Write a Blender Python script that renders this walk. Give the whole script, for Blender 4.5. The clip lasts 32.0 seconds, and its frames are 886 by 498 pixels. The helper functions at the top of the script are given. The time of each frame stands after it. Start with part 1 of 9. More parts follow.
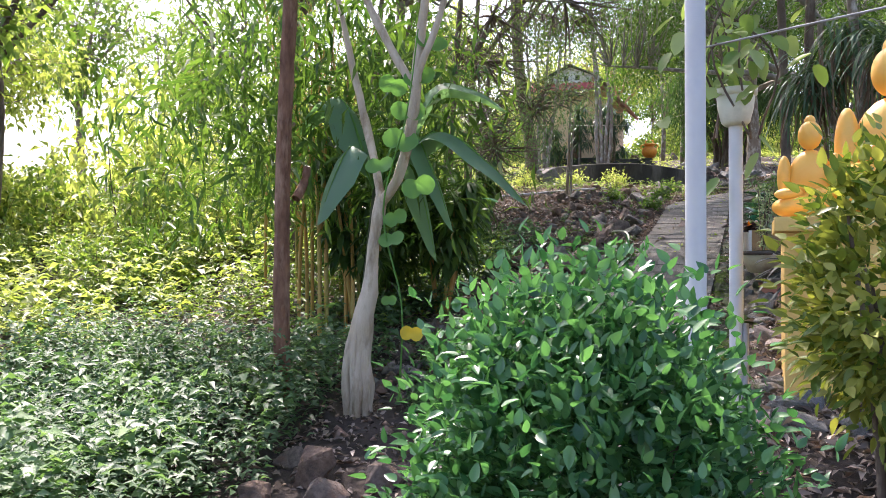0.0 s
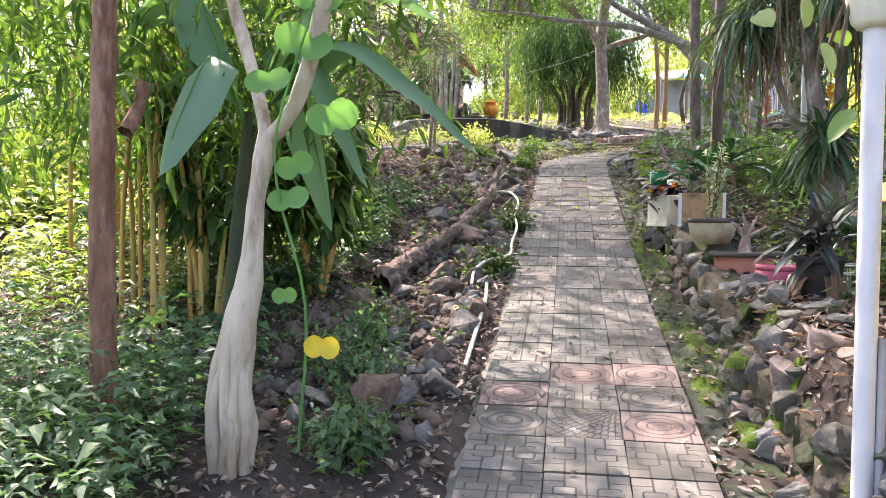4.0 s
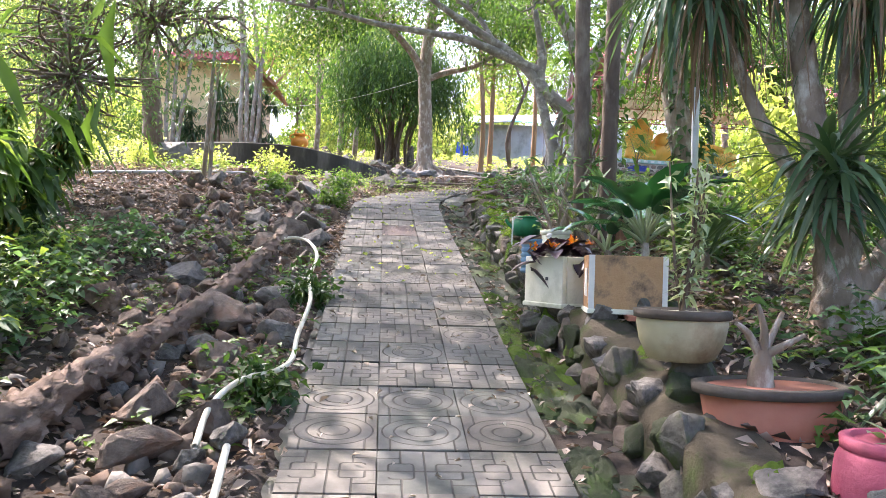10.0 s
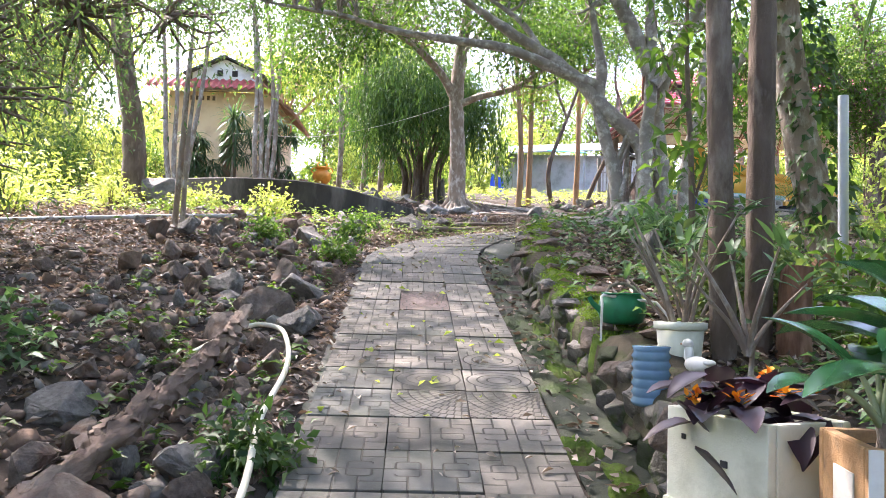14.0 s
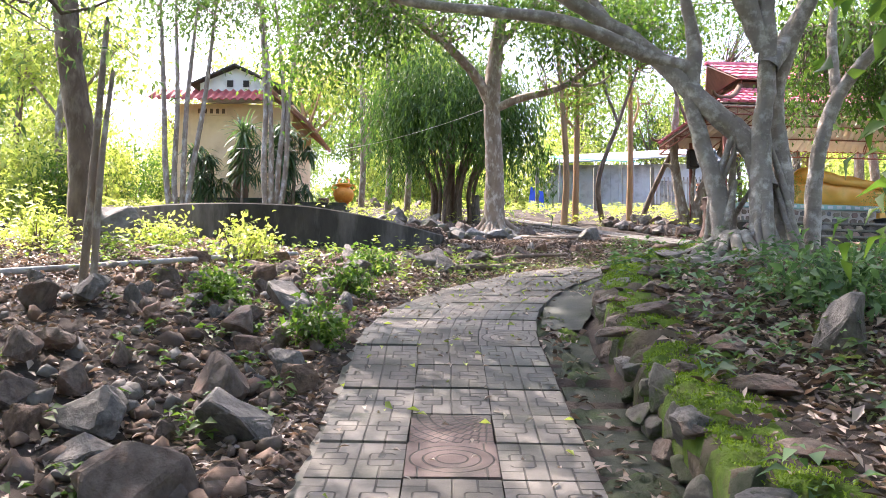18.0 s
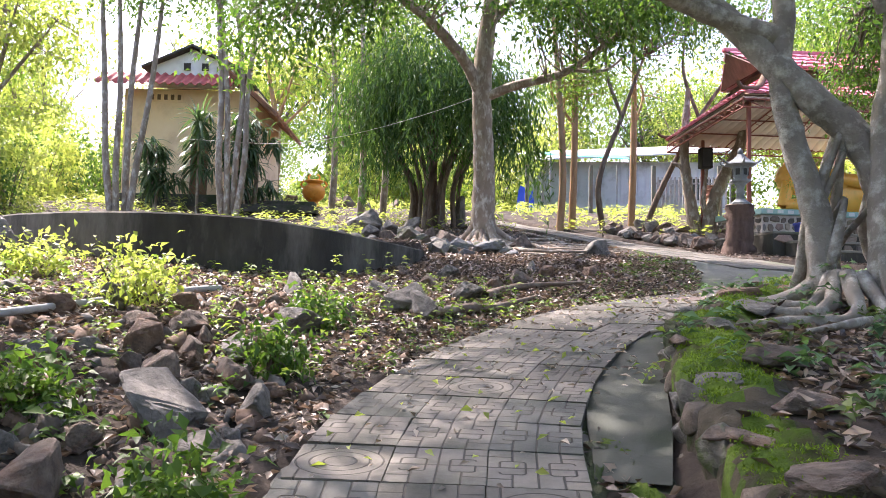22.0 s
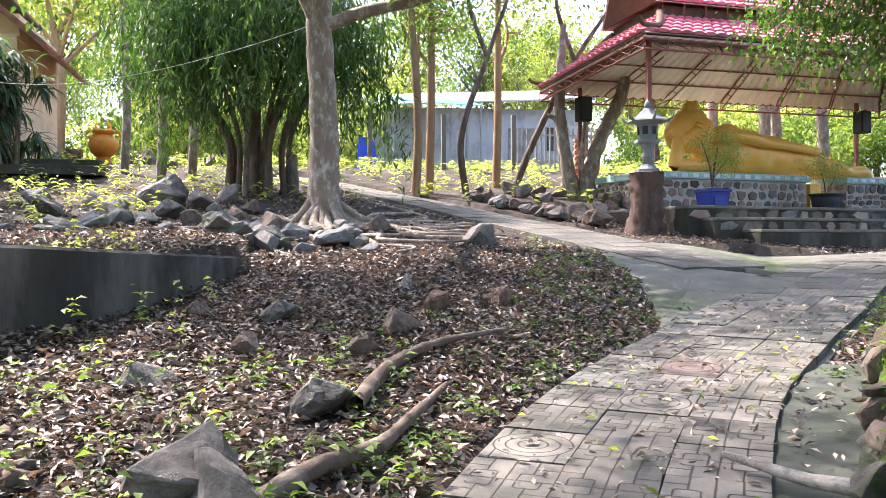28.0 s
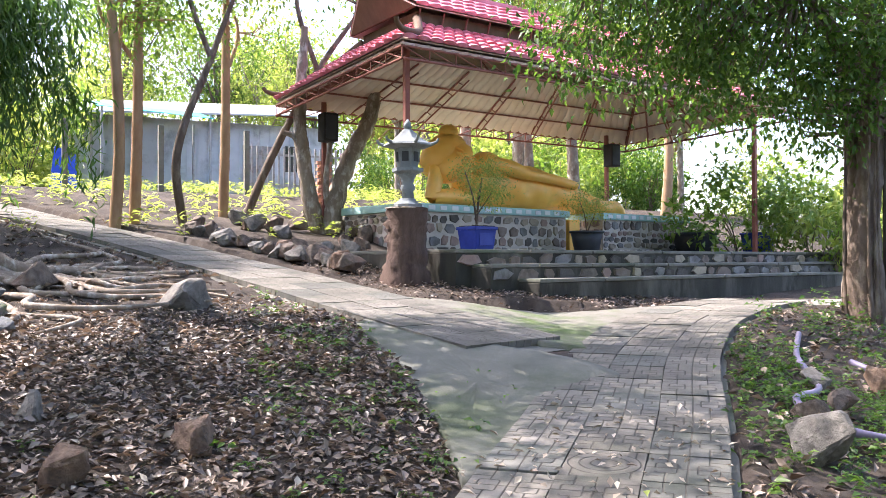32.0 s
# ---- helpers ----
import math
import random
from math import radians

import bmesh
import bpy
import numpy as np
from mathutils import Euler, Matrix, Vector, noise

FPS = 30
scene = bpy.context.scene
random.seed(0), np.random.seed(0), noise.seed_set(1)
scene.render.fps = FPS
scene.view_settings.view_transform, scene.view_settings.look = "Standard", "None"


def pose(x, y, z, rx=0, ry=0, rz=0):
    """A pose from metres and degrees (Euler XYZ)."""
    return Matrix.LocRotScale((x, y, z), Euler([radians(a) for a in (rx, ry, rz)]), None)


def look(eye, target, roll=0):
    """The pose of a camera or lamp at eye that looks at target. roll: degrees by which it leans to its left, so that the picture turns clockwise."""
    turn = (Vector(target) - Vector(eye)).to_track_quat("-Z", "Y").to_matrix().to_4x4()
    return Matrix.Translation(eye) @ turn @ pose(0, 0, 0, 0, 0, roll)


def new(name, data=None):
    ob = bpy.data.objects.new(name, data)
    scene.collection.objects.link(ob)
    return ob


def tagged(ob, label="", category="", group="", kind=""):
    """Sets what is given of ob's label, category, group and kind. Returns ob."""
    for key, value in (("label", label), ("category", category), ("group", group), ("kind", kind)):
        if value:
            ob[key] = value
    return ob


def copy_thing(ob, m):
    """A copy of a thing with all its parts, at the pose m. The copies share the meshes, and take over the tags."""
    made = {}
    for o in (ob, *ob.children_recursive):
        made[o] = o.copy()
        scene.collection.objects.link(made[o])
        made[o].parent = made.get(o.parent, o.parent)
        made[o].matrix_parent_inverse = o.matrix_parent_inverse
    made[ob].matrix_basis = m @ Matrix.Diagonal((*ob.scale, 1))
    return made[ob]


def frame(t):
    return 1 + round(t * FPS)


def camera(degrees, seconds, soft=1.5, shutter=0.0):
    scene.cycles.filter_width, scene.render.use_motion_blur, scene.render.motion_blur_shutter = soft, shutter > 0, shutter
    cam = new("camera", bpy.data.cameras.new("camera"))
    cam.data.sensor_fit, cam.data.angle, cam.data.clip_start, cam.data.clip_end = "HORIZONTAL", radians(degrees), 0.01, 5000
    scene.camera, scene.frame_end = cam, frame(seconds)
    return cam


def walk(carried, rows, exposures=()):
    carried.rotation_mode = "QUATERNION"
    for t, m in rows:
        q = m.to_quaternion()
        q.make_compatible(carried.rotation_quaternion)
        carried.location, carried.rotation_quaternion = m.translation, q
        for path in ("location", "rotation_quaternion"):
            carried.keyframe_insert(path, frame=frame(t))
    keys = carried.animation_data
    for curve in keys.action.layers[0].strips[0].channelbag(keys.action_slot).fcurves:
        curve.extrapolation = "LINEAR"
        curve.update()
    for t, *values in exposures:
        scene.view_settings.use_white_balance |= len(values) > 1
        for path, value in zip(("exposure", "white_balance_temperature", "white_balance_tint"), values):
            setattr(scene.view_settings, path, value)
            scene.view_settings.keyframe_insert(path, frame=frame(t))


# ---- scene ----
cam = camera(57.0, 32.0, soft=0.6)
PATH = [
    (0, (1.317, -10.930, 0.250), (0.597, -9.064, 0.274), -0.0),
    (0.5, (1.164, -10.661, 0.273), (0.393, -8.816, 0.320), 0.1),
    (1, (0.978, -10.389, 0.266), (0.212, -8.542, 0.309), 0.5),
    (1.5, (0.782, -10.170, 0.270), (0.020, -8.321, 0.300), -0.1),
    (2, (0.589, -9.958, 0.279), (-0.197, -8.119, 0.298), 0.1),
    (2.5, (0.370, -9.797, 0.292), (-0.383, -7.944, 0.293), -0.1),
    (3, (0.241, -9.589, 0.301), (-0.328, -7.672, 0.253), -1.0),
    (3.5, (0.177, -9.368, 0.340), (-0.214, -7.408, 0.278), -0.5),
    (4, (0.095, -9.131, 0.310), (-0.205, -7.155, 0.235), 0.5),
    (4.5, (0.014, -8.880, 0.297), (-0.148, -6.888, 0.223), 0.3),
    (6.5, (-0.010, -7.830, 0.323), (0.002, -5.830, 0.284), -1.1),
    (7, (0.008, -7.537, 0.306), (0.021, -5.537, 0.318), -0.3),
    (7.5, (-0.011, -7.217, 0.304), (0.029, -5.218, 0.319), 0.6),
    (8, (0.009, -6.816, 0.318), (0.105, -4.818, 0.339), 1.0),
    (8.5, (-0.012, -6.403, 0.355), (0.084, -4.406, 0.377), 1.6),
    (9, (-0.027, -6.005, 0.395), (0.126, -4.011, 0.422), 1.4),
    (9.5, (-0.008, -5.609, 0.449), (0.156, -3.616, 0.479), 1.5),
    (10, (-0.018, -5.243, 0.500), (0.136, -3.249, 0.539), 1.9),
    (10.5, (-0.045, -4.910, 0.541), (0.145, -2.920, 0.598), 2.3),
    (11, (-0.027, -4.556, 0.602), (0.120, -2.562, 0.664), 1.4),
    (11.5, (-0.042, -4.184, 0.664), (0.077, -2.189, 0.745), 1.3),
    (12, (-0.027, -3.852, 0.709), (0.081, -1.857, 0.797), 0.7),
    (12.5, (0.038, -3.466, 0.756), (0.112, -1.469, 0.843), 0.3),
    (13, (0.044, -3.122, 0.819), (0.073, -1.124, 0.900), 1.2),
    (13.5, (0.059, -2.817, 0.866), (0.111, -0.820, 0.956), 1.9),
    (14, (0.092, -2.477, 0.937), (0.166, -0.482, 1.050), 1.6),
    (14.5, (0.104, -2.179, 0.998), (0.156, -0.183, 1.111), 1.2),
    (16.5, (0.131, -0.458, 1.272), (0.146, 1.537, 1.402), 0.4),
    (17, (0.166, -0.121, 1.329), (0.163, 1.875, 1.457), 0.3),
    (17.5, (0.152, 0.264, 1.429), (0.145, 2.260, 1.553), 0.7),
    (18, (0.172, 0.630, 1.500), (0.160, 2.625, 1.641), 0.7),
    (18.5, (0.185, 0.959, 1.547), (0.139, 2.953, 1.692), 0.8),
    (19, (0.152, 1.298, 1.633), (0.064, 3.293, 1.756), 1.2),
    (19.5, (0.168, 1.646, 1.704), (0.097, 3.641, 1.818), 0.6),
    (20, (0.177, 1.958, 1.751), (0.100, 3.952, 1.877), 0.2),
    (20.5, (0.134, 2.261, 1.848), (0.067, 4.256, 1.974), 1.0),
    (21, (0.141, 2.554, 1.906), (0.111, 4.549, 2.037), 0.7),
    (21.5, (0.168, 2.857, 1.973), (0.191, 4.853, 2.101), 0.8),
    (22, (0.162, 3.233, 2.041), (0.198, 5.229, 2.166), 1.2),
    (22.5, (0.212, 3.482, 2.135), (0.247, 5.478, 2.252), 0.2),
    (23, (0.247, 3.721, 2.242), (0.256, 5.717, 2.373), -0.1),
    (23.5, (0.212, 4.029, 2.290), (0.195, 6.023, 2.437), 0.1),
    (24, (0.179, 4.330, 2.338), (0.181, 6.325, 2.467), 0.2),
    (24.5, (0.192, 4.618, 2.424), (0.226, 6.614, 2.540), -0.3),
    (26.5, (0.064, 6.013, 2.663), (0.344, 7.993, 2.718), 0.7),
    (27, (0.084, 6.382, 2.748), (0.456, 8.347, 2.784), 0.5),
    (27.5, (0.177, 6.713, 2.816), (0.612, 8.665, 2.827), -0.1),
    (28, (0.243, 6.979, 2.867), (0.689, 8.929, 2.852), -0.2),
    (28.5, (0.318, 7.300, 2.941), (0.845, 9.230, 2.928), -0.1),
    (29, (0.439, 7.620, 2.999), (1.016, 9.535, 3.008), -0.2),
    (29.5, (0.555, 7.918, 3.067), (1.126, 9.834, 3.104), -0.1),
    (30, (0.622, 8.235, 3.130), (1.241, 10.137, 3.168), 0.3),
    (30.5, (0.717, 8.488, 3.159), (1.423, 10.359, 3.195), 0.0),
    (31, (0.887, 8.809, 3.239), (1.673, 10.648, 3.272), -0.1),
    (31.5, (1.058, 9.128, 3.270), (1.964, 10.911, 3.294), 0.4),
    (32, (1.211, 9.441, 3.262), (2.238, 11.157, 3.291), -0.2),
]
EXPO = [(0, 1.85, 6400, 24), (2, 2.05, 6600, 26), (4, 2.65, 6700, 25), (7, 2.7, 6400, 25), (12, 2.7, 6400, 23), (19, 2.4, 6500, 24), (23.5, 2.2, 6500, 24), (27, 2.27, 6400, 21), (30, 2.36, 6300, 20), (32, 2.34, 6300, 20)]
walk(cam, [(t, look(eye, target, roll)) for t, eye, target, roll in PATH], EXPO)

# ---------- sky, sun ----------
world = bpy.data.worlds.new("sky")
scene.world = world
world.use_nodes = True
wn, wl = world.node_tree.nodes, world.node_tree.links
sky = wn.new("ShaderNodeTexSky")
sky.sky_type = "NISHITA"
sky.sun_disc = False
SUN_ELEV, SUN_AZ = radians(52), radians(-38)      # azimuth from +y, negative to the west
sky.sun_elevation, sky.sun_rotation = SUN_ELEV, SUN_AZ
sky.air_density, sky.dust_density, sky.ozone_density = 1.0, 3.0, 1.0
wl.new(sky.outputs[0], wn["Background"].inputs[0])
wn["Background"].inputs[1].default_value = 0.15
sun = new("sun", bpy.data.lights.new("sun", "SUN"))
sun.data.energy, sun.data.angle, sun.data.color = 3.3, radians(0.6), (1.0, 0.94, 0.84)
sun_dir = Vector((math.sin(SUN_AZ) * math.cos(SUN_ELEV), math.cos(SUN_AZ) * math.cos(SUN_ELEV), math.sin(SUN_ELEV)))
sun.matrix_world = look(sun_dir * 60, (0, 0, 0))


# ---------- helpers ----------
rng = np.random.default_rng(7)


def H(x, y):
    """Height of the sloping ground."""
    x, y = np.asarray(x, float), np.asarray(y, float)
    z = np.interp(y, [-40, -20, -7, -6, -5.2, -3.6, -2, 0, 2, 5, 6.3, 8, 10, 12, 14, 17, 20, 24, 28, 34, 45, 80, 300],
                  [-2.0, -1.35, -1.16, -1.02, -.88, -.638, -.39, 0, .425, 1.0, 1.32, 1.6, 1.92, 2.16, 2.45, 2.86, 3.26, 3.98, 4.8, 5.3, 5.9, 7.2, 12])
    left = np.clip((-.7 - x) / 2, 0, 1)
    z = z + left * .22 * np.clip((y - 1) / 4, 0, 1) * np.clip((16 - y) / 4, 0, 1)
    gully = np.exp(-((x + 1.15) / .55) ** 2) * np.clip((y + 4) / 2, 0, 1) * np.clip((9 - y) / 3, 0, 1)
    z = z - .10 * gully
    edge = bank_x(y)
    bank = np.clip((x - edge) / .22, 0, 1) * np.interp(y, [-8.3, -7, -3.6, -2.8, 10, 11.5], [0, .5, .5, .26, .26, 0])
    east = np.clip((x - 6) / 5, 0, 1) * np.clip((y - 14.5) / 3, 0, 1) * np.clip((24 - y) / 3, 0, 1)
    return z + bank - .25 * east


def bank_x(y):
    """Where the low mossy stone wall stands beside the path."""
    return np.interp(y, [-8, 5, 6.5, 7.3, 8.5, 9.4, 10.3, 11.5], [1.12, 1.1, 1.2, 1.35, 1.66, 2.28, 3.05, 4.05])


def link(name, me, mat, parent=None, label="", smooth=False):
    me.materials.append(mat)
    if smooth:
        me.polygons.foreach_set("use_smooth", np.ones(len(me.polygons), bool))
    ob = new(name, me)
    if parent is not None:
        ob.parent = parent
    if label:
        tagged(ob, label=label)
    return ob


def geo(name, verts, faces, mat, parent=None, label="", smooth=False):
    me = bpy.data.meshes.new(name)
    me.from_pydata([tuple(v) for v in verts], [], [tuple(f) for f in faces])
    me.update()
    return link(name, me, mat, parent, label, smooth)


def fast(name, verts, quads, mat, parent=None, label="", smooth=False, sides=4):
    """A mesh from large arrays of vertices and equal-sided faces."""
    verts, quads = np.asarray(verts, np.float32), np.asarray(quads, np.int32)
    me = bpy.data.meshes.new(name)
    me.vertices.add(len(verts))
    me.vertices.foreach_set("co", verts.ravel())
    me.loops.add(quads.size)
    me.loops.foreach_set("vertex_index", quads.ravel())
    me.polygons.add(len(quads))
    me.polygons.foreach_set("loop_start", np.arange(0, quads.size, sides, dtype=np.int32))
    me.polygons.foreach_set("loop_total", np.full(len(quads), sides, np.int32))
    me.update(calc_edges=True)
    return link(name, me, mat, parent, label, smooth)


def part(name, bm, mat, parent=None, label="", smooth=False):
    """Links a bmesh as one mesh object under a thing or a part."""
    me = bpy.data.meshes.new(name)
    bm.to_mesh(me)
    bm.free()
    return link(name, me, mat, parent, label, smooth)


def thing(name, at, label, category, group="", kind="", rz=0.0):
    ob = new(name)
    ob.empty_display_size = 0.1
    ob.matrix_basis = pose(*at, 0, 0, rz)
    return tagged(ob, label, category, group, kind)


def bm_box(sx, sy, sz, bevel=0.0, at=(0, 0, 0), rot=None):
    bm = bmesh.new()
    bmesh.ops.create_cube(bm, size=1)
    bmesh.ops.scale(bm, vec=(sx, sy, sz), verts=bm.verts)
    if bevel:
        bmesh.ops.bevel(bm, geom=bm.edges[:], offset=bevel, segments=2, affect="EDGES", profile=0.6)
    if rot is not None:
        bmesh.ops.transform(bm, matrix=rot, verts=bm.verts)
    bmesh.ops.translate(bm, vec=at, verts=bm.verts)
    return bm


def bm_lathe(profile, n=24, wobble=0.0, oval=1.0):
    """Turned shape from (radius, z) pairs."""
    bm = bmesh.new()
    rings = []
    for r, z in profile:
        ring = []
        for k in range(n):
            a = 2 * math.pi * k / n
            rr = r * (1 + wobble * math.sin(3 * a + z * 9))
            ring.append(bm.verts.new((rr * math.cos(a), rr * math.sin(a) * oval, z)))
        rings.append(ring)
    for a, b in zip(rings, rings[1:]):
        for k in range(n):
            bm.faces.new((a[k], a[(k + 1) % n], b[(k + 1) % n], b[k]))
    bm.faces.new(rings[0][::-1])
    bm.faces.new(rings[-1])
    return bm


def tube_arrays(points, radii, n=7, knots=0.0, seed=0):
    """Vertices and quads of a tapered tube along points."""
    p = np.asarray(points, float)
    r = np.interp(np.arange(len(p)), np.linspace(0, len(p) - 1, len(radii)), radii)
    t = np.gradient(p, axis=0)
    t /= np.linalg.norm(t, axis=1)[:, None] + 1e-9
    ref = np.array([0.31, 0.17, 0.93]) if abs(t[0, 2]) < .8 else np.array([1.0, 0.2, 0.0])
    u = np.cross(t, ref)
    u /= np.linalg.norm(u, axis=1)[:, None] + 1e-9
    w = np.cross(t, u)
    ang = np.linspace(0, 2 * np.pi, n, endpoint=False)
    g = np.random.default_rng(seed)
    k = 1 + knots * g.normal(size=(len(p), n))
    ring = p[:, None] + (r[:, None] * k)[..., None] * (np.cos(ang)[None, :, None] * u[:, None] + np.sin(ang)[None, :, None] * w[:, None])
    v = ring.reshape(-1, 3)
    i, j = np.meshgrid(np.arange(len(p) - 1), np.arange(n), indexing="ij")
    a, b = i * n + j, i * n + (j + 1) % n
    q = np.stack([a, b, b + n, a + n], -1).reshape(-1, 4)
    return v, q


def smooth_line(points, step=0.12):
    """Catmull-Rom line through points."""
    p = np.asarray(points, float)
    if len(p) < 3:
        m = max(2, int(np.linalg.norm(p[-1] - p[0]) / step))
        return p[0] + np.linspace(0, 1, m)[:, None] * (p[-1] - p[0])
    q = np.vstack([2 * p[0] - p[1], p, 2 * p[-1] - p[-2]])
    out = []
    for a, b, c, d in zip(q, q[1:], q[2:], q[3:]):
        m = max(2, int(np.linalg.norm(c - b) / step))
        for s in np.linspace(0, 1, m, endpoint=False):
            out.append(.5 * (2 * b + (c - a) * s + (2 * a - 5 * b + 4 * c - d) * s * s + (3 * b - a - 3 * c + d) * s ** 3))
    out.append(p[-1])
    return np.array(out)


def tubes(name, lines, mat, parent=None, label="", n=7, knots=0.03, step=0.12):
    """Several tapered limbs [(points, radii)] joined as one mesh."""
    vs, qs, off = [], [], 0
    for k, (pts, rad) in enumerate(lines):
        v, q = tube_arrays(smooth_line(pts, step), rad, n, knots, k)
        vs.append(v), qs.append(q + off)
        off += len(v)
    return fast(name, np.vstack(vs), np.vstack(qs), mat, parent, label, True)


def unit(v):
    return v / (np.linalg.norm(v, axis=-1, keepdims=True) + 1e-9)


def leaf_arrays(base, ahead, up, length, width, fold=0.25, droop=0.0):
    """Folded pointed leaves: two quads each, from arrays of base, direction, normal, length, width."""
    ahead, up = unit(ahead), np.asarray(up, float)
    side = unit(np.cross(ahead, up))
    nrm = np.cross(side, ahead)
    L, W = np.asarray(length, float)[:, None], np.asarray(width, float)[:, None]
    mid = base + ahead * L * .45 + nrm * L * .04
    tip = base + ahead * L - nrm * L * droop
    lift = nrm * W * fold
    l1, r1 = mid - side * W * .5 + lift, mid + side * W * .5 + lift
    v = np.stack([base, l1, tip, r1, mid], 1).reshape(-1, 3)
    n = len(base)
    o = np.arange(n)[:, None] * 5
    q = np.stack([o + [[0, 4, 2, 1]], o + [[0, 3, 2, 4]]], 1).reshape(-1, 4)
    return v, q


def leaves(name, base, ahead, up, length, width, mat, parent=None, label="", fold=0.25, droop=0.0):
    v, q = leaf_arrays(base, ahead, up, length, width, fold, droop)
    return fast(name, v, q, mat, parent, label)


def clumps(g, blobs, count, spread, per, shell=0.45):
    """Cluster centres inside ellipsoids [(centre, radii, weight)] and leaf anchors round them."""
    w = np.array([b[2] for b in blobs], float)
    pick = g.choice(len(blobs), count, p=w / w.sum())
    c0, rad = np.array([b[0] for b in blobs])[pick], np.array([b[1] for b in blobs])[pick]
    d = unit(g.normal(size=(count, 3)))
    cen = c0 + d * rad * (shell + (1 - shell) * g.random((count, 1)) ** .6)
    base = np.repeat(cen, per, 0) + g.normal(size=(count * per, 3)) * spread
    return cen, base


# ---------- materials ----------
def mat(name, c1, c2, scale=6.0, rough=0.85, bump=0.3, bscale=40.0, metal=0.0, c3=None, s3=1.5, spec=0.3, stretch=(1, 1, 1)):
    """A surface with colour varying at two scales, and fine relief."""
    m = bpy.data.materials.new(name)
    m.use_nodes = True
    nt = m.node_tree
    b = nt.nodes["Principled BSDF"]
    tc, mp = nt.nodes.new("ShaderNodeTexCoord"), nt.nodes.new("ShaderNodeMapping")
    mp.inputs["Scale"].default_value = stretch
    nt.links.new(tc.outputs["Object"], mp.inputs[0])

    def noise_at(s, detail=6.0, r=0.6):
        n = nt.nodes.new("ShaderNodeTexNoise")
        n.inputs["Scale"].default_value, n.inputs["Detail"].default_value, n.inputs["Roughness"].default_value = s, detail, r
        nt.links.new(mp.outputs[0], n.inputs["Vector"])
        return n.outputs[0]

    def ramp(src, lo, hi):
        r = nt.nodes.new("ShaderNodeMapRange")
        r.inputs[1].default_value, r.inputs[2].default_value = lo, hi
        nt.links.new(src, r.inputs[0])
        return r.outputs[0]

    def mix(f, a, c):
        x = nt.nodes.new("ShaderNodeMix")
        x.data_type = "RGBA"
        nt.links.new(f, x.inputs[0])
        for s, v in ((6, a), (7, c)):
            if isinstance(v, tuple):
                x.inputs[s].default_value = (*v, 1)
            else:
                nt.links.new(v, x.inputs[s])
        return x.outputs[2]

    col = mix(ramp(noise_at(scale), .3, .7), c1, c2)
    if c3:
        col = mix(ramp(noise_at(s3, 8, .65), .5, .66), col, c3)
    nt.links.new(col, b.inputs["Base Color"])
    b.inputs["Roughness"].default_value, b.inputs["Metallic"].default_value = rough, metal
    b.inputs["Specular IOR Level"].default_value = spec
    if bump:
        bp = nt.nodes.new("ShaderNodeBump")
        bp.inputs["Strength"].default_value, bp.inputs["Distance"].default_value = bump, .02
        nt.links.new(noise_at(bscale, 8, .7), bp.inputs["Height"])
        nt.links.new(bp.outputs[0], b.inputs["Normal"])
    return m


def leaf_mat(name, dark, light, rough=0.45, trans=0.45, glow=(1.25, 1.3, .65), spec=0.4):
    """Leaves: each varies in tone, part of the light passes through."""
    m = bpy.data.materials.new(name)
    m.use_nodes = True
    nt = m.node_tree
    b, out = nt.nodes["Principled BSDF"], nt.nodes["Material Output"]
    g = nt.nodes.new("ShaderNodeNewGeometry")
    x = nt.nodes.new("ShaderNodeMix")
    x.data_type = "RGBA"
    x.inputs[6].default_value, x.inputs[7].default_value = (*dark, 1), (*light, 1)
    nt.links.new(g.outputs["Random Per Island"], x.inputs[0])
    nt.links.new(x.outputs[2], b.inputs["Base Color"])
    b.inputs["Roughness"].default_value, b.inputs["Specular IOR Level"].default_value = rough, spec
    t = nt.nodes.new("ShaderNodeBsdfTranslucent")
    tint = nt.nodes.new("ShaderNodeMix")
    tint.data_type, tint.blend_type = "RGBA", "MULTIPLY"
    tint.inputs[0].default_value = 1
    tint.inputs[7].default_value = (*glow, 1)
    nt.links.new(x.outputs[2], tint.inputs[6])
    nt.links.new(tint.outputs[2], t.inputs[0])
    s = nt.nodes.new("ShaderNodeMixShader")
    s.inputs[0].default_value = trans
    nt.links.new(b.outputs[0], s.inputs[1])
    nt.links.new(t.outputs[0], s.inputs[2])
    nt.links.new(s.outputs[0], out.inputs[0])
    return m


M_SOIL = mat("soil", (.03, .023, .018), (.062, .047, .037), 5.0, .95, 1.0, 25, c3=(.085, .066, .052), s3=1.4)
M_ROCK = mat("rock", (.075, .056, .044), (.21, .165, .135), 7, .85, 1.0, 12, c3=(.15, .09, .062), s3=2.2)
M_ROCK2 = mat("rock_grey", (.09, .082, .073), (.24, .22, .195), 7, .8, 1.0, 12, c3=(.07, .065, .058), s3=3)
M_ROCK3 = mat("rock_brown", (.12, .075, .052), (.27, .185, .135), 7, .85, 1.0, 12, c3=(.09, .066, .052), s3=2.5)
M_MOSS = mat("moss", (.052, .10, .011), (.125, .20, .018), 9, .95, 1.0, 90, c3=(.075, .064, .032), s3=5)
M_MOSSD = mat("moss_dark", (.042, .056, .024), (.078, .082, .055), 6, .95, .8, 60, c3=(.042, .08, .013), s3=3)
M_CONC = mat("concrete", (.14, .135, .115), (.22, .21, .18), 3, .9, .4, 60, c3=(.10, .115, .085), s3=1.6)
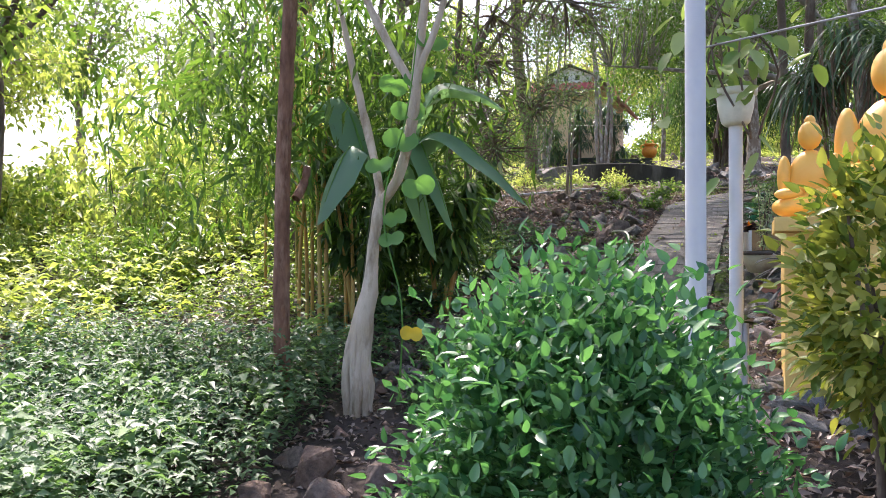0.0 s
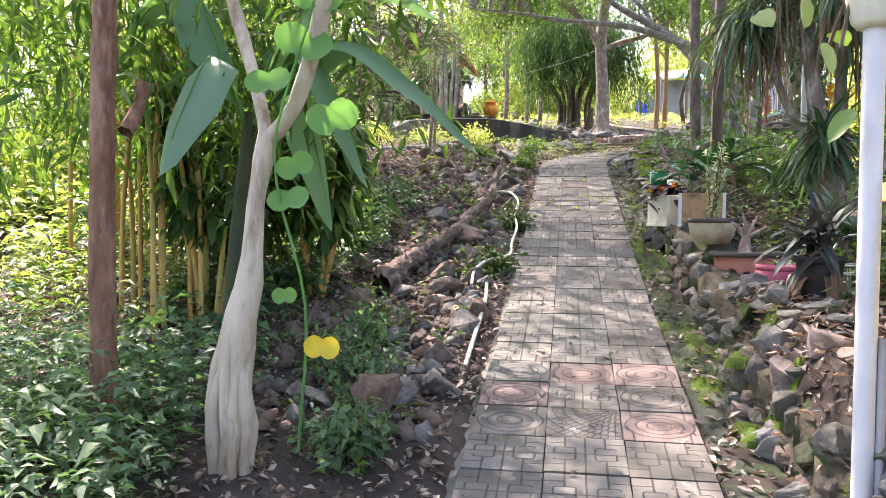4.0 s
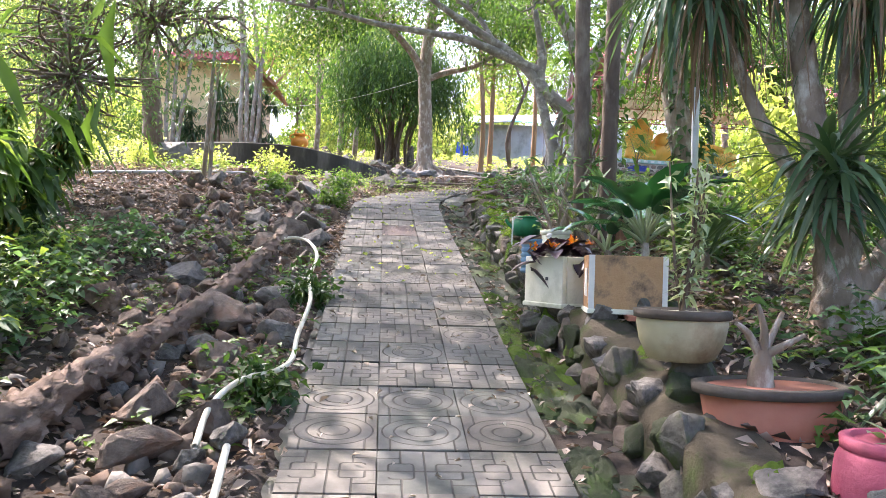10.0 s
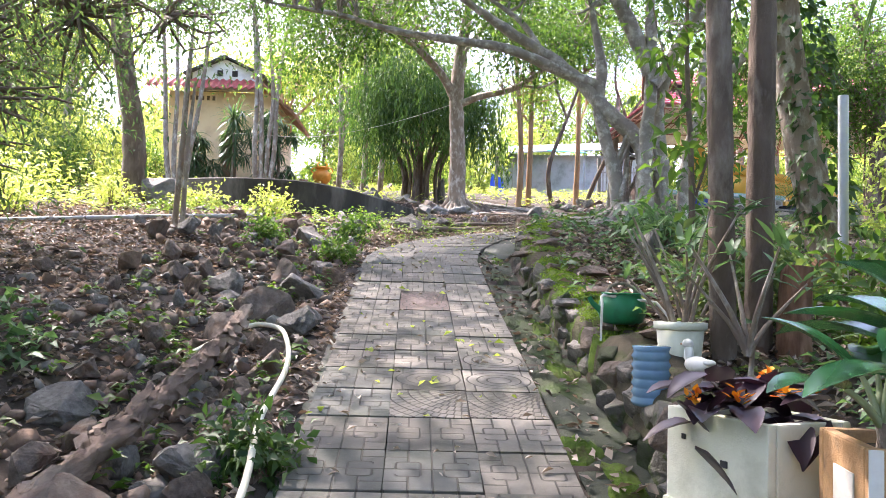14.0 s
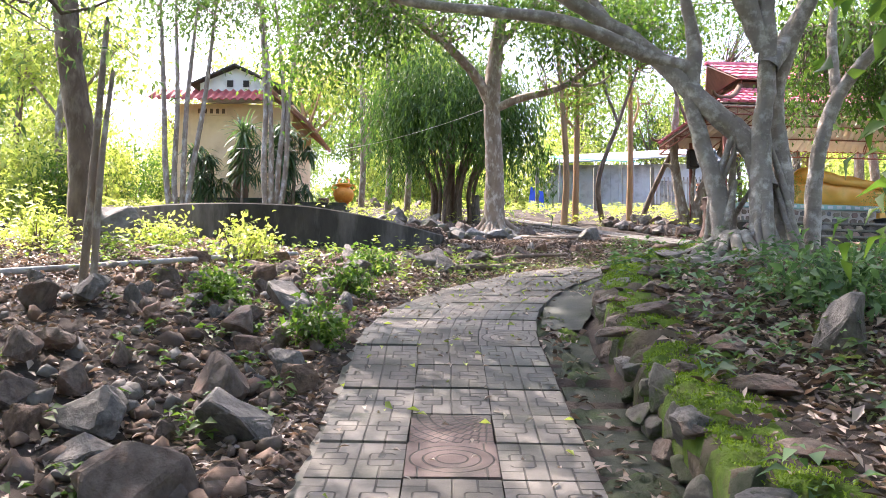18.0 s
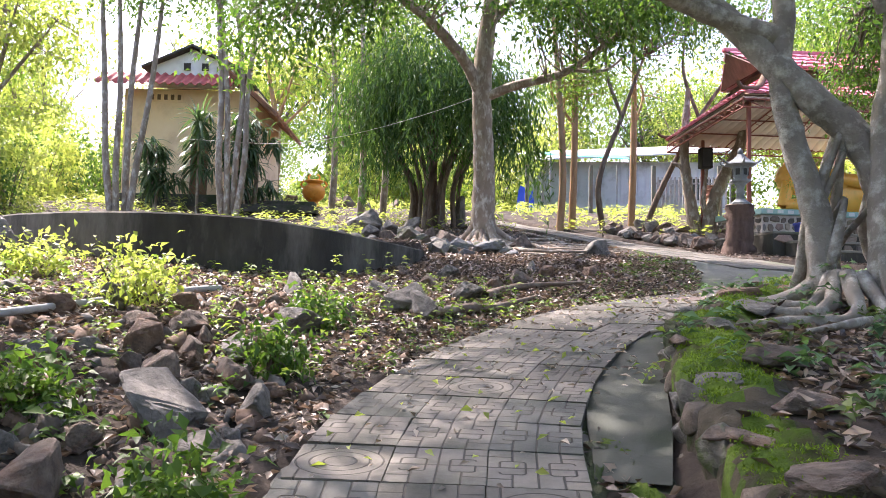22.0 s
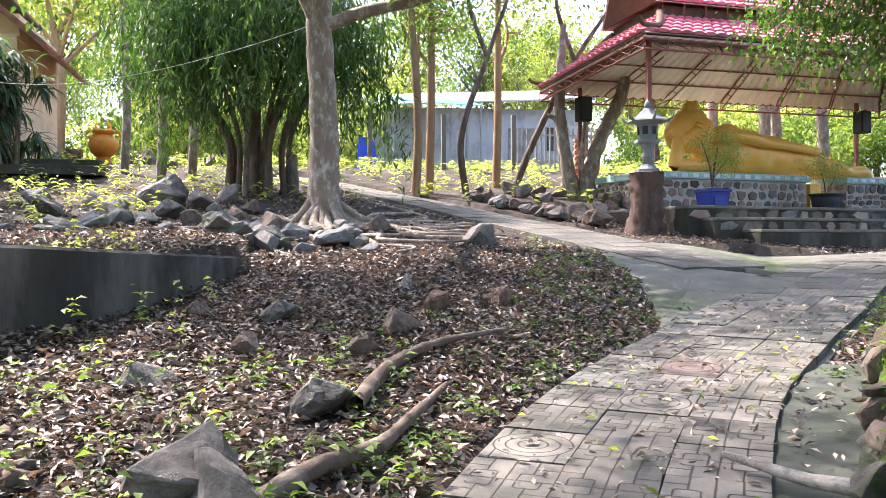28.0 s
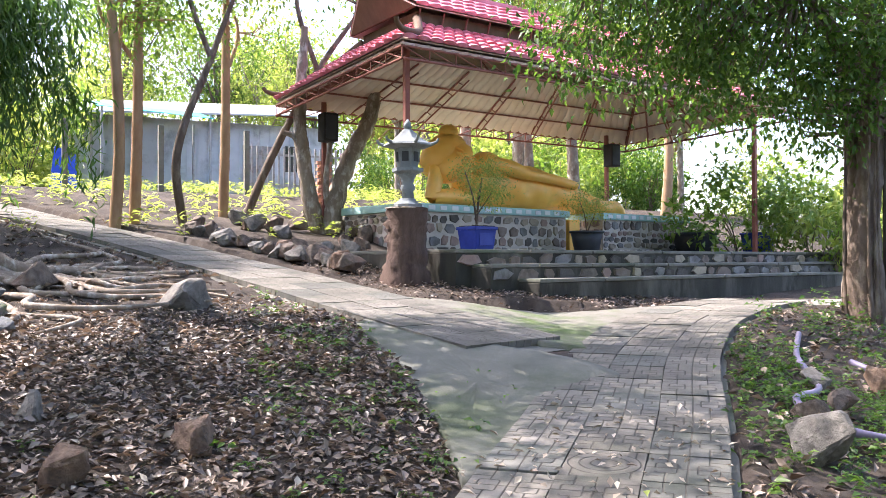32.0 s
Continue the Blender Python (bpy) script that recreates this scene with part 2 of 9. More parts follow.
M_BARK = mat("bark_grey", (.17, .128, .094), (.32, .26, .205), 6, .9, 1.0, 18, c3=(.50, .46, .40), s3=9, stretch=(1, 1, .5))
M_BARKW = mat("bark_pale", (.42, .34, .24), (.62, .53, .41), 7, .8, .8, 24, c3=(.26, .19, .12), s3=6, stretch=(1, 1, .3))
M_BARKB = mat("bark_brown", (.10, .048, .03), (.30, .16, .10), 16, .95, 1.0, 30, c3=(.36, .22, .15), s3=9, stretch=(1, 1, .3))
M_BARKO = mat("bark_orange", (.28, .165, .09), (.42, .28, .17), 6, .9, .5, 30, stretch=(1, 1, .3))
M_BARKD = mat("bark_dark", (.085, .06, .045), (.18, .135, .105), 7, .9, .8, 35, c3=(.27, .225, .18), s3=5, stretch=(1, 1, .4))
M_BAMB = mat("bamboo_cane", (.40, .23, .06), (.55, .36, .12), 4, .5, .1, 20, c3=(.22, .24, .06), s3=3, stretch=(1, 1, .2))
L_MID = leaf_mat("leaf_mid", (.045, .105, .024), (.13, .22, .045), trans=.5)
L_DARK = leaf_mat("leaf_dark", (.028, .07, .022), (.075, .14, .04), trans=.4)
L_BRIGHT = leaf_mat("leaf_bright", (.10, .185, .035), (.25, .335, .085), trans=.5)
# yellow-green leaf, lightened further: sunlight on far foliage is put into the colour
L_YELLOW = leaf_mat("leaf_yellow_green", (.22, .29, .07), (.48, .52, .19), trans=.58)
L_BUSH = leaf_mat("leaf_glossy", (.028, .11, .045), (.13, .30, .11), .26, .38, (1.15, 1.3, .7), .6)
L_BLUE = leaf_mat("leaf_blue_green", (.05, .108, .052), (.155, .26, .125), .5, .45, (1.2, 1.3, .7))
L_OLIVE = leaf_mat("leaf_olive", (.06, .10, .04), (.14, .19, .075), .6, .5)
L_FEATH = leaf_mat("leaf_feathery", (.07, .13, .06), (.18, .26, .12), .55, .5, (1.2, 1.25, .6))
L_PALE = leaf_mat("leaf_pale", (.10, .19, .07), (.22, .34, .14), .45, .45, (1.2, 1.3, .7))
L_WEEP = leaf_mat("leaf_weeping", (.035, .085, .022), (.10, .185, .05), trans=.45)
L_DRY = leaf_mat("leaf_dry", (.035, .023, .017), (.42, .33, .26), .5, .15, (1.1, .9, .7), .4)
L_DRYP = leaf_mat("leaf_dry_pale", (.25, .205, .16), (.49, .43, .355), .8, .1, (1.1, .9, .7), .2)


# ---------- ground ----------
def axis(lo, hi, step, far, n):
    inner = np.arange(lo, hi + step / 2, step)
    s = np.geomspace(.2, far, n)
    return np.concatenate([lo - s[::-1], inner, hi + s])


gx, gy = axis(-7, 12, .11, 400, 26), axis(-12, 27, .11, 400, 26)
GX, GY = np.meshgrid(gx, gy, indexing="ij")
GZ = H(GX, GY)
lump = np.array([noise.fractal(Vector((x * .9, y * .9, 0)), 1.0, 2.0, 4) for x, y in zip(GX.ravel(), GY.ravel())]).reshape(GX.shape)
near = np.exp(-(np.clip(np.abs(GX - 2) - 10, 0, None) / 10) ** 2)
GZ = GZ + lump * .035 * near + np.clip(np.hypot(GX, GY - 10) - 60, 0, None) * .02
nx, ny = GX.shape
ii, jj = np.meshgrid(np.arange(nx - 1), np.arange(ny - 1), indexing="ij")
gq = np.stack([ii * ny + jj, (ii + 1) * ny + jj, (ii + 1) * ny + jj + 1, ii * ny + jj + 1], -1).reshape(-1, 4)


# ---------- the tiled path: centre line, half width ----------
PATH_C = smooth_line([(.2, -9.6), (.2, -5), (.2, 0), (.2, 5.0), (.2, 6.35), (.42, 7.6), (1.05, 9.1), (2.25, 10.85), (3.45, 12.05), (4.6, 13.05), (6.2, 14.45), (8.0, 15.6), (10.0, 16.2), (13.0, 16.0)], .05)
PATH_S = np.r_[0, np.cumsum(np.linalg.norm(np.diff(PATH_C, axis=0), axis=1))]
SIDE_C = smooth_line([(5.5, 13.9), (5.15, 15.3), (4.85, 16.7), (4.55, 18.2), (4.1, 20.0), (3.3, 22.0), (2.3, 24.0), (0.9, 26.5)], .05)
SIDE_S = np.r_[0, np.cumsum(np.linalg.norm(np.diff(SIDE_C, axis=0), axis=1))]


def on_line(c, s, d, off):
    """Point and heading on a line at distance d along and off to the right."""
    x, y = np.interp(d, s, c[:, 0]), np.interp(d, s, c[:, 1])
    e = .08
    dx = np.interp(d + e, s, c[:, 0]) - np.interp(d - e, s, c[:, 0])
    dy = np.interp(d + e, s, c[:, 1]) - np.interp(d - e, s, c[:, 1])
    n = np.hypot(dx, dy) + 1e-9
    return x + off * dy / n, y - off * dx / n, math.degrees(math.atan2(-dx, dy))


def line_z(c):
    return np.interp(c[:, 1], [-40, -20, -7, -6, -5.2, -3.6, -2, 0, 2, 5, 6.3, 8, 10, 12, 14, 17, 20, 24, 28],
                     [-2.0, -1.35, -1.16, -1.02, -.88, -.638, -.39, 0, .425, 1.0, 1.32, 1.6, 1.92, 2.16, 2.45, 2.86, 3.26, 3.98, 4.8]) + .012


PATH_Z, SIDE_Z = line_z(PATH_C), line_z(SIDE_C)


def path_z(x, y):
    """Height of the paving nearest to a place; level across the path."""
    x, y = np.atleast_1d(np.asarray(x, float)), np.atleast_1d(np.asarray(y, float))
    best, z = np.full(x.shape, 1e9), np.zeros(x.shape)
    for c, cz in ((PATH_C, PATH_Z), (SIDE_C[20:], SIDE_Z[20:])):
        for (a, b), h in zip(c[::4], cz[::4]):
            d = (x - a) ** 2 + (y - b) ** 2
            m = d < best
            best, z = np.where(m, d, best), np.where(m, h, z)
    return z if z.size > 1 else float(z[0])


def line_at(c, cz, s, d):
    return float(np.interp(d, s, cz))


def ribbon(name, c, cz, s, d0, d1, half_l, half_r, mat, lift, label, thick=.16, step=.15):
    """A thick strip of ground paving along a line."""
    vs = []
    ds = np.arange(d0, d1, step)
    for d in ds:
        for off, z in ((-half_l, -thick), (-half_l, 0), (half_r, 0), (half_r, -thick)):
            x, y, _ = on_line(c, s, d, off)
            vs.append((x, y, line_at(c, cz, s, d) + lift + z))
    fs = []
    for k in range(len(ds) - 1):
        a = 4 * k
        fs += [(a + i, a + 4 + i, a + 5 + i, a + 1 + i) for i in range(3)]
    return geo(name, vs, fs, mat, None, label)


# keep the soil under the paving
def dist_to(c, X, Y):
    best = np.full(X.shape, 99.)
    sgn = np.zeros(X.shape)
    for (x0, y0), (x1, y1) in zip(c[:-1:6], c[6::6]):
        dx, dy = x1 - x0, y1 - y0
        L2 = dx * dx + dy * dy + 1e-9
        t = np.clip(((X - x0) * dx + (Y - y0) * dy) / L2, 0, 1)
        px, py = X - x0 - t * dx, Y - y0 - t * dy
        dd = np.hypot(px, py)
        m = dd < best
        best = np.where(m, dd, best)
        sgn = np.where(m, np.sign(px * dy - py * dx), sgn)
    return best * sgn


win = (np.abs(GX - 3) < 12) & (GY > -12) & (GY < 28)
DP = np.full(GX.shape, 99.)
DP[win] = dist_to(PATH_C, GX[win], GY[win])
DS = np.full(GX.shape, 99.)
DS[win] = dist_to(SIDE_C, GX[win], GY[win])
PZ0 = np.full(GX.shape, 99.)
close = win & ((np.abs(DP) < 1.3) | (np.abs(DS) < 1.3))
PZ0[close] = path_z(GX[close], GY[close])
under = (np.abs(DP) < .64) | (np.abs(DS) < .7)
GZ = np.where(under, np.minimum(GZ, PZ0 - .09), GZ)
WALL_C = smooth_line([(-8.6, 19.5), (-7.4, 17.0), (-6.0, 14.8), (-4.6, 13.1), (-3.2, 12.15), (-2.0, 12.0), (-1.2, 12.6), (-.6, 13.5), (.1, 14.8)], .12)
DW = np.full(GX.shape, 99.)
DW[win] = dist_to(WALL_C, GX[win], GY[win])
back = (DW < -.1) & (GX > -8) & (GX < .1) & (GY < 19)
GZ = np.where(back, np.maximum(GZ, 2.72 + .07 * (GY - 13)), GZ)
strip = (DP > .5) & (DP < 1.0) & (GY > -7) & (GY < 7.0)
GZ = np.where(strip, PZ0 - .05 + lump * .02, GZ)
ease = np.clip((np.minimum(np.abs(DP), np.abs(DS)) - .64) / .75, 0, 1)
ease = ease * ease * (3 - 2 * ease)
flush = close & ~under & (GY > 5.5) & ((DP < 0) | (GX > 4.2) | (GY > 12.5)) & (GY < 19)
GZ = np.where(flush, (PZ0 - .035 + lump * .02) * (1 - ease) + GZ * ease, GZ)


def inside(poly, X, Y):
    """Which places lie within a closed outline."""
    hit_ = np.zeros(X.shape, bool)
    for (x0, y0), (x1, y1) in zip(poly, np.roll(poly, -1, 0)):
        if y0 != y1:
            hit_ ^= ((y0 > Y) != (y1 > Y)) & (X < (x1 - x0) * (Y - y0) / (y1 - y0) + x0)
    return hit_


def junction_z(x, y):
    """Height between the two paths, easing from one to the other."""
    zz, ww = 0.0, 0.0
    for c, cz in ((PATH_C, PATH_Z), (SIDE_C, SIDE_Z)):
        d = (c[::2, 0] - x) ** 2 + (c[::2, 1] - y) ** 2
        k = int(np.argmin(d))
        w = 1 / (d[k] + .05) ** 2
        zz, ww = zz + w * cz[::2][k], ww + w
    return zz / ww


APRONS = [smooth_line([*p, p[0]], .12)[:-1] for p in (
    [(3.3, 12.75), (3.75, 13.9), (4.2, 15.9), (4.55, 15.9), (4.95, 15.0), (5.4, 14.3), (5.2, 13.6), (4.2, 12.9)],
    [(5.5, 15.0), (5.35, 16.2), (5.3, 17.2), (6.3, 16.9), (8.2, 16.6), (8.8, 16.3), (8.0, 15.8), (7.0, 15.3), (6.2, 14.6)])]
for p in APRONS:
    m_ = inside(p, GX, GY) & win
    GZ[m_] = [junction_z(a, b) - .1 for a, b in zip(GX[m_], GY[m_])]
fast("ground", np.stack([GX, GY, GZ], -1).reshape(-1, 3), gq, M_SOIL, None, "sloping reddish brown soil under trees, covered with leaf litter", True)
tagged(bpy.data.objects["ground"], category="ground", kind="structure")


def ground_at(x, y):
    """Height of the built soil."""
    i = np.clip(np.searchsorted(gx, x) - 1, 0, nx - 2)
    j = np.clip(np.searchsorted(gy, y) - 1, 0, ny - 2)
    u, v = (x - gx[i]) / (gx[i + 1] - gx[i]), (y - gy[j]) / (gy[j + 1] - gy[j])
    return GZ[i, j] * (1 - u) * (1 - v) + GZ[i + 1, j] * u * (1 - v) + GZ[i, j + 1] * (1 - u) * v + GZ[i + 1, j + 1] * u * v


# ---------- hut ----------
M_WALL = mat("wall_ochre", (.78, .56, .36), (.84, .64, .44), 2, .9, .12, 60, c3=(.66, .46, .30), s3=1.2)
M_WHITE = mat("wall_white", (.72, .73, .70), (.80, .80, .77), 2, .9, .1, 50, c3=(.55, .57, .55), s3=1.4)
M_REDROOF = mat("roof_red_sheet", (.34, .06, .06), (.46, .11, .10), 3, .6, .1, 40, c3=(.25, .07, .06), s3=2)
M_TERRA = mat("roof_tile_brown", (.28, .12, .08), (.42, .22, .15), 4, .85, .4, 30, c3=(.18, .10, .08), s3=2.5)
M_DARKST = mat("stone_dark", (.05, .049, .044), (.105, .10, .088), 5, .9, .7, 35, c3=(.04, .055, .028), s3=2)
M_WALLC = mat("wall_weathered", (.028, .027, .022), (.075, .07, .058), 2.4, .95, .5, 45, c3=(.15, .14, .118), s3=1.3, stretch=(1, 1, .35))
M_WOOD = mat("wood_dark", (.10, .06, .035), (.17, .10, .06), 6, .8, .4, 40, stretch=(1, 1, .2))


def prism(verts, faces):
    bm = bmesh.new()
    vs = [bm.verts.new(v) for v in verts]
    for f in faces:
        bm.faces.new([vs[i] for i in f])
    bmesh.ops.recalc_face_normals(bm, faces=bm.faces)
    return bm


def slab(corners, thick):
    """A plate from four top corners, thick downwards."""
    c = [Vector(v) for v in corners]
    n = (c[1] - c[0]).cross(c[3] - c[0]).normalized()
    if n.z < 0:
        n = -n
    vs = c + [v - n * thick for v in c]
    return prism(vs, [(0, 1, 2, 3), (7, 6, 5, 4), (0, 4, 5, 1), (1, 5, 6, 2), (2, 6, 7, 3), (3, 7, 4, 0)])


def hut():
    """Small ochre hut with a red sheet skirt roof, a white gable and a tiled side roof."""
    h = thing("hut", (-7.0, 27.4, 4.85), "small ochre plastered hut with red corrugated roof and white gable", "hut")
    w, d, e = 3.95, 3.6, 3.3
    bm = bmesh.new()
    outer = [(-w / 2, 0), (w / 2, 0), (w / 2, d), (-w / 2, d)]
    inner = [(-w / 2 + .18, .18), (w / 2 - .18, .18), (w / 2 - .18, d - .18), (-w / 2 + .18, d - .18)]
    ring = []
    for z in (-.6, e):
        ring.append([bm.verts.new((*p, z)) for p in outer])
        ring.append([bm.verts.new((*p, z)) for p in inner])
    ob_, ib, ot, it = ring
    for k in range(4):
        j = (k + 1) % 4
        bm.faces.new((ob_[k], ob_[j], ot[j], ot[k]))
        bm.faces.new((ib[j], ib[k], it[k], it[j]))
        bm.faces.new((ot[k], ot[j], it[j], it[k]))
    part("wall", bm, M_WALL, h)
    part("plinth", bm_box(w + .16, .12, .5, .01, (0, -.063, -.1)), M_DARKST, h, "grey stone plinth")
    part("corner_column", bm_box(.55, .3, 2.9, .01, (w / 2 - .25, -.153, 1.3)), M_WALL, h)
    part("door", bm_box(.5, .08, 1.9, .01, (.3, -.02, .95)), M_WOOD, h, "dark wooden door")
    vent = part("vent_block", bm_box(1.0, .05, .28, .005, (-.75, -.012, 3.05)), M_WALL, h, "ventilation block of pierced ochre concrete")
    # vent holes are dark plates: the shade inside is put into their colour
    for k in range(5):
        part("vent_hole", bm_box(.10, .02, .16, 0, (-1.15 + .2 * k, -.036, 3.05)), M_WOOD, vent)
    part("gable", prism([(-1.2, .1, e + .1), (1.2, .1, e + .1), (1.2, .1, e + .72), (0, .1, e + 1.25), (-1.2, .1, e + .72), (-1.2, .3, e + .1), (1.2, .3, e + .1), (1.2, .3, e + .72), (0, .3, e + 1.25), (-1.2, .3, e + .72)],
                        [(0, 1, 2, 3, 4), (9, 8, 7, 6, 5), (0, 5, 6, 1), (1, 6, 7, 2), (2, 7, 8, 3), (3, 8, 9, 4), (4, 9, 5, 0)]), M_WHITE, h, "white gable")
    # gable holes likewise, dark plates coloured as the shade of an opening
    for k in (-1, 1):
        part("gable_hole", bm_box(.2, .05, .22, 0, (k * .27 + .08, .09, e + .72)), M_WALLC, h)
    vs, fs, n = [], [], 96
    for k in range(n + 1):
        x = -w / 2 - .7 + (w + .1) * k / n
        zc = .04 * math.sin(2 * math.pi * k / 6)
        vs += [(x, -.75, e + zc), (x, .1, e + .5 + zc), (x, -.75, e - .025 + zc), (x, .1, e + .475 + zc)]
    for k in range(n):
        a = 4 * k
        fs += [(a, a + 4, a + 5, a + 1), (a + 3, a + 7, a + 6, a + 2), (a + 2, a + 6, a + 4, a)]
    geo("skirt_roof", vs, fs, M_REDROOF, h, "dark red corrugated sheet", True)
    for sx in (-1, 1):
        part("main_roof", slab([(0, -.15, e + 1.36), (0, d + .3, e + 1.36), (sx * 1.5, d + .3, e + .66), (sx * 1.5, -.15, e + .66)], .06), M_DARKST, h, "grey tiled roof slope")
    lt = part("side_roof", slab([(w / 2 - .75, -.85, e + .42), (w / 2 - .75, d, e + .42), (w / 2 + .75, d, 2.42), (w / 2 + .75, -.85, 2.42)], .07), M_TERRA, h, "brown tiled lean-to roof")
    for k in range(11):
        y = -.85 + (d + .8) * k / 10
        part("tile_rib", slab([(w / 2 - .75, y - .06, e + .49), (w / 2 - .75, y + .06, e + .49), (w / 2 + .77, y + .06, 2.47), (w / 2 + .77, y - .06, 2.47)], .05), M_TERRA, lt)
    return h


hut()

# ---------- curved retaining wall ----------
def retaining_wall():
    vs, fs = [], []
    for k, (x, y) in enumerate(WALL_C):
        t = WALL_C[min(k + 1, len(WALL_C) - 1)] - WALL_C[max(k - 1, 0)]
        t = t / np.linalg.norm(t)
        nxx, nyy = -t[1], t[0]
        top = float(np.interp(k / len(WALL_C), [0, .55, .75, 1], [3.3, 2.98, 2.9, 2.74]))
        zb = float(H(x, y)) - .5
        for o, z in ((0, zb), (0, top - .02), (.02, top), (.2, top), (.22, top - .02), (.22, zb)):
            vs.append((x + nxx * o, y + nyy * o, z))
    for k in range(len(WALL_C) - 1):
        a = 6 * k
        fs += [(a + i, a + 6 + i, a + 7 + i, a + 1 + i) for i in range(5)]
    fs += [(0, 1, 2, 3, 4, 5), tuple(range(len(vs) - 1, len(vs) - 7, -1))]
    ob = geo("wall_curved", vs, fs, M_WALLC, None, "low curved concrete retaining wall, blackened and mossy")
    tagged(ob, category="wall", kind="structure")


retaining_wall()


# ---------- pavilion ----------
M_PINK = mat("roof_pink", (.56, .14, .18), (.72, .27, .31), 3, .6, .1, 40, c3=(.5, .1, .12), s3=2)
M_UNDER = mat("roof_underside", (.58, .44, .37), (.70, .55, .47), 3, .7, .1, 40, c3=(.66, .5, .42), s3=1.2)
M_TRUSS = mat("truss_rust", (.20, .065, .05), (.30, .11, .08), 6, .7, .2, 50)
M_GOLD = mat("gold_paint", (.93, .45, .06), (.97, .56, .12), 3, .45, .08, 40, spec=.6, c3=(.74, .41, .06), s3=1.5)
M_TEAL = mat("border_teal", (.30, .50, .46), (.42, .60, .55), 8, .7, .2, 60)
M_PLS = [mat("rubble_" + n_, a_, b_, 5, .9, .8, 20, c3=c_, s3=3) for n_, a_, b_, c_ in (("brown", (.15, .115, .09), (.25, .2, .165), (.1, .08, .065)), ("rose", (.25, .17, .145), (.36, .26, .22), (.18, .14, .12)), ("grey", (.15, .145, .14), (.26, .25, .24), (.11, .1, .09)), ("dark", (.08, .07, .062), (.14, .125, .11), (.06, .05, .045)), ("tan", (.28, .23, .17), (.4, .34, .26), (.2, .17, .13)))]
M_MORTAR = mat("mortar", (.44, .385, .33), (.56, .50, .44), 6, .9, .5, 50)
PAV = pose(10.58, 21.4, 0, 0, 0, 3.5)


def pav_pt(x, y, z):
    return tuple(PAV @ Vector((x, y, z)))


def tile_rows(parent, name, a0, a1, b0, b1, rows, m, under=False, pitch=.22, label=""):
    """Scalloped courses of pressed tile sheet between an eave a0-a1 and a top edge b0-b1."""
    n = (a1 - a0).cross(b0 - a0).normalized()
    n = n if n.z > 0 else -n
    n = -n if under else n
    tiles = max(3, int((a1 - a0).length / pitch))
    per = 6
    for r in range(rows):
        vs, fs = [], []
        for w in range(tiles * per + 1):
            t = w / (tiles * per)
            hump = abs(math.sin(math.pi * w / per)) ** .8
            f0, f1 = (r - .16 * hump) / rows, (r + 1.02) / rows
            lo, hi = a0.lerp(b0, f0).lerp(a1.lerp(b1, f0), t), a0.lerp(b0, f1).lerp(a1.lerp(b1, f1), t)
            vs += [lo + n * .02, lo + n * (.05 + .035 * hump), hi + n * (.018 + .028 * hump)]
        for w in range(tiles * per):
            a = 3 * w
            fs += [(a, a + 3, a + 4, a + 1), (a + 1, a + 4, a + 5, a + 2)]
        geo(name, vs, fs, m, parent, label, False)


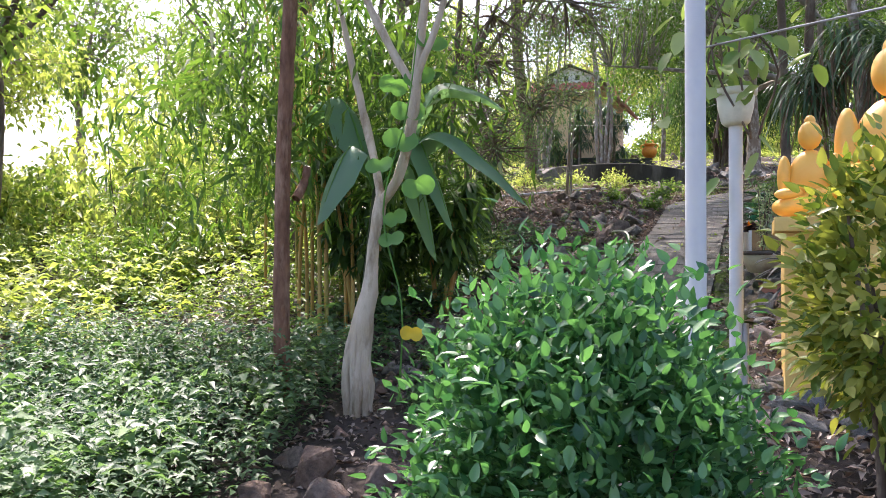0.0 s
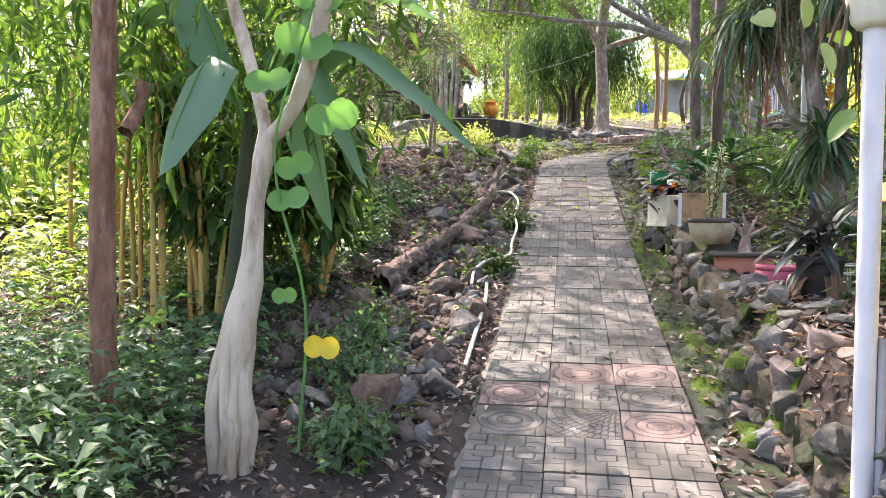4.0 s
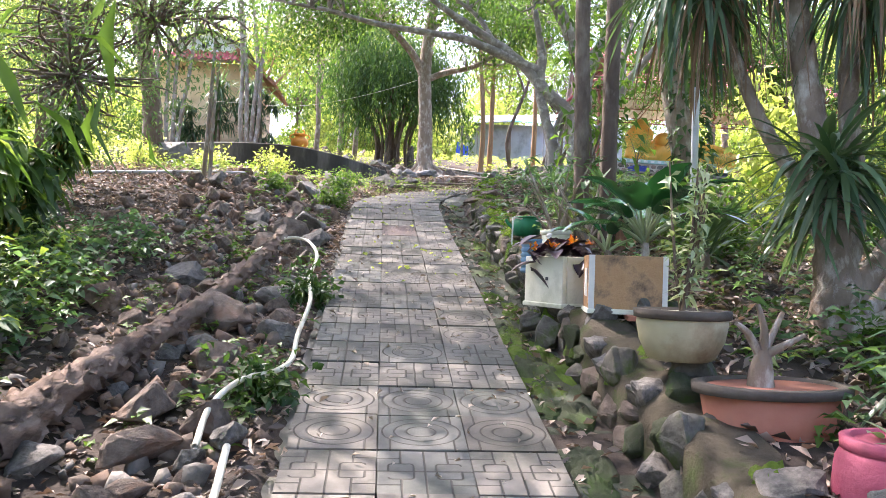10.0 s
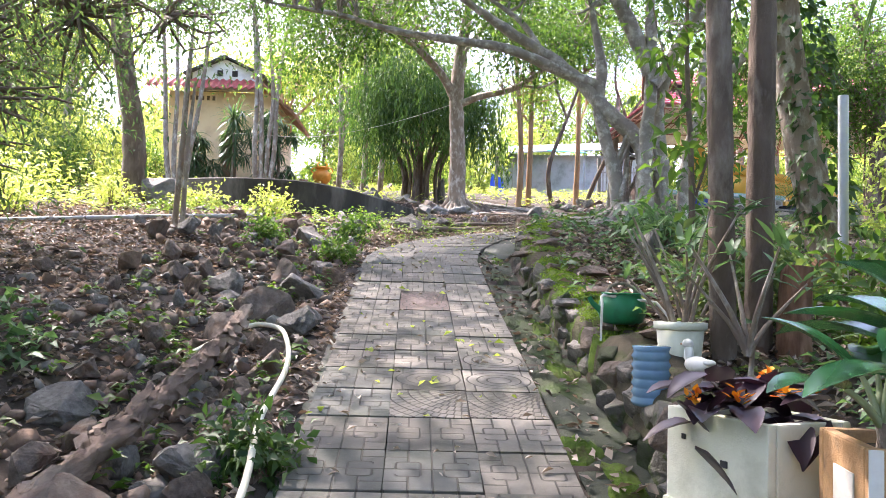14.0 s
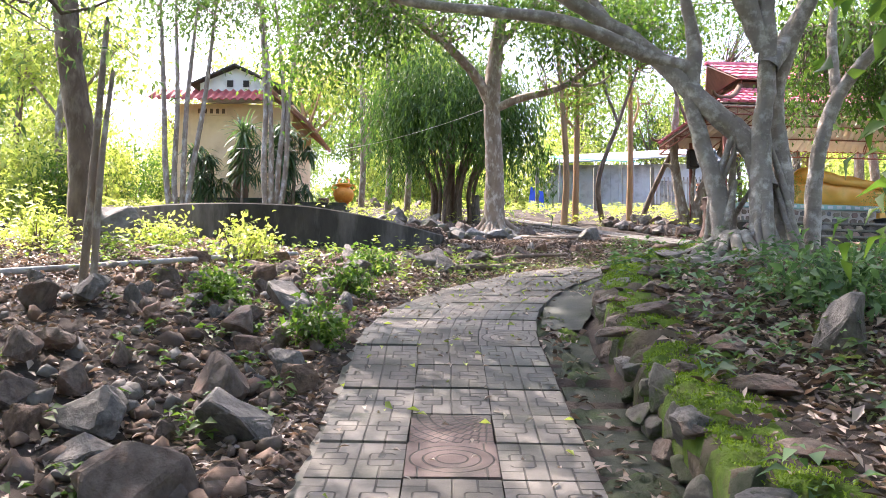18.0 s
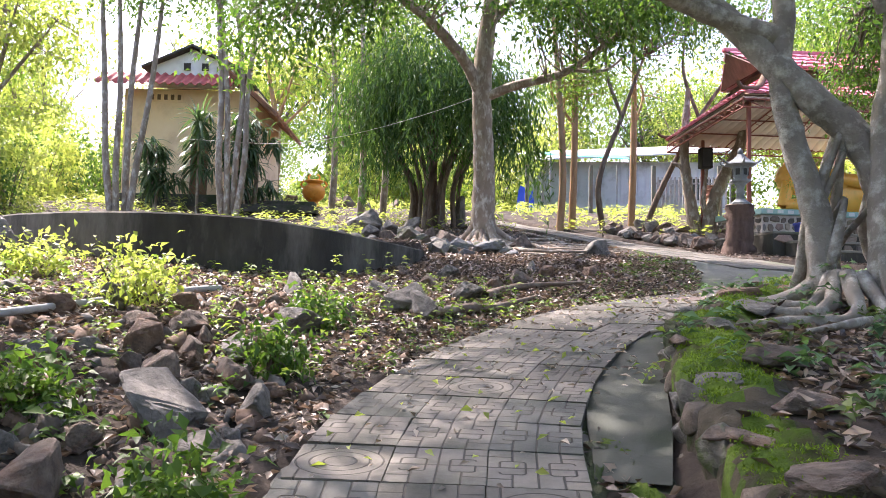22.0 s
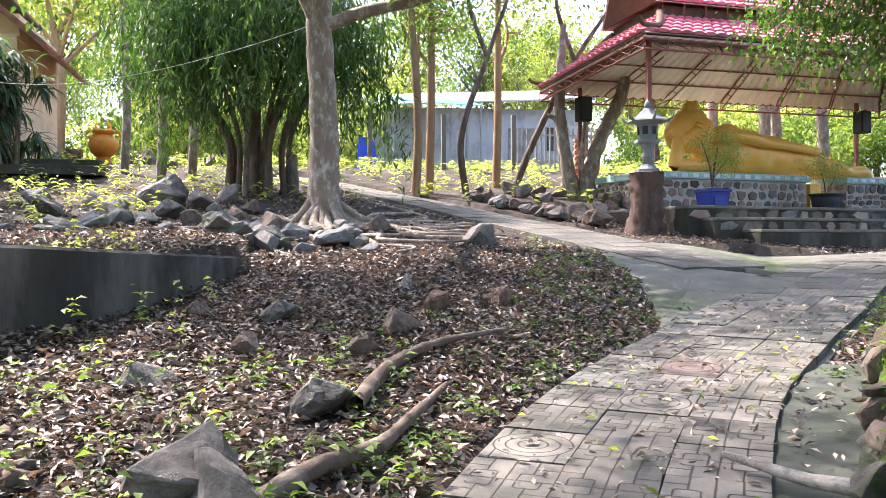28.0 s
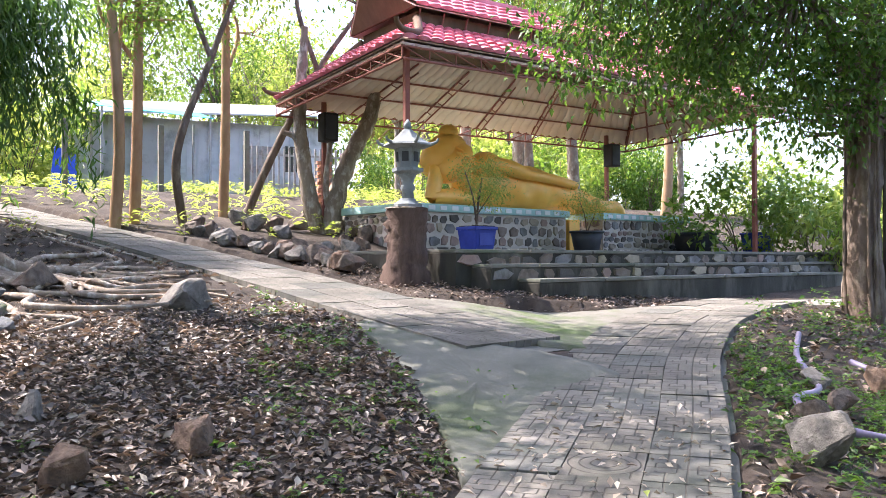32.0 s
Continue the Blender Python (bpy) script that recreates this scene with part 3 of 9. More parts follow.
def pavilion():
    h = thing("pavilion", (10.58, 21.4, 0), "open pavilion with pink tiled two-tier roof on thin steel posts", "pavilion", rz=3.5)
    X, Y, ZE, ZF = 4.4, 2.12, 6.1, 6.24
    ix, iy, zt = 3.35, .85, 6.9       # top of the lower slopes
    low = [Vector((-X, -Y, ZF)), Vector((X, -Y, ZF)), Vector((X, Y, ZE)), Vector((-X, Y, ZE))]
    top = [Vector((-ix, -iy, zt)), Vector((ix, -iy, zt)), Vector((ix, iy, zt)), Vector((-ix, iy, zt))]
    for k in range(4):
        j = (k + 1) % 4
        part("roof_sheet", slab([low[k], low[j], top[j], top[k]], .015), M_UNDER, h, "thin pressed roof sheet")
        up, dn = Vector((0, 0, .004)), Vector((0, 0, -.022))
        tile_rows(h, "tile_course", low[k] + up, low[j] + up, top[k] + up, top[j] + up, 5, M_PINK, label="pink pressed tile course")
        tile_rows(h, "lining_course", low[k] + dn, low[j] + dn, top[k] + dn, top[j] + dn, 5, M_UNDER, True, label="pale underside of the tile course")
    # upper tier: a ridge roof with raked ends above a dark open band
    UX, UY, zu, zr, RX = 3.5, 1.05, 7.12, 7.74, 3.85
    for sy in (-1, 1):
        e0, e1 = Vector((-UX, sy * UY, zu)), Vector((UX, sy * UY, zu))
        r0, r1 = Vector((-RX, 0, zr)), Vector((RX, 0, zr))
        part("upper_sheet", slab([e0, e1, r1, r0], .02), M_UNDER, h)
        tile_rows(h, "upper_course", e0 + up, e1 + up, r0 + up, r1 + up, 4, M_PINK, label="pink pressed tile course")
    part("ridge_cap", bm_box(2 * RX + .1, .16, .09, .03, (0, 0, zr + .05)), M_PINK, h)
    for sx in (-1, 1):
        part("gable_board", prism([(sx * RX, 0, zr + .02), (sx * UX, -UY, zu), (sx * UX, UY, zu), (sx * (RX - .05), 0, zr + .02), (sx * (UX - .05), -UY, zu), (sx * (UX - .05), UY, zu)], [(0, 1, 2), (5, 4, 3), (0, 3, 4, 1), (1, 4, 5, 2), (2, 5, 3, 0)]), M_WOOD, h, "dark weathered gable board")
    part("tier_band", bm_box(2 * ix, 2 * iy, .2, 0, (0, 0, 7.0)), M_WOOD, h, "dark band between the tiers")

    def bar(p, q, r=.016, name="truss_bar"):
        v, f = tube_arrays(np.array([p, q]), [r, r], 5)
        fast(name, v, f, M_TRUSS, h)
    for k in range(16):
        x = -ix + 2 * ix * k / 15
        bar((x, -iy - .01, zt), (x, -UY + .1, zu), .018, "band_strut")
    for sx in (-1, 1):
        for sy, ze in ((-1, ZF), (1, ZE)):
            v, q = tube_arrays(smooth_line([(sx * ix, sy * iy, zt + .08), (sx * (X - .4), sy * (Y - .25), ze + .2), (sx * (X + .06), sy * (Y + .05), ze + .12), (sx * (X + .18), sy * (Y + .14), ze + .22)], .1), [.075, .065, .035], 8)
            fast("hip_ridge", v, q, M_WOOD, h, "dark upturned hip ridge", True)
            xp = {(-1, -1): -4.15, (1, -1): 3.72, (-1, 1): -3.62, (1, 1): 3.46}[sx, sy]
            part("post", bm_box(.075, .075, ze - 2.7, .01, (xp, sy * (Y - .3), (ze + 2.7) / 2)), M_TRUSS, h)
    for k in range(4):
        j = (k + 1) % 4
        a, b = low[k] - Vector((0, 0, .1)), low[j] - Vector((0, 0, .1))
        n = int((b - a).length / .42)
        dz = Vector((0, 0, .17))
        bar(a, b, .02)
        bar(a - dz, b - dz, .02)
        for i in range(n):
            p, q = a.lerp(b, i / n), a.lerp(b, (i + 1) / n)
            bar(p, q - dz, .01)
            bar(q, q - dz, .01)
        for i in range(0, 7):
            lo, hi = a.lerp(b, i / 6), (top[k].lerp(top[j], i / 6) - Vector((0, 0, .12)))
            bar(lo, hi, .02)
            bar(lo - dz, hi - Vector((0, 0, .16)), .016)
            for f in (.2, .4, .6, .8):
                bar(lo.lerp(hi, f), (lo - dz).lerp(hi - Vector((0, 0, .16)), f + .1), .009)
        for f in (.33, .66):
            bar(low[k].lerp(top[k], f) - Vector((0, 0, .12)), low[j].lerp(top[j], f) - Vector((0, 0, .12)), .018)
    return h


pavilion()


def stone_face(parent, x0, x1, z0, z1, y, g, size=.2, turn=None):
    """Rubble stones set a little proud in a pale mortar face that looks to -y, or to where turn takes it."""
    z = z0
    while z < z1 - .05:
        hgt = min(size * g.uniform(.55, 1.2), z1 - z)
        x = x0 - g.uniform(0, .1)
        while x < x1 - .05:
            wid = size * g.uniform(.7, 1.6)
            xa, xb = max(x, x0), min(x + wid, x1)
            if xb - xa > .06:
                bm = bmesh.new()
                n = int(g.integers(5, 8))
                cx, cz = (xa + xb) / 2, z + hgt / 2 + g.uniform(-.02, .02)
                ph = g.uniform(0, 6.28)
                ring = []
                for t in np.linspace(0, 2 * math.pi, n, endpoint=False) + ph:
                    ux, uz = math.cos(t), math.sin(t)
                    k = .5 / max(abs(ux), abs(uz)) * g.uniform(.78, 1.0)
                    ring.append((cx + (xb - xa) * k * ux * .96, cz + hgt * k * uz * .96))
                d = g.uniform(.012, .035)
                o = [bm.verts.new((px, y + .01, pz)) for px, pz in ring]
                i = [bm.verts.new((cx + (px - cx) * .86, y - d * g.uniform(.8, 1.2), cz + (pz - cz) * .86)) for px, pz in ring]
                for k in range(n):
                    bm.faces.new((o[k], o[(k + 1) % n], i[(k + 1) % n], i[k]))
                bm.faces.new(i)
                bmesh.ops.recalc_face_normals(bm, faces=bm.faces)
                ob = part("stone", bm, M_PLS[int(g.integers(5))], parent)
                if turn is not None:
                    ob.matrix_basis = turn
            x += wid
        z += hgt * .98


def plinth():
    g = np.random.default_rng(3)
    h = thing("plinth", (10.39, 21.4, 0), "rubble stone plinth with a teal border under the golden statue", "plinth", rz=9)
    for xa, xb, dp in ((-2.95, .78, 1.9), (1.88, 4.75, 1.15)):
        core = part("core", bm_box(xb - xa, dp, 1.5, .01, ((xa + xb) / 2, dp / 2, 3.32)), M_MORTAR, h, "rubble masonry block")
        stone_face(core, xa, xb, 3.38, 4.06, 0.0, g, .19)
        stone_face(core, -dp, 0, 3.38, 4.06, xa, g, .19, Matrix.Rotation(-math.pi / 2, 4, "Z"))
        part("border", bm_box(xb - xa + .12, dp + .1, .13, .012, ((xa + xb) / 2, dp / 2 - .01, 4.135)), M_TEAL, h, "pale teal moulded border")
        for k in range(int((xb - xa) / .25)):
            part("border_motif", bm_box(.14, .015, .07, .004, (xa + .15 + .25 * k, -.068, 4.135)), M_WHITE, h)
    part("core", bm_box(1.1, 1.6, 1.3, .01, (1.33, 1.1, 3.22)), M_MORTAR, h)
    part("stair_block", bm_box(.3, .3, .72, .02, (1.0, .12, 3.68)), M_GOLD, h, "gold painted block")
    s = thing("terrace_steps", (10.39, 21.4, 0), "three broad dark stone steps with pale treads", "steps", rz=9)
    for k, (yf, zt) in enumerate(((-3.75, 3.04), (-3.4, 3.22), (-3.05, 3.40))):
        x0 = (-3.9, -4.35, -4.6)[k]
        part("riser", bm_box(10 - x0 - 4.2, 3.9 - .35 * k, .9, .01, ((x0 + 5.8) / 2, yf + (3.9 - .35 * k) / 2 + .02, zt - .45 - .045)), M_WALLC, s, "blackened mossy stone riser")
        x = x0
        while x < 5.8:
            w = min(g.uniform(.7, 1.3), 5.86 - x)
            part("tread", bm_box(w - .012, (.4 if k < 2 else 3.2), .045, .01, (x + w / 2, yf + (.2 if k < 2 else 1.6) + g.uniform(-.012, .012), zt - .022 + g.uniform(-.004, .004))), M_CONC, s, "pale worn concrete tread")
            x += w
        if k:
            stone_face(s, x0, 5.8, zt - .22, zt - .05, yf + .022, g, .3)


plinth()


def reclining_statue():
    """Golden reclining statue as one plain mesh."""
    bm = bmesh.new()
    n = 26
    # x, half depth, height, from shoulders to feet
    sec = np.array([(-2.3, .2, .3), (-2.1, .3, .5), (-1.88, .36, .9), (-1.62, .39, 1.04), (-1.35, .39, .97), (-.85, .39, .87), (-.35, .37, .78), (.05, .34, .6), (.45, .31, .42), (.85, .26, .32), (1.15, .22, .32), (1.32, .12, .2)])
    rings = []
    for x in np.linspace(-2.3, 1.32, 110):
        hd, ht = (np.interp(x, sec[:, 0], sec[:, k]) for k in (1, 2))
        ring = []
        for k in range(2 * n):
            a = math.pi * k / n
            up = max(0, math.sin(a))
            fold = 1 + (.1 * abs(math.sin(5.5 * x + 2.2 * math.cos(a) + 1.5 * a)) ** .7 + .04 * math.sin(13 * x - 4 * a) - .05) * (.35 + .65 * min(1, max(0, x + 2.1)))
            bulge = 1 + .06 * math.sin(2.2 * x) * (math.cos(a) < 0)
            ring.append(bm.verts.new((x, .75 + hd * math.cos(a) * fold * bulge, 4.2 + ht / 2 + ht / 2 * math.sin(a) * (fold if up else 1))))
        rings.append(ring)
    for p, q in zip(rings, rings[1:]):
        for k in range(2 * n):
            bm.faces.new((p[k], p[(k + 1) % (2 * n)], q[(k + 1) % (2 * n)], q[k]))
    bm.faces.new(rings[0])
    bm.faces.new(rings[-1][::-1])

    def blob(c, r, rot=None, rough=0.0):
        res = bmesh.ops.create_icosphere(bm, subdivisions=4, radius=1)
        for v in res["verts"]:
            v.co *= 1 + rough * noise.noise(v.co * 9)
        m = Matrix.Translation(c) @ (rot or Matrix.Identity(4)) @ Matrix.Diagonal((*r, 1))
        bmesh.ops.transform(bm, matrix=m, verts=res["verts"])
    tilt = Matrix.Rotation(radians(28), 4, "Y")
    blob((-2.46, .36, 4.95), (.23, .33, .4), tilt)                     # head
    blob((-2.52, .54, 5.1), (.27, .36, .43), tilt, .12)               # curled hair
    blob((-2.42, .54, 5.52), (.13, .17, .13), tilt, .1)
    blob((-2.46, .03, 4.94), (.04, .07, .11), tilt)                  # nose
    blob((-2.49, .08, 4.78), (.075, .05, .032), tilt)                   # lips
    blob((-2.51, .13, 4.68), (.08, .09, .06), tilt)                   # chin
    for dx_ in (-.1, .1):
        blob((-2.43 + dx_, .07, 5.02 - .5 * dx_), (.065, .04, .022), tilt)
        blob((-2.42 + dx_, .09, 5.1 - .5 * dx_), (.08, .05, .016), tilt)
    blob((-2.16, .4, 4.86), (.035, .07, .17), tilt)                   # long ear
    blob((-2.2, .6, 4.72), (.17, .2, .26))                             # neck
    blob((-1.8, .5, 4.98), (.26, .28, .26))                          # shoulder
    for p, q, r in (((-2.1, .42, 4.36), (-2.85, .3, 4.34), .14), ((-2.85, .3, 4.3), (-2.72, .4, 4.86), .11), ((-1.8, .32, 5.0), (-1.2, .28, 4.86), .14), ((-1.2, .28, 4.86), (-.1, .38, 4.74), .1)):
        v, f = tube_arrays(smooth_line([p, ((p[0] + q[0]) / 2, (p[1] + q[1]) / 2 - .03, (p[2] + q[2]) / 2 + .02), q], .06), [r * .9, r, r * .85], 14)
        bv = [bm.verts.new(x) for x in v]
        for a in f:
            bm.faces.new([bv[i] for i in a])
    bmesh.ops.transform(bm, matrix=Matrix.Translation((1.62, 0, 0)) @ Matrix.Diagonal((1.36, 1, 1, 1)), verts=bm.verts)
    bmesh.ops.recalc_face_normals(bm, faces=bm.faces)
    ob = part("reclining_statue", bm, M_GOLD, None, "", True)
    ob.matrix_basis = pose(10.39, 21.4, .005, 0, 0, 9)
    tagged(ob, "large golden painted reclining statue lying on the plinth", "statue")


reclining_statue()


# ---------- trees ----------
def tree(name, label, limbs, bark, blobs=(), leaf=None, count=60, per=40, spread=.28, size=(.07, .11), ratio=.42, seed=1, category="tree", twigs=True, droop=.3, knots=.04, sides=8, group="", hang=.2, fold=.25):
    """A tree from explicit limbs [(points, radii)] and a crown of leaf clusters inside ellipsoids."""
    g = np.random.default_rng(seed)
    base = limbs[0][0][0]
    h = thing(name, base, label, category, group)
    o = np.array(base)
    lines = [([tuple(np.array(p) - o) for p in pts], rad) for pts, rad in limbs]
    tubes("trunk", lines[:1], bark, h, n=sides, knots=knots)
    for ln in lines[1:]:
        tubes("limb", [ln], bark, h, n=max(6, sides - 2), knots=knots)
    if blobs:
        bl = [(np.array(c) - o, r, w) for c, r, w in blobs]
        cen, b = clumps(g, bl, count, spread, per)
        if twigs:
            pts = np.vstack([smooth_line(p, .25)[len(smooth_line(p, .25)) // 3:] for p, _ in lines])
            tw = []
            for c in cen:
                d = np.linalg.norm(pts - c, axis=1)
                s = pts[np.argmin(d)]
                if np.linalg.norm(s - c) < 3.2:
                    mid = (s + c) / 2 + g.normal(size=3) * .08
                    tw.append(([s, mid, c], [.022, .014, .006]))
            if tw:
                tagged(tubes("twig_mass", tw, bark, h, n=4, knots=0, step=.5), kind="stuff")
        cc = np.repeat(cen, per, 0)
        ahead = unit(b - cc) * .6 + g.normal(size=b.shape) * .6 - np.array([0, 0, hang])
        up = g.normal(size=b.shape) * .55 + np.array([0, 0, 1.0])
        L = g.uniform(*size, len(b))
        leaves("crown", b, ahead, up, L, L * ratio * g.uniform(.8, 1.2, len(b)), leaf, h, "", fold, droop)
    return h


def gp(x, y, dz=0.0):
    return (x, y, float(ground_at(x, y)) + dz)


# pale tree with a knotted foot and a vine, by the start of the path
gA = gp(-1.5, -5.45)
pale_roots = []
gpr = np.random.default_rng(37)
for k in range(11):
    a = 2 * math.pi * k / 11 + gpr.uniform(-.2, .2)
    t0, w = gpr.uniform(-.36, -.1), gpr.uniform(-.7, .7)
    pts = [(-1.46 + .035 * math.cos(a), -5.42 + .035 * math.sin(a), t0)]
    for f, rr in ((.3, .07), (.55, .085), (.8, .08), (1.0, .09)):
        b_ = a + w * f
        pts.append((-1.49 + rr * math.cos(b_), -5.43 + rr * math.sin(b_), t0 + (gA[2] - .06 - t0) * f))
    pale_roots.append((pts, [.018, gpr.uniform(.028, .042), gpr.uniform(.024, .045), gpr.uniform(.022, .036), .02]))
tree("pale_tree", "pale smooth young tree with a swollen rooted foot", [
    ([(-1.5, -5.42, gA[2] - .05), (-1.49, -5.42, -.62), (-1.47, -5.42, -.3), (-1.42, -5.38, .0), (-1.4, -5.35, .36), (-1.36, -5.3, .72)], [.075, .085, .08, .052, .047, .05]),
    ([(-1.36, -5.3, .68), (-1.45, -5.2, .95), (-1.62, -5.05, 1.35), (-1.85, -4.9, 2.0), (-2.1, -4.8, 2.9)], [.036, .032, .026, .015]),
    ([(-1.36, -5.3, .68), (-1.2, -5.35, .85), (-1.06, -5.42, 1.2), (-1.0, -5.45, 1.6), (-.95, -5.4, 2.2), (-.8, -5.2, 3.4)], [.042, .04, .036, .03, .016]),
    ([(-1.02, -5.44, 1.5), (-1.25, -5.4, 1.85), (-1.6, -5.3, 2.5), (-1.9, -5.2, 3.3)], [.035, .03, .02, .012]),
    ([(-1.0, -5.45, 1.6), (-.8, -5.5, 2.0), (-.6, -5.5, 2.8)], [.03, .022, .012]),
] + pale_roots + [
], M_BARKW, [((-1.5, -5.2, 3.4), (1.3, 1.2, .9), 1)], L_MID, 60, 26, .25, (.07, .12), seed=11, knots=.09, sides=10)

# straight brown trunk
gB = gp(-2.13, -5.45)
tree("brown_tree", "straight reddish brown tree trunk with rough bark", [
    ([(-2.13, -5.45, gB[2] - .1), (-2.14, -5.46, .0), (-2.12, -5.46, 1.2), (-2.05, -5.45, 2.6), (-2.0, -5.4, 4.6), (-1.9, -5.4, 6.2)], [.07, .064, .06, .055, .045, .03]),
    ([(-2.05, -5.4, .72), (-2.03, -5.3, .86), (-2.02, -5.28, .98)], [.04, .035, .03]),
    ([(-2.0, -5.4, 4.0), (-2.6, -5.2, 5.0), (-3.0, -5.0, 6.0)], [.03, .02, .01]),
], M_BARKB, [((-2.2, -5.2, 5.6), (1.8, 1.8, 1.3), 1)], L_MID, 50, 36, .3, (.09, .15), seed=12)


def bamboo(x, y, n, height, seed, label, leafmat, radius=.5, cane=M_BAMB, blobs=None, count=90, leaf_size=(.16, .26), per=30):
    g = np.random.default_rng(seed)
    b = gp(x, y)
    h = thing("bamboo_clump", b, label, "bamboo")
    for k in range(n):
        a, r = g.uniform(0, 6.28), radius * g.uniform(.1, 1)
        x0, y0 = r * math.cos(a), r * math.sin(a)
        lean = g.normal(size=2) * .28
        hh = height * g.uniform(.75, 1.05)
        tubes("cane", [([(x0, y0, -.08), (x0 + lean[0] * .15, y0 + lean[1] * .15, hh * .4), (x0 + lean[0] * 1.0, y0 + lean[1] * 1.0, hh)], [.022, .019, .008])], cane, h, n=6, knots=.02, step=.3)
    if blobs:
        cen, bb = clumps(g, [(np.array(c) - np.array(b), r, w) for c, r, w in blobs], count, .3, per)
        ahead = g.normal(size=bb.shape) * .7 + np.array([0, 0, -.55])
        L = g.uniform(*leaf_size, len(bb))
        leaves("foliage", bb, ahead, g.normal(size=bb.shape) * .5 + np.array([0, 0, 1]), L, L * .16, leafmat, h, "", .2, .25)
    return h


bamboo(-3.0, -3.1, 11, 3.8, 21, "clump of thin orange bamboo canes with narrow leaves", L_MID, .6, M_BAMB,
       [((-3.0, -3.4, 2.0), (1.6, 1.5, 1.3), 1.2), ((-2.4, -4.4, 2.1), (1.3, .9, 1.0), .8), ((-1.9, -3.6, 1.5), (.9, .8, .9), .5), ((-4.2, -3.2, 1.6), (1.2, 1.6, 1.2), .8)], 120, (.2, .32), 32)
bamboo(-4.6, -1.0, 12, 4.5, 22, "clump of green bamboo with drooping narrow leaves", L_BRIGHT, .7, M_BAMB,
       [((-4.6, -1.2, 2.6), (2.0, 1.8, 1.6), 1), ((-3.4, -.6, 2.4), (1.2, 1.4, 1.2), .6)], 44, (.18, .28), 30)

# white forked tree in the middle distance
gG = gp(1.22, 18.9)
fork_roots = []
gfr = np.random.default_rng(29)
for k in range(15):
    a, L = 2.5 + 4.6 * k / 14 + gfr.uniform(-.15, .15), gfr.uniform(.6, 2.2)
    w_, pts = gfr.uniform(-.6, .6), [(1.22 + .12 * math.cos(a), 18.88 + .12 * math.sin(a), gG[2] + gfr.uniform(.25, .5))]
    for f in (.16, .4, .7, 1.0):
        b_ = a + w_ * f + .25 * math.sin(7 * f + k)
        x_, y_ = 1.22 + (.2 + L * f) * math.cos(b_), 18.88 + (.2 + L * f) * math.sin(b_)
        pts.append((x_, y_, float(ground_at(x_, y_)) + (.07 if f < .3 else .015)))
    fork_roots.append((pts, [gfr.uniform(.07, .1), .07, .05, .035, .015]))
for k in range(22):
    a, L = gfr.uniform(-2.9, .5), gfr.uniform(1.0, 3.4)
    w_, pts = gfr.uniform(-.9, .9), [(1.22 + .14 * math.cos(a), 18.88 + .14 * math.sin(a), gG[2] + gfr.uniform(.1, .35))]
    for f in (.12, .25, .4, .55, .7, .85, 1.0):
        b_ = a + w_ * f + .16 * math.sin(11 * f + 2 * k)
        x_, y_ = 1.22 + (.2 + L * f) * math.cos(b_), 18.88 + (.2 + L * f) * math.sin(b_)
        pts.append((x_, y_, float(ground_at(x_, y_)) + gfr.uniform(.0, .07)))
    fork_roots.append((pts, [.045, gfr.uniform(.03, .05), .035, .03, .022, .012]))
tree("forked_tree", "smooth pale grey tree with a spreading fork and surface roots", [
    ([(1.22, 18.9, gG[2] - .1), (1.2, 18.85, gG[2] + .5), (1.2, 18.8, 4.5), (1.12, 18.6, 6.05), (1.2, 18.6, 7.2), (1.45, 18.4, 9.0)], [.26, .22, .2, .19, .15, .08]),
    ([(1.12, 18.6, 5.95), (.75, 18.3, 6.55), (.1, 17.8, 7.1), (-.9, 17.2, 7.7), (-2.0, 16.6, 8.6)], [.13, .11, .09, .06, .03]),
    ([(1.15, 18.6, 5.9), (1.7, 18.4, 6.1), (2.6, 18.1, 6.3), (3.3, 17.8, 6.75), (4.0, 17.5, 7.3)], [.1, .085, .07, .05, .03]),
    ([(2.7, 18.1, 6.35), (3.4, 18.2, 6.4), (3.9, 18.1, 6.8)], [.04, .03, .015]),
    ([(1.25, 18.6, 7.3), (1.8, 18.6, 8.0), (2.6, 18.4, 9.0)], [.08, .06, .03]),
] + fork_roots,
    M_BARK, [((-1.0, 17.0, 8.1), (2.4, 1.8, 1.4), 1), ((1.3, 17.8, 8.8), (2.4, 2.2, 1.4), 1), ((3.6, 17.4, 7.8), (1.8, 1.6, 1.1), .8), ((-1.8, 16.4, 7.2), (1.3, 1.2, .8), .6), ((-2.7, 17.0, 6.4), (.9, .9, .7), .35), ((3.0, 17.2, 7.0), (1.3, 1.1, .5), .4)], L_MID, 360, 46, .3, (.1, .16), seed=13)

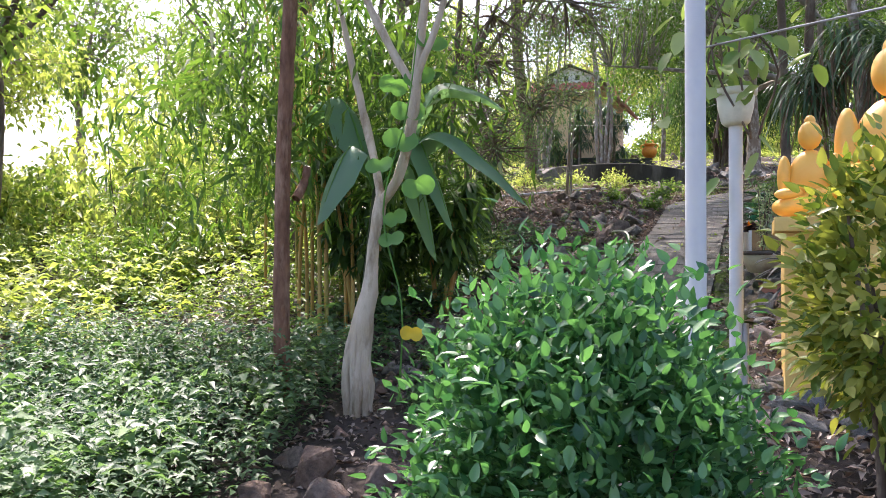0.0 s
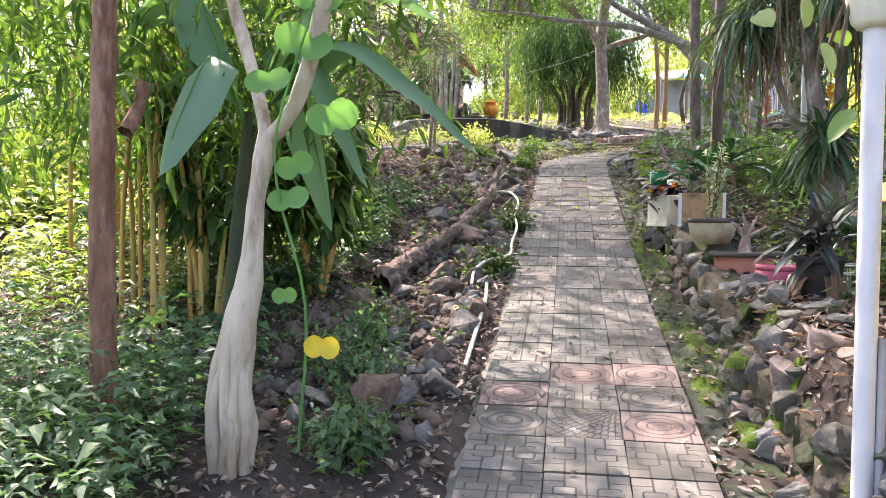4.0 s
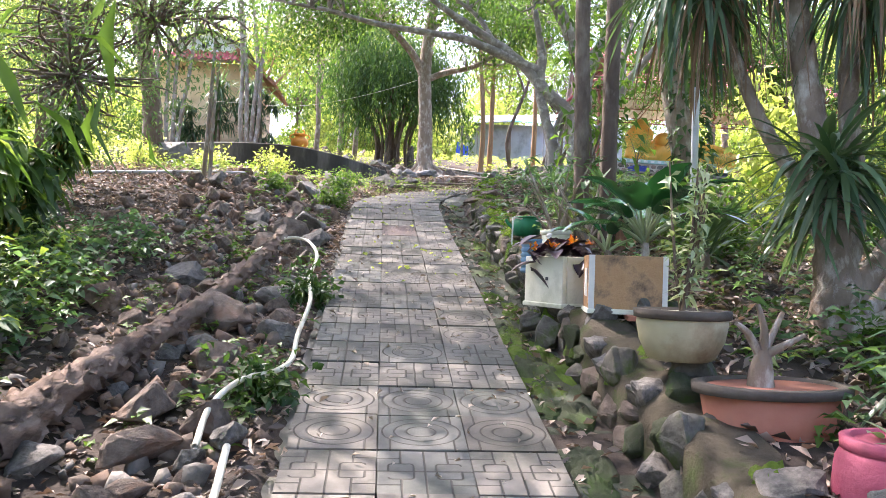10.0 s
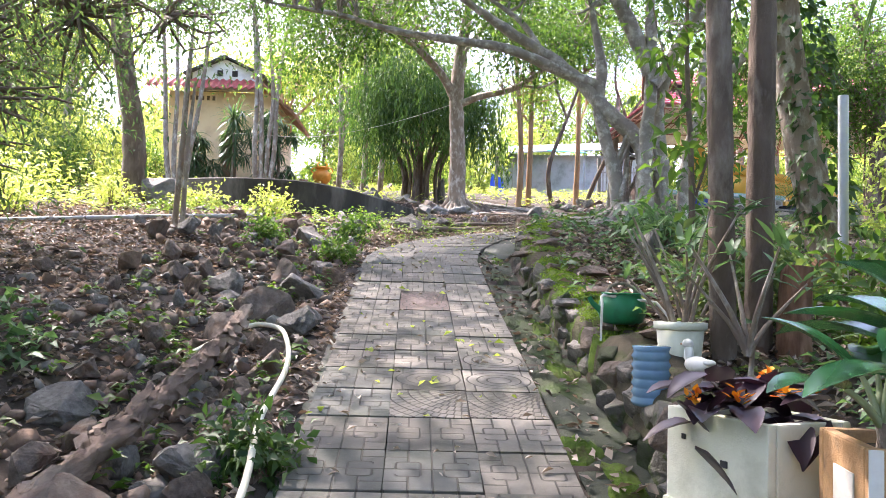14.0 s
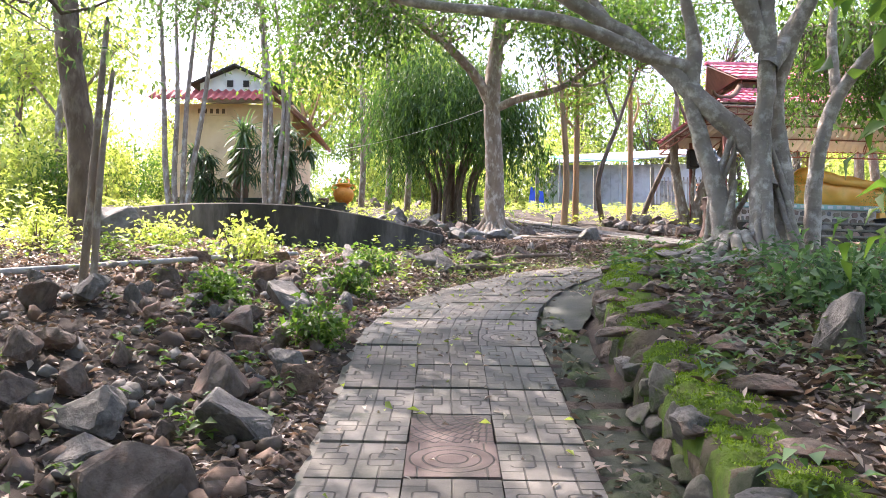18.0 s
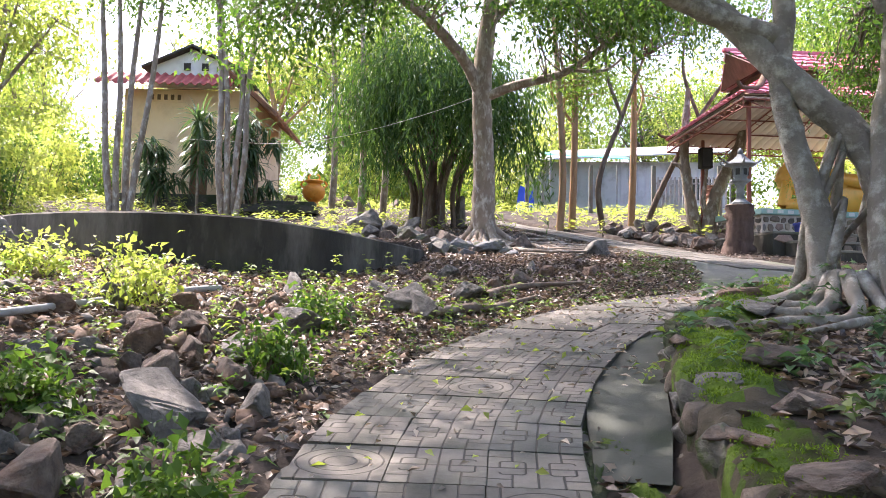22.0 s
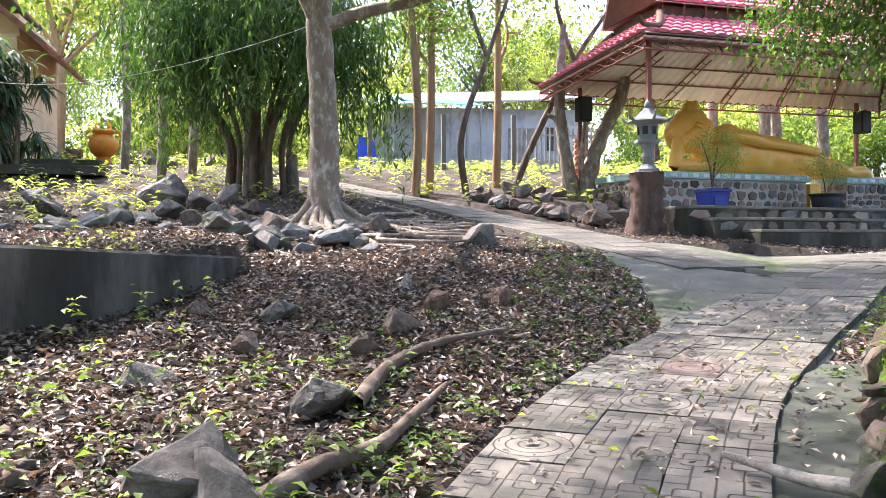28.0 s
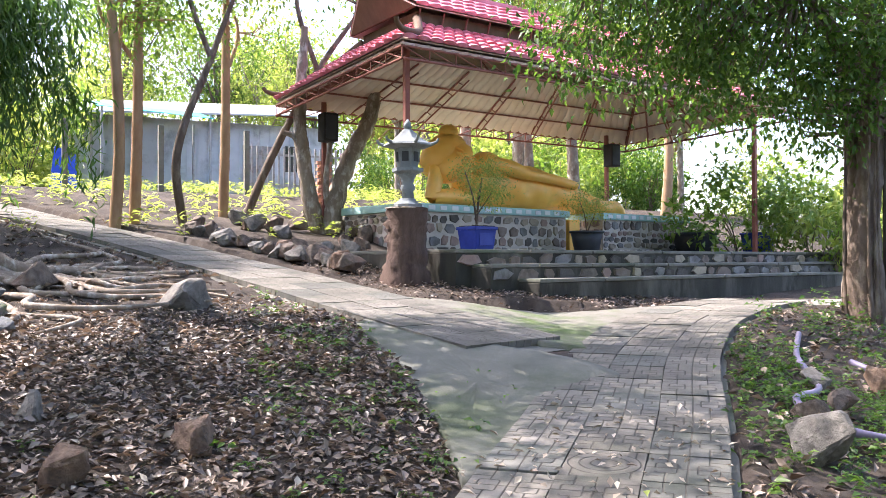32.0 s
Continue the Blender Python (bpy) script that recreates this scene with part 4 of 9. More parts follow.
# dense weeping tree behind it
gW = gp(.3, 23.2)
lim = []
gq2 = np.random.default_rng(5)
for k in range(22):
    a = gq2.uniform(0, 6.28)
    r = gq2.uniform(.15, .95)
    lim.append(([(.3 + r * .7 * math.cos(a), 23.2 + r * .7 * math.sin(a), gW[2] - .1), (.3 + r * .7 * math.cos(a + .1), 23.2 + r * .7 * math.sin(a + .1), gW[2] + 1.1), (.3 + r * 1.7 * math.cos(a + .4), 23.2 + r * 1.7 * math.sin(a + .4), gW[2] + 2.6)], [gq2.uniform(.05, .1), .055, .03]))
tree("weeping_tree", "dense dark weeping tree with many grey stems", lim, M_BARKD,
     [((.1, 23.0, 7.6), (1.7, 1.6, 1.0), 1.2), ((-1.3, 22.8, 7.0), (1.0, 1.1, .8), .8), ((1.7, 22.9, 7.1), (1.1, 1.1, .8), .8), ((.5, 22.2, 6.6), (1.5, .9, .9), .8), ((-.6, 22.0, 6.0), (.9, .7, .7), .4), ((1.7, 22.3, 5.9), (.8, .7, .8), .4)], L_WEEP, 300, 46, .34, (.16, .3), .16, seed=14, hang=1.3, twigs=False)
weep = bpy.data.objects["weeping_tree"]
nst, nlf = 230, 26
ang_, rr_ = gq2.uniform(0, 6.28, nst), gq2.uniform(.9, 2.45, nst)
top_ = np.stack([rr_ * np.cos(ang_), -.3 + .8 * rr_ * np.sin(ang_), 4.1 - .28 * rr_ ** 2 + gq2.normal(size=nst) * .3], -1)
fall = gq2.uniform(.6, 2.2, nst)
u_ = gq2.random((nst, nlf)) ** .8
sb = top_[:, None] + np.stack([(.25 * u_ * np.cos(ang_)[:, None]), (.25 * u_ * np.sin(ang_)[:, None]), -u_ * fall[:, None]], -1) + gq2.normal(size=(nst, nlf, 3)) * .07
sb = sb.reshape(-1, 3)
v, q = leaf_arrays(sb, gq2.normal(size=sb.shape) * .45 - [0, 0, 1.0], gq2.normal(size=sb.shape) + [0, 0, .2], gq2.uniform(.14, .26, len(sb)), gq2.uniform(.028, .045, len(sb)), .2, .2)
fast("hanging_foliage", v, q, L_WEEP, weep)

# banyan beside the bend
M_BARKS = mat("bark_speckled", (.2, .175, .15), (.33, .295, .255), 5, .9, 1.0, 22, c3=(.52, .49, .44), s3=8)
BX, BY = 3.2, 8.95
z0 = gp(BX, BY)[2]
roots = []
gr = np.random.default_rng(9)
for k in range(15):
    a = gr.uniform(0, 6.28)
    r = gr.uniform(.2, .52)
    top = gr.uniform(.8, 1.5)
    x0, y0 = BX + r * math.cos(a), BY + r * math.sin(a)
    roots.append(([(x0 + .14 * math.cos(a), y0 + .14 * math.sin(a), z0 - .1), (x0, y0, z0 + .3), (BX + r * .8 * math.cos(a + .2), BY + r * .8 * math.sin(a + .2), z0 + top * .5), (3.32 - .2 * (a > 1.6) * (a < 4.6), 8.8 + .15 * (a > 1.6) * (a < 4.6), z0 + top)], [gr.uniform(.03, .06), .035, gr.uniform(.022, .045), .02]))
for a, L in ((3.5, 1.5), (3.9, 1.7), (4.3, 1.3), (2.7, 1.5), (4.8, 1.1), (3.2, 1.2), (2.2, 1.0)):
    pts = [(BX + .2 * math.cos(a), BY + .2 * math.sin(a), z0 + .25)]
    for f in (.35, .7, 1.0):
        x, y = BX + L * f * math.cos(a + .3 * math.sin(5 * f)), BY + L * f * math.sin(a + .3 * math.sin(5 * f))
        pts.append((x, y, max(float(ground_at(x, y)), float(path_z(x, y))) + .05))
    roots.append((pts, [.06, .045, .032, .014]))
tree("banyan_tree", "large grey banyan with fluted aerial roots arching over the path", [
    ([(3.3, 8.75, z0 - .1), (3.3, 8.75, z0 + .6), (3.33, 8.8, z0 + 1.3), (3.36, 8.68, z0 + 2.0), (3.3, 8.6, z0 + 3.4)], [.13, .10, .09, .085, .06]),
    ([(3.0, 9.0, z0 - .1), (2.98, 9.05, z0 + .6), (2.8, 9.1, z0 + 1.3), (2.72, 9.1, z0 + 1.75), (2.75, 9.1, z0 + 2.3), (2.6, 9.2, z0 + 3.2)], [.13, .10, .09, .085, .07, .04]),
    ([(3.36, 8.8, z0 + .7), (3.27, 8.99, z0 + 1.2), (2.84, 9.05, z0 + 1.62), (2.45, 9.2, z0 + 2.1), (1.9, 9.1, z0 + 2.45), (1.2, 8.9, z0 + 2.8), (.4, 8.8, z0 + 3.3)], [.12, .115, .11, .095, .08, .06, .03]),
    ([(2.75, 9.1, z0 + 2.0), (2.2, 9.15, z0 + 2.2), (1.36, 8.8, z0 + 2.4), (.6, 8.8, z0 + 2.5), (-.24, 8.86, z0 + 2.62), (-1.0, 8.4, z0 + 2.66), (-1.9, 8.3, z0 + 2.75)], [.085, .075, .065, .055, .045, .035, .02]),
    ([(3.35, 8.65, z0 + 1.9), (3.8, 9.0, z0 + 2.5), (4.2, 9.4, z0 + 3.1), (4.9, 9.8, z0 + 3.8)], [.1, .085, .065, .03]),
    ([(3.34, 8.7, z0 + 2.1), (3.0, 8.6, z0 + 2.8), (2.4, 8.3, z0 + 3.6), (1.8, 7.8, z0 + 4.3)], [.11, .1, .075, .04]),
    ([(3.5, 8.9, z0 - .1), (3.6, 8.95, z0 + .8), (3.55, 8.95, z0 + 1.8), (3.9, 8.5, z0 + 2.9), (4.3, 8.0, z0 + 3.7)], [.12, .1, .09, .07, .04]),
    ([(3.95, 9.1, z0 - .1), (4.0, 9.1, z0 + .9), (4.2, 9.0, z0 + 1.7), (4.6, 8.7, z0 + 2.3), (5.0, 8.5, z0 + 2.9)], [.09, .08, .075, .06, .03]),
    ([(4.2, 9.0, z0 + 1.7), (4.3, 9.3, z0 + 2.4), (4.6, 9.8, z0 + 3.2)], [.06, .05, .03]),
    ([(1.9, 9.1, z0 + 2.45), (1.6, 9.4, z0 + 3.0), (1.0, 9.8, z0 + 3.6)], [.05, .04, .02]),
# last crown cluster is added out of view to shade the ground by the junction
] + roots, M_BARKS, [((1.9, 8.9, z0 + 3.9), (2.0, 1.7, .7), 1), ((.2, 8.8, z0 + 4.0), (2.2, 1.7, .8), 1), ((4.4, 8.4, z0 + 4.2), (1.8, 1.7, .9), .8), ((3.2, 10.4, z0 + 4.2), (2.0, 1.8, .9), .8), ((5.2, 10.2, z0 + 3.9), (1.8, 1.6, .8), .6), ((-1.6, 8.2, z0 + 3.7), (1.6, 1.3, .7), .5), ((.4, 11.5, z0 + 4.6), (2.0, 1.6, .7), .6), ((3.7, 14.6, 6.9), (1.6, 1.3, .5), .5)],
    L_MID, 470, 46, .3, (.06, .1), .5, seed=15, knots=.08, sides=12)

# twin trunks behind the planter boxes
tree("twin_trunk_tree", "two slender brown speckled trunks behind planter boxes", [
    ([gp(1.72, 1.72, -.1), (1.7, 1.73, 1.6), (1.66, 1.75, 3.4), (1.6, 1.8, 5.4)], [.07, .066, .06, .045]),
    ([gp(2.0, 1.95, -.1), (2.0, 1.93, 1.6), (2.02, 1.92, 3.4), (2.1, 1.95, 5.4)], [.075, .072, .066, .05]),
], M_BARKD, [((1.9, 1.8, 5.9), (1.9, 1.9, 1.1), 1)], L_MID, 130, 40, .3, (.08, .14), seed=16)

# leaning grey tree by the wall
gF = gp(-4.5, 11.0)
tree("leaning_tree", "thick dark leaning tree trunk with peeling bark", [
    ([(-4.5, 11.0, gF[2] - .1), (-4.55, 11.0, gF[2] + 1.2), (-4.8, 11.0, gF[2] + 2.6), (-4.95, 11.0, gF[2] + 4.5), (-5.0, 11.0, gF[2] + 7)], [.2, .17, .16, .14, .08]),
    ([(-4.9, 11.0, gF[2] + 4.2), (-4.0, 11.0, gF[2] + 5.4), (-3.2, 11.2, gF[2] + 6.4), (-1.8, 12.2, gF[2] + 7.3)], [.08, .06, .05, .02]),
    ([(-4.95, 11.0, gF[2] + 5.0), (-4.0, 12.4, gF[2] + 6.6), (-2.4, 14.2, gF[2] + 7.6)], [.07, .05, .02]),
    ([(-4.0, 11.0, gF[2] + 5.4), (-2.6, 10.0, gF[2] + 6.6), (-1.0, 9.6, gF[2] + 7.4)], [.05, .04, .02]),
# crown parts after the first are added above the view to shade the path
], M_BARKD, [((-4.6, 11.0, gF[2] + 7), (2.4, 2.2, 1.3), 1), ((-1.8, 12.4, gF[2] + 7.5), (2.1, 2.0, .7), 1), ((-2.2, 14.6, gF[2] + 7.9), (2.1, 2.0, .7), 1), ((-.8, 9.8, gF[2] + 7.5), (2.0, 1.9, .7), 1), ((.4, 12.6, gF[2] + 7.8), (1.7, 1.7, .6), .8)], L_OLIVE, 330, 44, .34, (.1, .16), .42, seed=17)

# slender stems before the hut
for k, (cx, cy, sd, offs) in enumerate(((-7.1, 22.6, 31, (-.45, -.2, .05, .3)), (-4.55, 22.3, 32, (-.25, -.05, .15, .35)))):
    zb = float(ground_at(cx, cy))
    gg = np.random.default_rng(sd)
    lm = [([(cx + o * .5, cy + gg.normal() * .1, zb - .1), (cx + o, cy, zb + 1.5), (cx + o * 1.3 + gg.normal() * .1, cy, zb + 3.4), (cx + o * 2.0 + gg.normal() * .2, cy, zb + 6.5)], [.085, .075, .065, .03]) for o in offs]
    tree("slender_tree", "group of four slender pale grey stems before the hut", lm, M_BARK, [((cx, cy, zb + 6.2), (1.7, 1.6, 1.2), 1)], L_MID, 90, 40, .33, (.1, .17), seed=sd, group="slender trees")

# double stake beside the rocks
gS = gp(-2.62, 6.85)
sk = thing("wooden_stake", gS, "pair of thin grey wooden stakes leaning together", "stake")
tubes("pole", [([(0, 0, -.1), (.06, 0, 1.1), (.1, .02, 2.1)], [.036, .03, .022])], M_BARK, sk, n=8, knots=.05)
tubes("pole", [([(.1, -.03, -.1), (.12, -.03, .9), (.17, 0, 1.7)], [.03, .026, .016])], M_BARK, sk, n=8, knots=.05)

# thin trees up the slope behind the path's end
for x, y, mt, top, seed in ((3.4, 23.3, M_BARKO, 6.5, 41), (3.75, 23.6, M_BARKO, 6.0, 42), (5.5, 24.6, M_BARKO, 6.3, 43), (-1.6, 24.0, M_BARK, 6.5, 45), (-1.1, 25.3, M_BARK, 6.0, 46), (-2.6, 26.2, M_BARK, 7, 47)):
    zb = float(ground_at(x, y))
    gg = np.random.default_rng(seed)
    tree("thin_tree", "thin straight tree on the slope with sparse bright leaves", [([(x, y, zb - .1), (x + .05, y, zb + 2), (x + gg.normal() * .25, y, zb + top)], [.1, .085, .04]),
         ([(x + .05, y, zb + 2.6), (x + gg.normal() * .5, y + .3, zb + 3.8), (x + gg.normal() * 1.0, y + .5, zb + 5)], [.04, .03, .012])],
         mt, [((x, y, zb + top), (1.5, 1.5, 1.3), 1), ((x + .4, y, zb + top * .6), (.8, .8, .7), .3)], L_BRIGHT, 60, 40, .3, (.1, .16), seed=seed, group="thin trees")
for pts, rad, seed in (([(4.5, 23.4), (4.35, 23.2), (4.9, 23.2), (5.4, 23.0)], .08, 51), ([(5.6, 23.8), (6.1, 23.6), (6.9, 23.4), (7.9, 23.2)], .08, 52)):
    zb = float(ground_at(*pts[0]))
    lm = [([(p[0], p[1], zb - .1 + dz) for p, dz in zip(pts, (0, 1.3, 2.9, 4.4))], [rad, rad * .9, rad * .7, rad * .4]),
          ([(pts[2][0], pts[2][1], zb + 2.8), (pts[2][0] - .4, pts[2][1], zb + 4), (pts[2][0] - .3, pts[2][1], zb + 5.2)], [rad * .6, rad * .5, rad * .2])]
    tree("crooked_tree", "crooked dark-barked tree leaning over the slope", lm, M_BARKD, [((pts[3][0], pts[3][1], zb + 5.2), (1.6, 1.4, 1.0), 1), ((pts[2][0] - .4, pts[2][1], zb + 5.6), (1.2, 1.2, .9), .7)], L_MID, 80, 40, .3, (.08, .13), seed=seed)

# tree right of the junction
gR = gp(10.25, 15.0)
tree("ivy_tree", "rough grey tree trunk hung with roots beside the paved junction", [
    ([(10.25, 15.0, gR[2] - .1), (10.2, 15.0, gR[2] + 1.0), (10.35, 15.0, gR[2] + 2.2), (10.15, 14.9, gR[2] + 3.6), (9.5, 14.6, gR[2] + 5)], [.24, .16, .14, .12, .07]),
    ([(10.2, 15.2, gR[2] - .1), (10.3, 15.2, gR[2] + 1.2), (10.4, 15.3, gR[2] + 2.5)], [.12, .1, .09]),
    ([(10.1, 15.0, gR[2] + 2.8), (9.0, 15.0, gR[2] + 3.7), (7.8, 15.2, gR[2] + 4.2), (6.8, 15.2, gR[2] + 4.1)], [.1, .08, .05, .03]),
], M_BARKD, [((8.3, 15.2, 6.6), (1.8, 1.4, .8), 1), ((9.9, 15.0, 6.6), (1.7, 1.5, 1.2), 1.2), ((7.0, 15.3, 6.5), (1.0, 1.0, .55), .5), ((10.6, 14.6, 5.7), (1.3, 1.0, .8), .6), ((7.5, 15.9, 5.75), (1.2, .8, .5), .7), ((8.9, 15.6, 5.45), (1.1, .8, .55), .8), ((9.8, 15.2, 5.1), (.8, .7, .5), .4)], L_MID, 470, 46, .26, (.07, .11), .5, seed=18, knots=.08, hang=.5)

gh = np.random.default_rng(88)
for k in range(9):
    a = gh.uniform(0, 6.28)
    x, y = 10.25 + .22 * math.cos(a), 15.0 + .22 * math.sin(a)
    tubes("aerial_root", [([(x - 10.25, y - 15.0, -.1), (x - 10.25 - .04, y - 15.0, 1.1), (x * .9 + 1.02 - 10.25, y * .9 + 1.5 - 15.0, gh.uniform(2.0, 3.0))], [.035, .022, .015])], M_BARKD, bpy.data.objects["ivy_tree"], n=6, knots=.06)

# feathery trees on the uphill side, whose crowns hang over the path
def feathery(x, y, hgt, blobs, seed, trunk_r=.1, leafmat=L_OLIVE, n=170):
    z = float(ground_at(x, y))
    g = np.random.default_rng(seed)
    lm = [([(x, y, z - .1), (x + .1, y, z + hgt * .4), (x + .3, y + .1, z + hgt)], [trunk_r, trunk_r * .8, trunk_r * .4])]
    for c, r, w in blobs:
        lm.append(([(x + .15, y, z + hgt * .55), ((x + c[0]) / 2, (y + c[1]) / 2, (z + hgt * .7 + c[2]) / 2 + .3), c], [trunk_r * .45, trunk_r * .3, .015]))
    h = tree("feathery_tree", "tree with feathery hanging sprays of small leaves", lm, M_BARKD, blobs, leafmat, n, 44, .3, (.05, .085), .3, seed, droop=.1, hang=.35)
    return h


feathery(-3.5, 1.6, 4.6, [((-3.0, 2.2, 3.6), (1.5, 1.6, .8), 1), ((-1.7, 2.6, 4.6), (1.5, 1.6, .7), 1), ((-3.9, 4.6, 4.0), (1.6, 1.6, .9), 1), ((-.6, .4, 5.0), (1.6, 1.6, .6), .8)], 61, .09)
feathery(-3.9, -.6, 4.4, [((-3.2, -.2, 2.4), (1.0, 1.2, .8), 1), ((-2.6, -1.4, 3.6), (1.4, 1.4, .7), 1), ((-1.2, -1.6, 4.2), (1.5, 1.4, .6), 1)], 62, .08, L_BRIGHT, 45)
feathery(-5.0, 7.0, 5.4, [((-4.4, 7.6, 5.4), (1.8, 1.8, .9), 1), ((-2.8, 8.6, 6.0), (1.7, 1.7, .7), 1), ((-5.6, 9.6, 5.4), (1.6, 1.6, 1.0), 1), ((-1.4, 5.6, 6.0), (1.6, 1.6, .6), .7)], 63, .1)
feathery(5.0, 3.2, 6.0, [((2.4, 4.6, 6.4), (1.8, 1.7, .7), 1), ((4.2, 3.0, 6.2), (1.7, 1.7, .9), 1), ((1.0, 2.4, 6.0), (1.5, 1.5, .6), .7)], 64, .14, L_MID)
feathery(-4.0, 4.7, 3.2, [((-3.0, 2.8, 2.2), (1.0, 1.1, .7), 1), ((-3.6, 4.4, 2.7), (1.1, 1.3, .8), 1), ((-2.5, 3.7, 3.0), (.9, 1.0, .5), .7), ((-4.4, 6.0, 3.2), (1.1, 1.1, .8), .8), ((-2.3, 5.2, 3.5), (.9, 1.0, .4), .5)], 65, .07, L_FEATH, 220)


# tall trees added out of view, so that their crowns shade the path
def canopy_tree(x, y, top, blobs, seed, r=.13, n=150, leafmat=L_MID):
    z = float(ground_at(x, y))
    lm = [([(x, y, z - .1), (x + .1, y, z + top * .45), (x * .9 + blobs[0][0][0] * .1, y, z + top)], [r, r * .8, r * .45])]
    for c, _, _ in blobs:
        lm.append(([(x + .08, y, z + top * .6), ((x + c[0]) / 2, (y + c[1]) / 2, (z + top * .75 + c[2]) / 2 + .5), c], [r * .5, r * .35, .02]))
    return tree("canopy_tree", "unseen tall broad-crowned tree with green leaves, added to shade the path", lm, M_BARKD, blobs, leafmat, n, 40, .34, (.1, .17), .45, seed, group="shade trees")


canopy_tree(5.4, -7.2, 6.2, [((3.2, -7.4, 6.2), (2.2, 2.0, .8), 1), ((.8, -8.2, 6.4), (2.0, 1.8, .7), 1), ((1.2, -5.0, 6.6), (2.0, 1.8, .7), 1), ((4.6, -4.6, 6.6), (2.0, 2.0, .8), 1)], 251, .14, 230)
canopy_tree(6.0, -.6, 6.8, [((3.6, -1.8, 7.2), (2.2, 2.0, .8), 1), ((.6, -1.6, 7.4), (2.1, 1.9, .7), 1), ((4.4, 1.6, 7.6), (2.0, 2.0, .8), 1), ((.2, 1.8, 7.8), (1.9, 1.8, .7), 1)], 252, .15, 230)
canopy_tree(-5.7, .4, 6.6, [((-3.4, .6, 7.0), (2.2, 2.1, .8), 1), ((-2.0, -2.2, 7.0), (2.0, 1.9, .7), 1), ((-3.0, 4.2, 7.6), (2.2, 2.0, .8), 1), ((-1.0, 2.4, 7.6), (1.8, 1.8, .6), .8)], 253, .13, 230)
canopy_tree(-6.2, 5.6, 7.2, [((-4.2, 6.8, 8.4), (2.2, 2.2, .8), 1), ((-1.6, 6.4, 8.2), (2.0, 2.0, .7), 1), ((-2.4, 9.4, 8.8), (2.2, 2.0, .8), 1)], 254, .14, 170)


# ---------- forest round the garden ----------
def forest_tree(seed, leafmat, bark, height, width, n=70, per=42, size=(.16, .26)):
    g = np.random.default_rng(seed)
    lm = [([(0, 0, -.3), (g.normal() * .1, g.normal() * .1, height * .35), (g.normal() * .25, g.normal() * .25, height * .75)], [.14, .11, .05])]
    for k in range(5):
        a = g.uniform(0, 6.28)
        z = height * g.uniform(.3, .6)
        lm.append(([(0, 0, z), (width * .35 * math.cos(a), width * .35 * math.sin(a), z + height * .14), (width * .7 * math.cos(a), width * .7 * math.sin(a), z + height * .28)], [.06, .045, .015]))
    bl = [((0, 0, height * .82), (width * .7, width * .7, height * .18), 1.2)]
    for k in range(5):
        a = g.uniform(0, 6.28)
        bl.append(((width * .55 * math.cos(a), width * .55 * math.sin(a), height * g.uniform(.5, .8)), (width * .45, width * .45, height * .13), .7))
    return tree("forest_tree", "slender woodland tree with light green leaves", lm, bark, bl, leafmat, n, per, .34, size, .45, seed, group="woodland trees")


def shrub(seed, leafmat, n=26, per=34, r=(.7, .7, .55), size=(.08, .14), label="leafy green shrub in the undergrowth", ratio=.45, name="shrub", spread=.15, stems=7, at=(0, 0, 0), lift=.5, group="shrubs", hang=.1):
    g = np.random.default_rng(seed)
    lm = []
    for k in range(stems):
        a, q = g.uniform(0, 6.28), g.uniform(.3, .9)
        lm.append(([(at[0] + .04 * math.cos(a), at[1] + .04 * math.sin(a), at[2] - .05), (at[0] + r[0] * q * .5 * math.cos(a), at[1] + r[1] * q * .5 * math.sin(a), at[2] + r[2] * lift * 1.2), (at[0] + r[0] * q * math.cos(a + .3), at[1] + r[1] * q * math.sin(a + .3), at[2] + r[2] * (lift + .9) * g.uniform(.6, 1))], [.014, .01, .004]))
    return tree(name, label, lm, M_BARKD, [((at[0], at[1], at[2] + r[2] * (1 + lift) * .62), r, 1)], leafmat, n, per, spread, size, ratio, seed, "shrub", twigs=False, group=group, sides=6, hang=hang)


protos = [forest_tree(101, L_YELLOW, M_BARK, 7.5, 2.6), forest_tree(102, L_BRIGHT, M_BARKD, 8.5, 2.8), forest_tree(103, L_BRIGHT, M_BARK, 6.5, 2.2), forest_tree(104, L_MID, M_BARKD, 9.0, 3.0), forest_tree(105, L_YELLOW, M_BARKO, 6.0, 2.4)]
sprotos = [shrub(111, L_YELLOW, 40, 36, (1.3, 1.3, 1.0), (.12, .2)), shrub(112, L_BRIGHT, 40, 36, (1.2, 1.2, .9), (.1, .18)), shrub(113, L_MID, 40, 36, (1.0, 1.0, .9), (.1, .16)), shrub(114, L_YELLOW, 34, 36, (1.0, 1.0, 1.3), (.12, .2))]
gf = np.random.default_rng(77)


def scatter(proto_list, n, xr, yr, sr, keep=lambda x, y: True, weights=None):
    made = 0
    while made < n:
        x, y = gf.uniform(*xr), gf.uniform(*yr)
        if not keep(x, y):
            continue
        p = proto_list[int(gf.choice(len(proto_list), p=weights))]
        s = gf.uniform(*sr)
        c = copy_thing(p, Matrix.Translation((x, y, float(ground_at(x, y)) + .0)) @ Matrix.Rotation(gf.uniform(0, 6.28), 4, "Z"))
        c.scale = (s, s, s * gf.uniform(.9, 1.15))
        made += 1


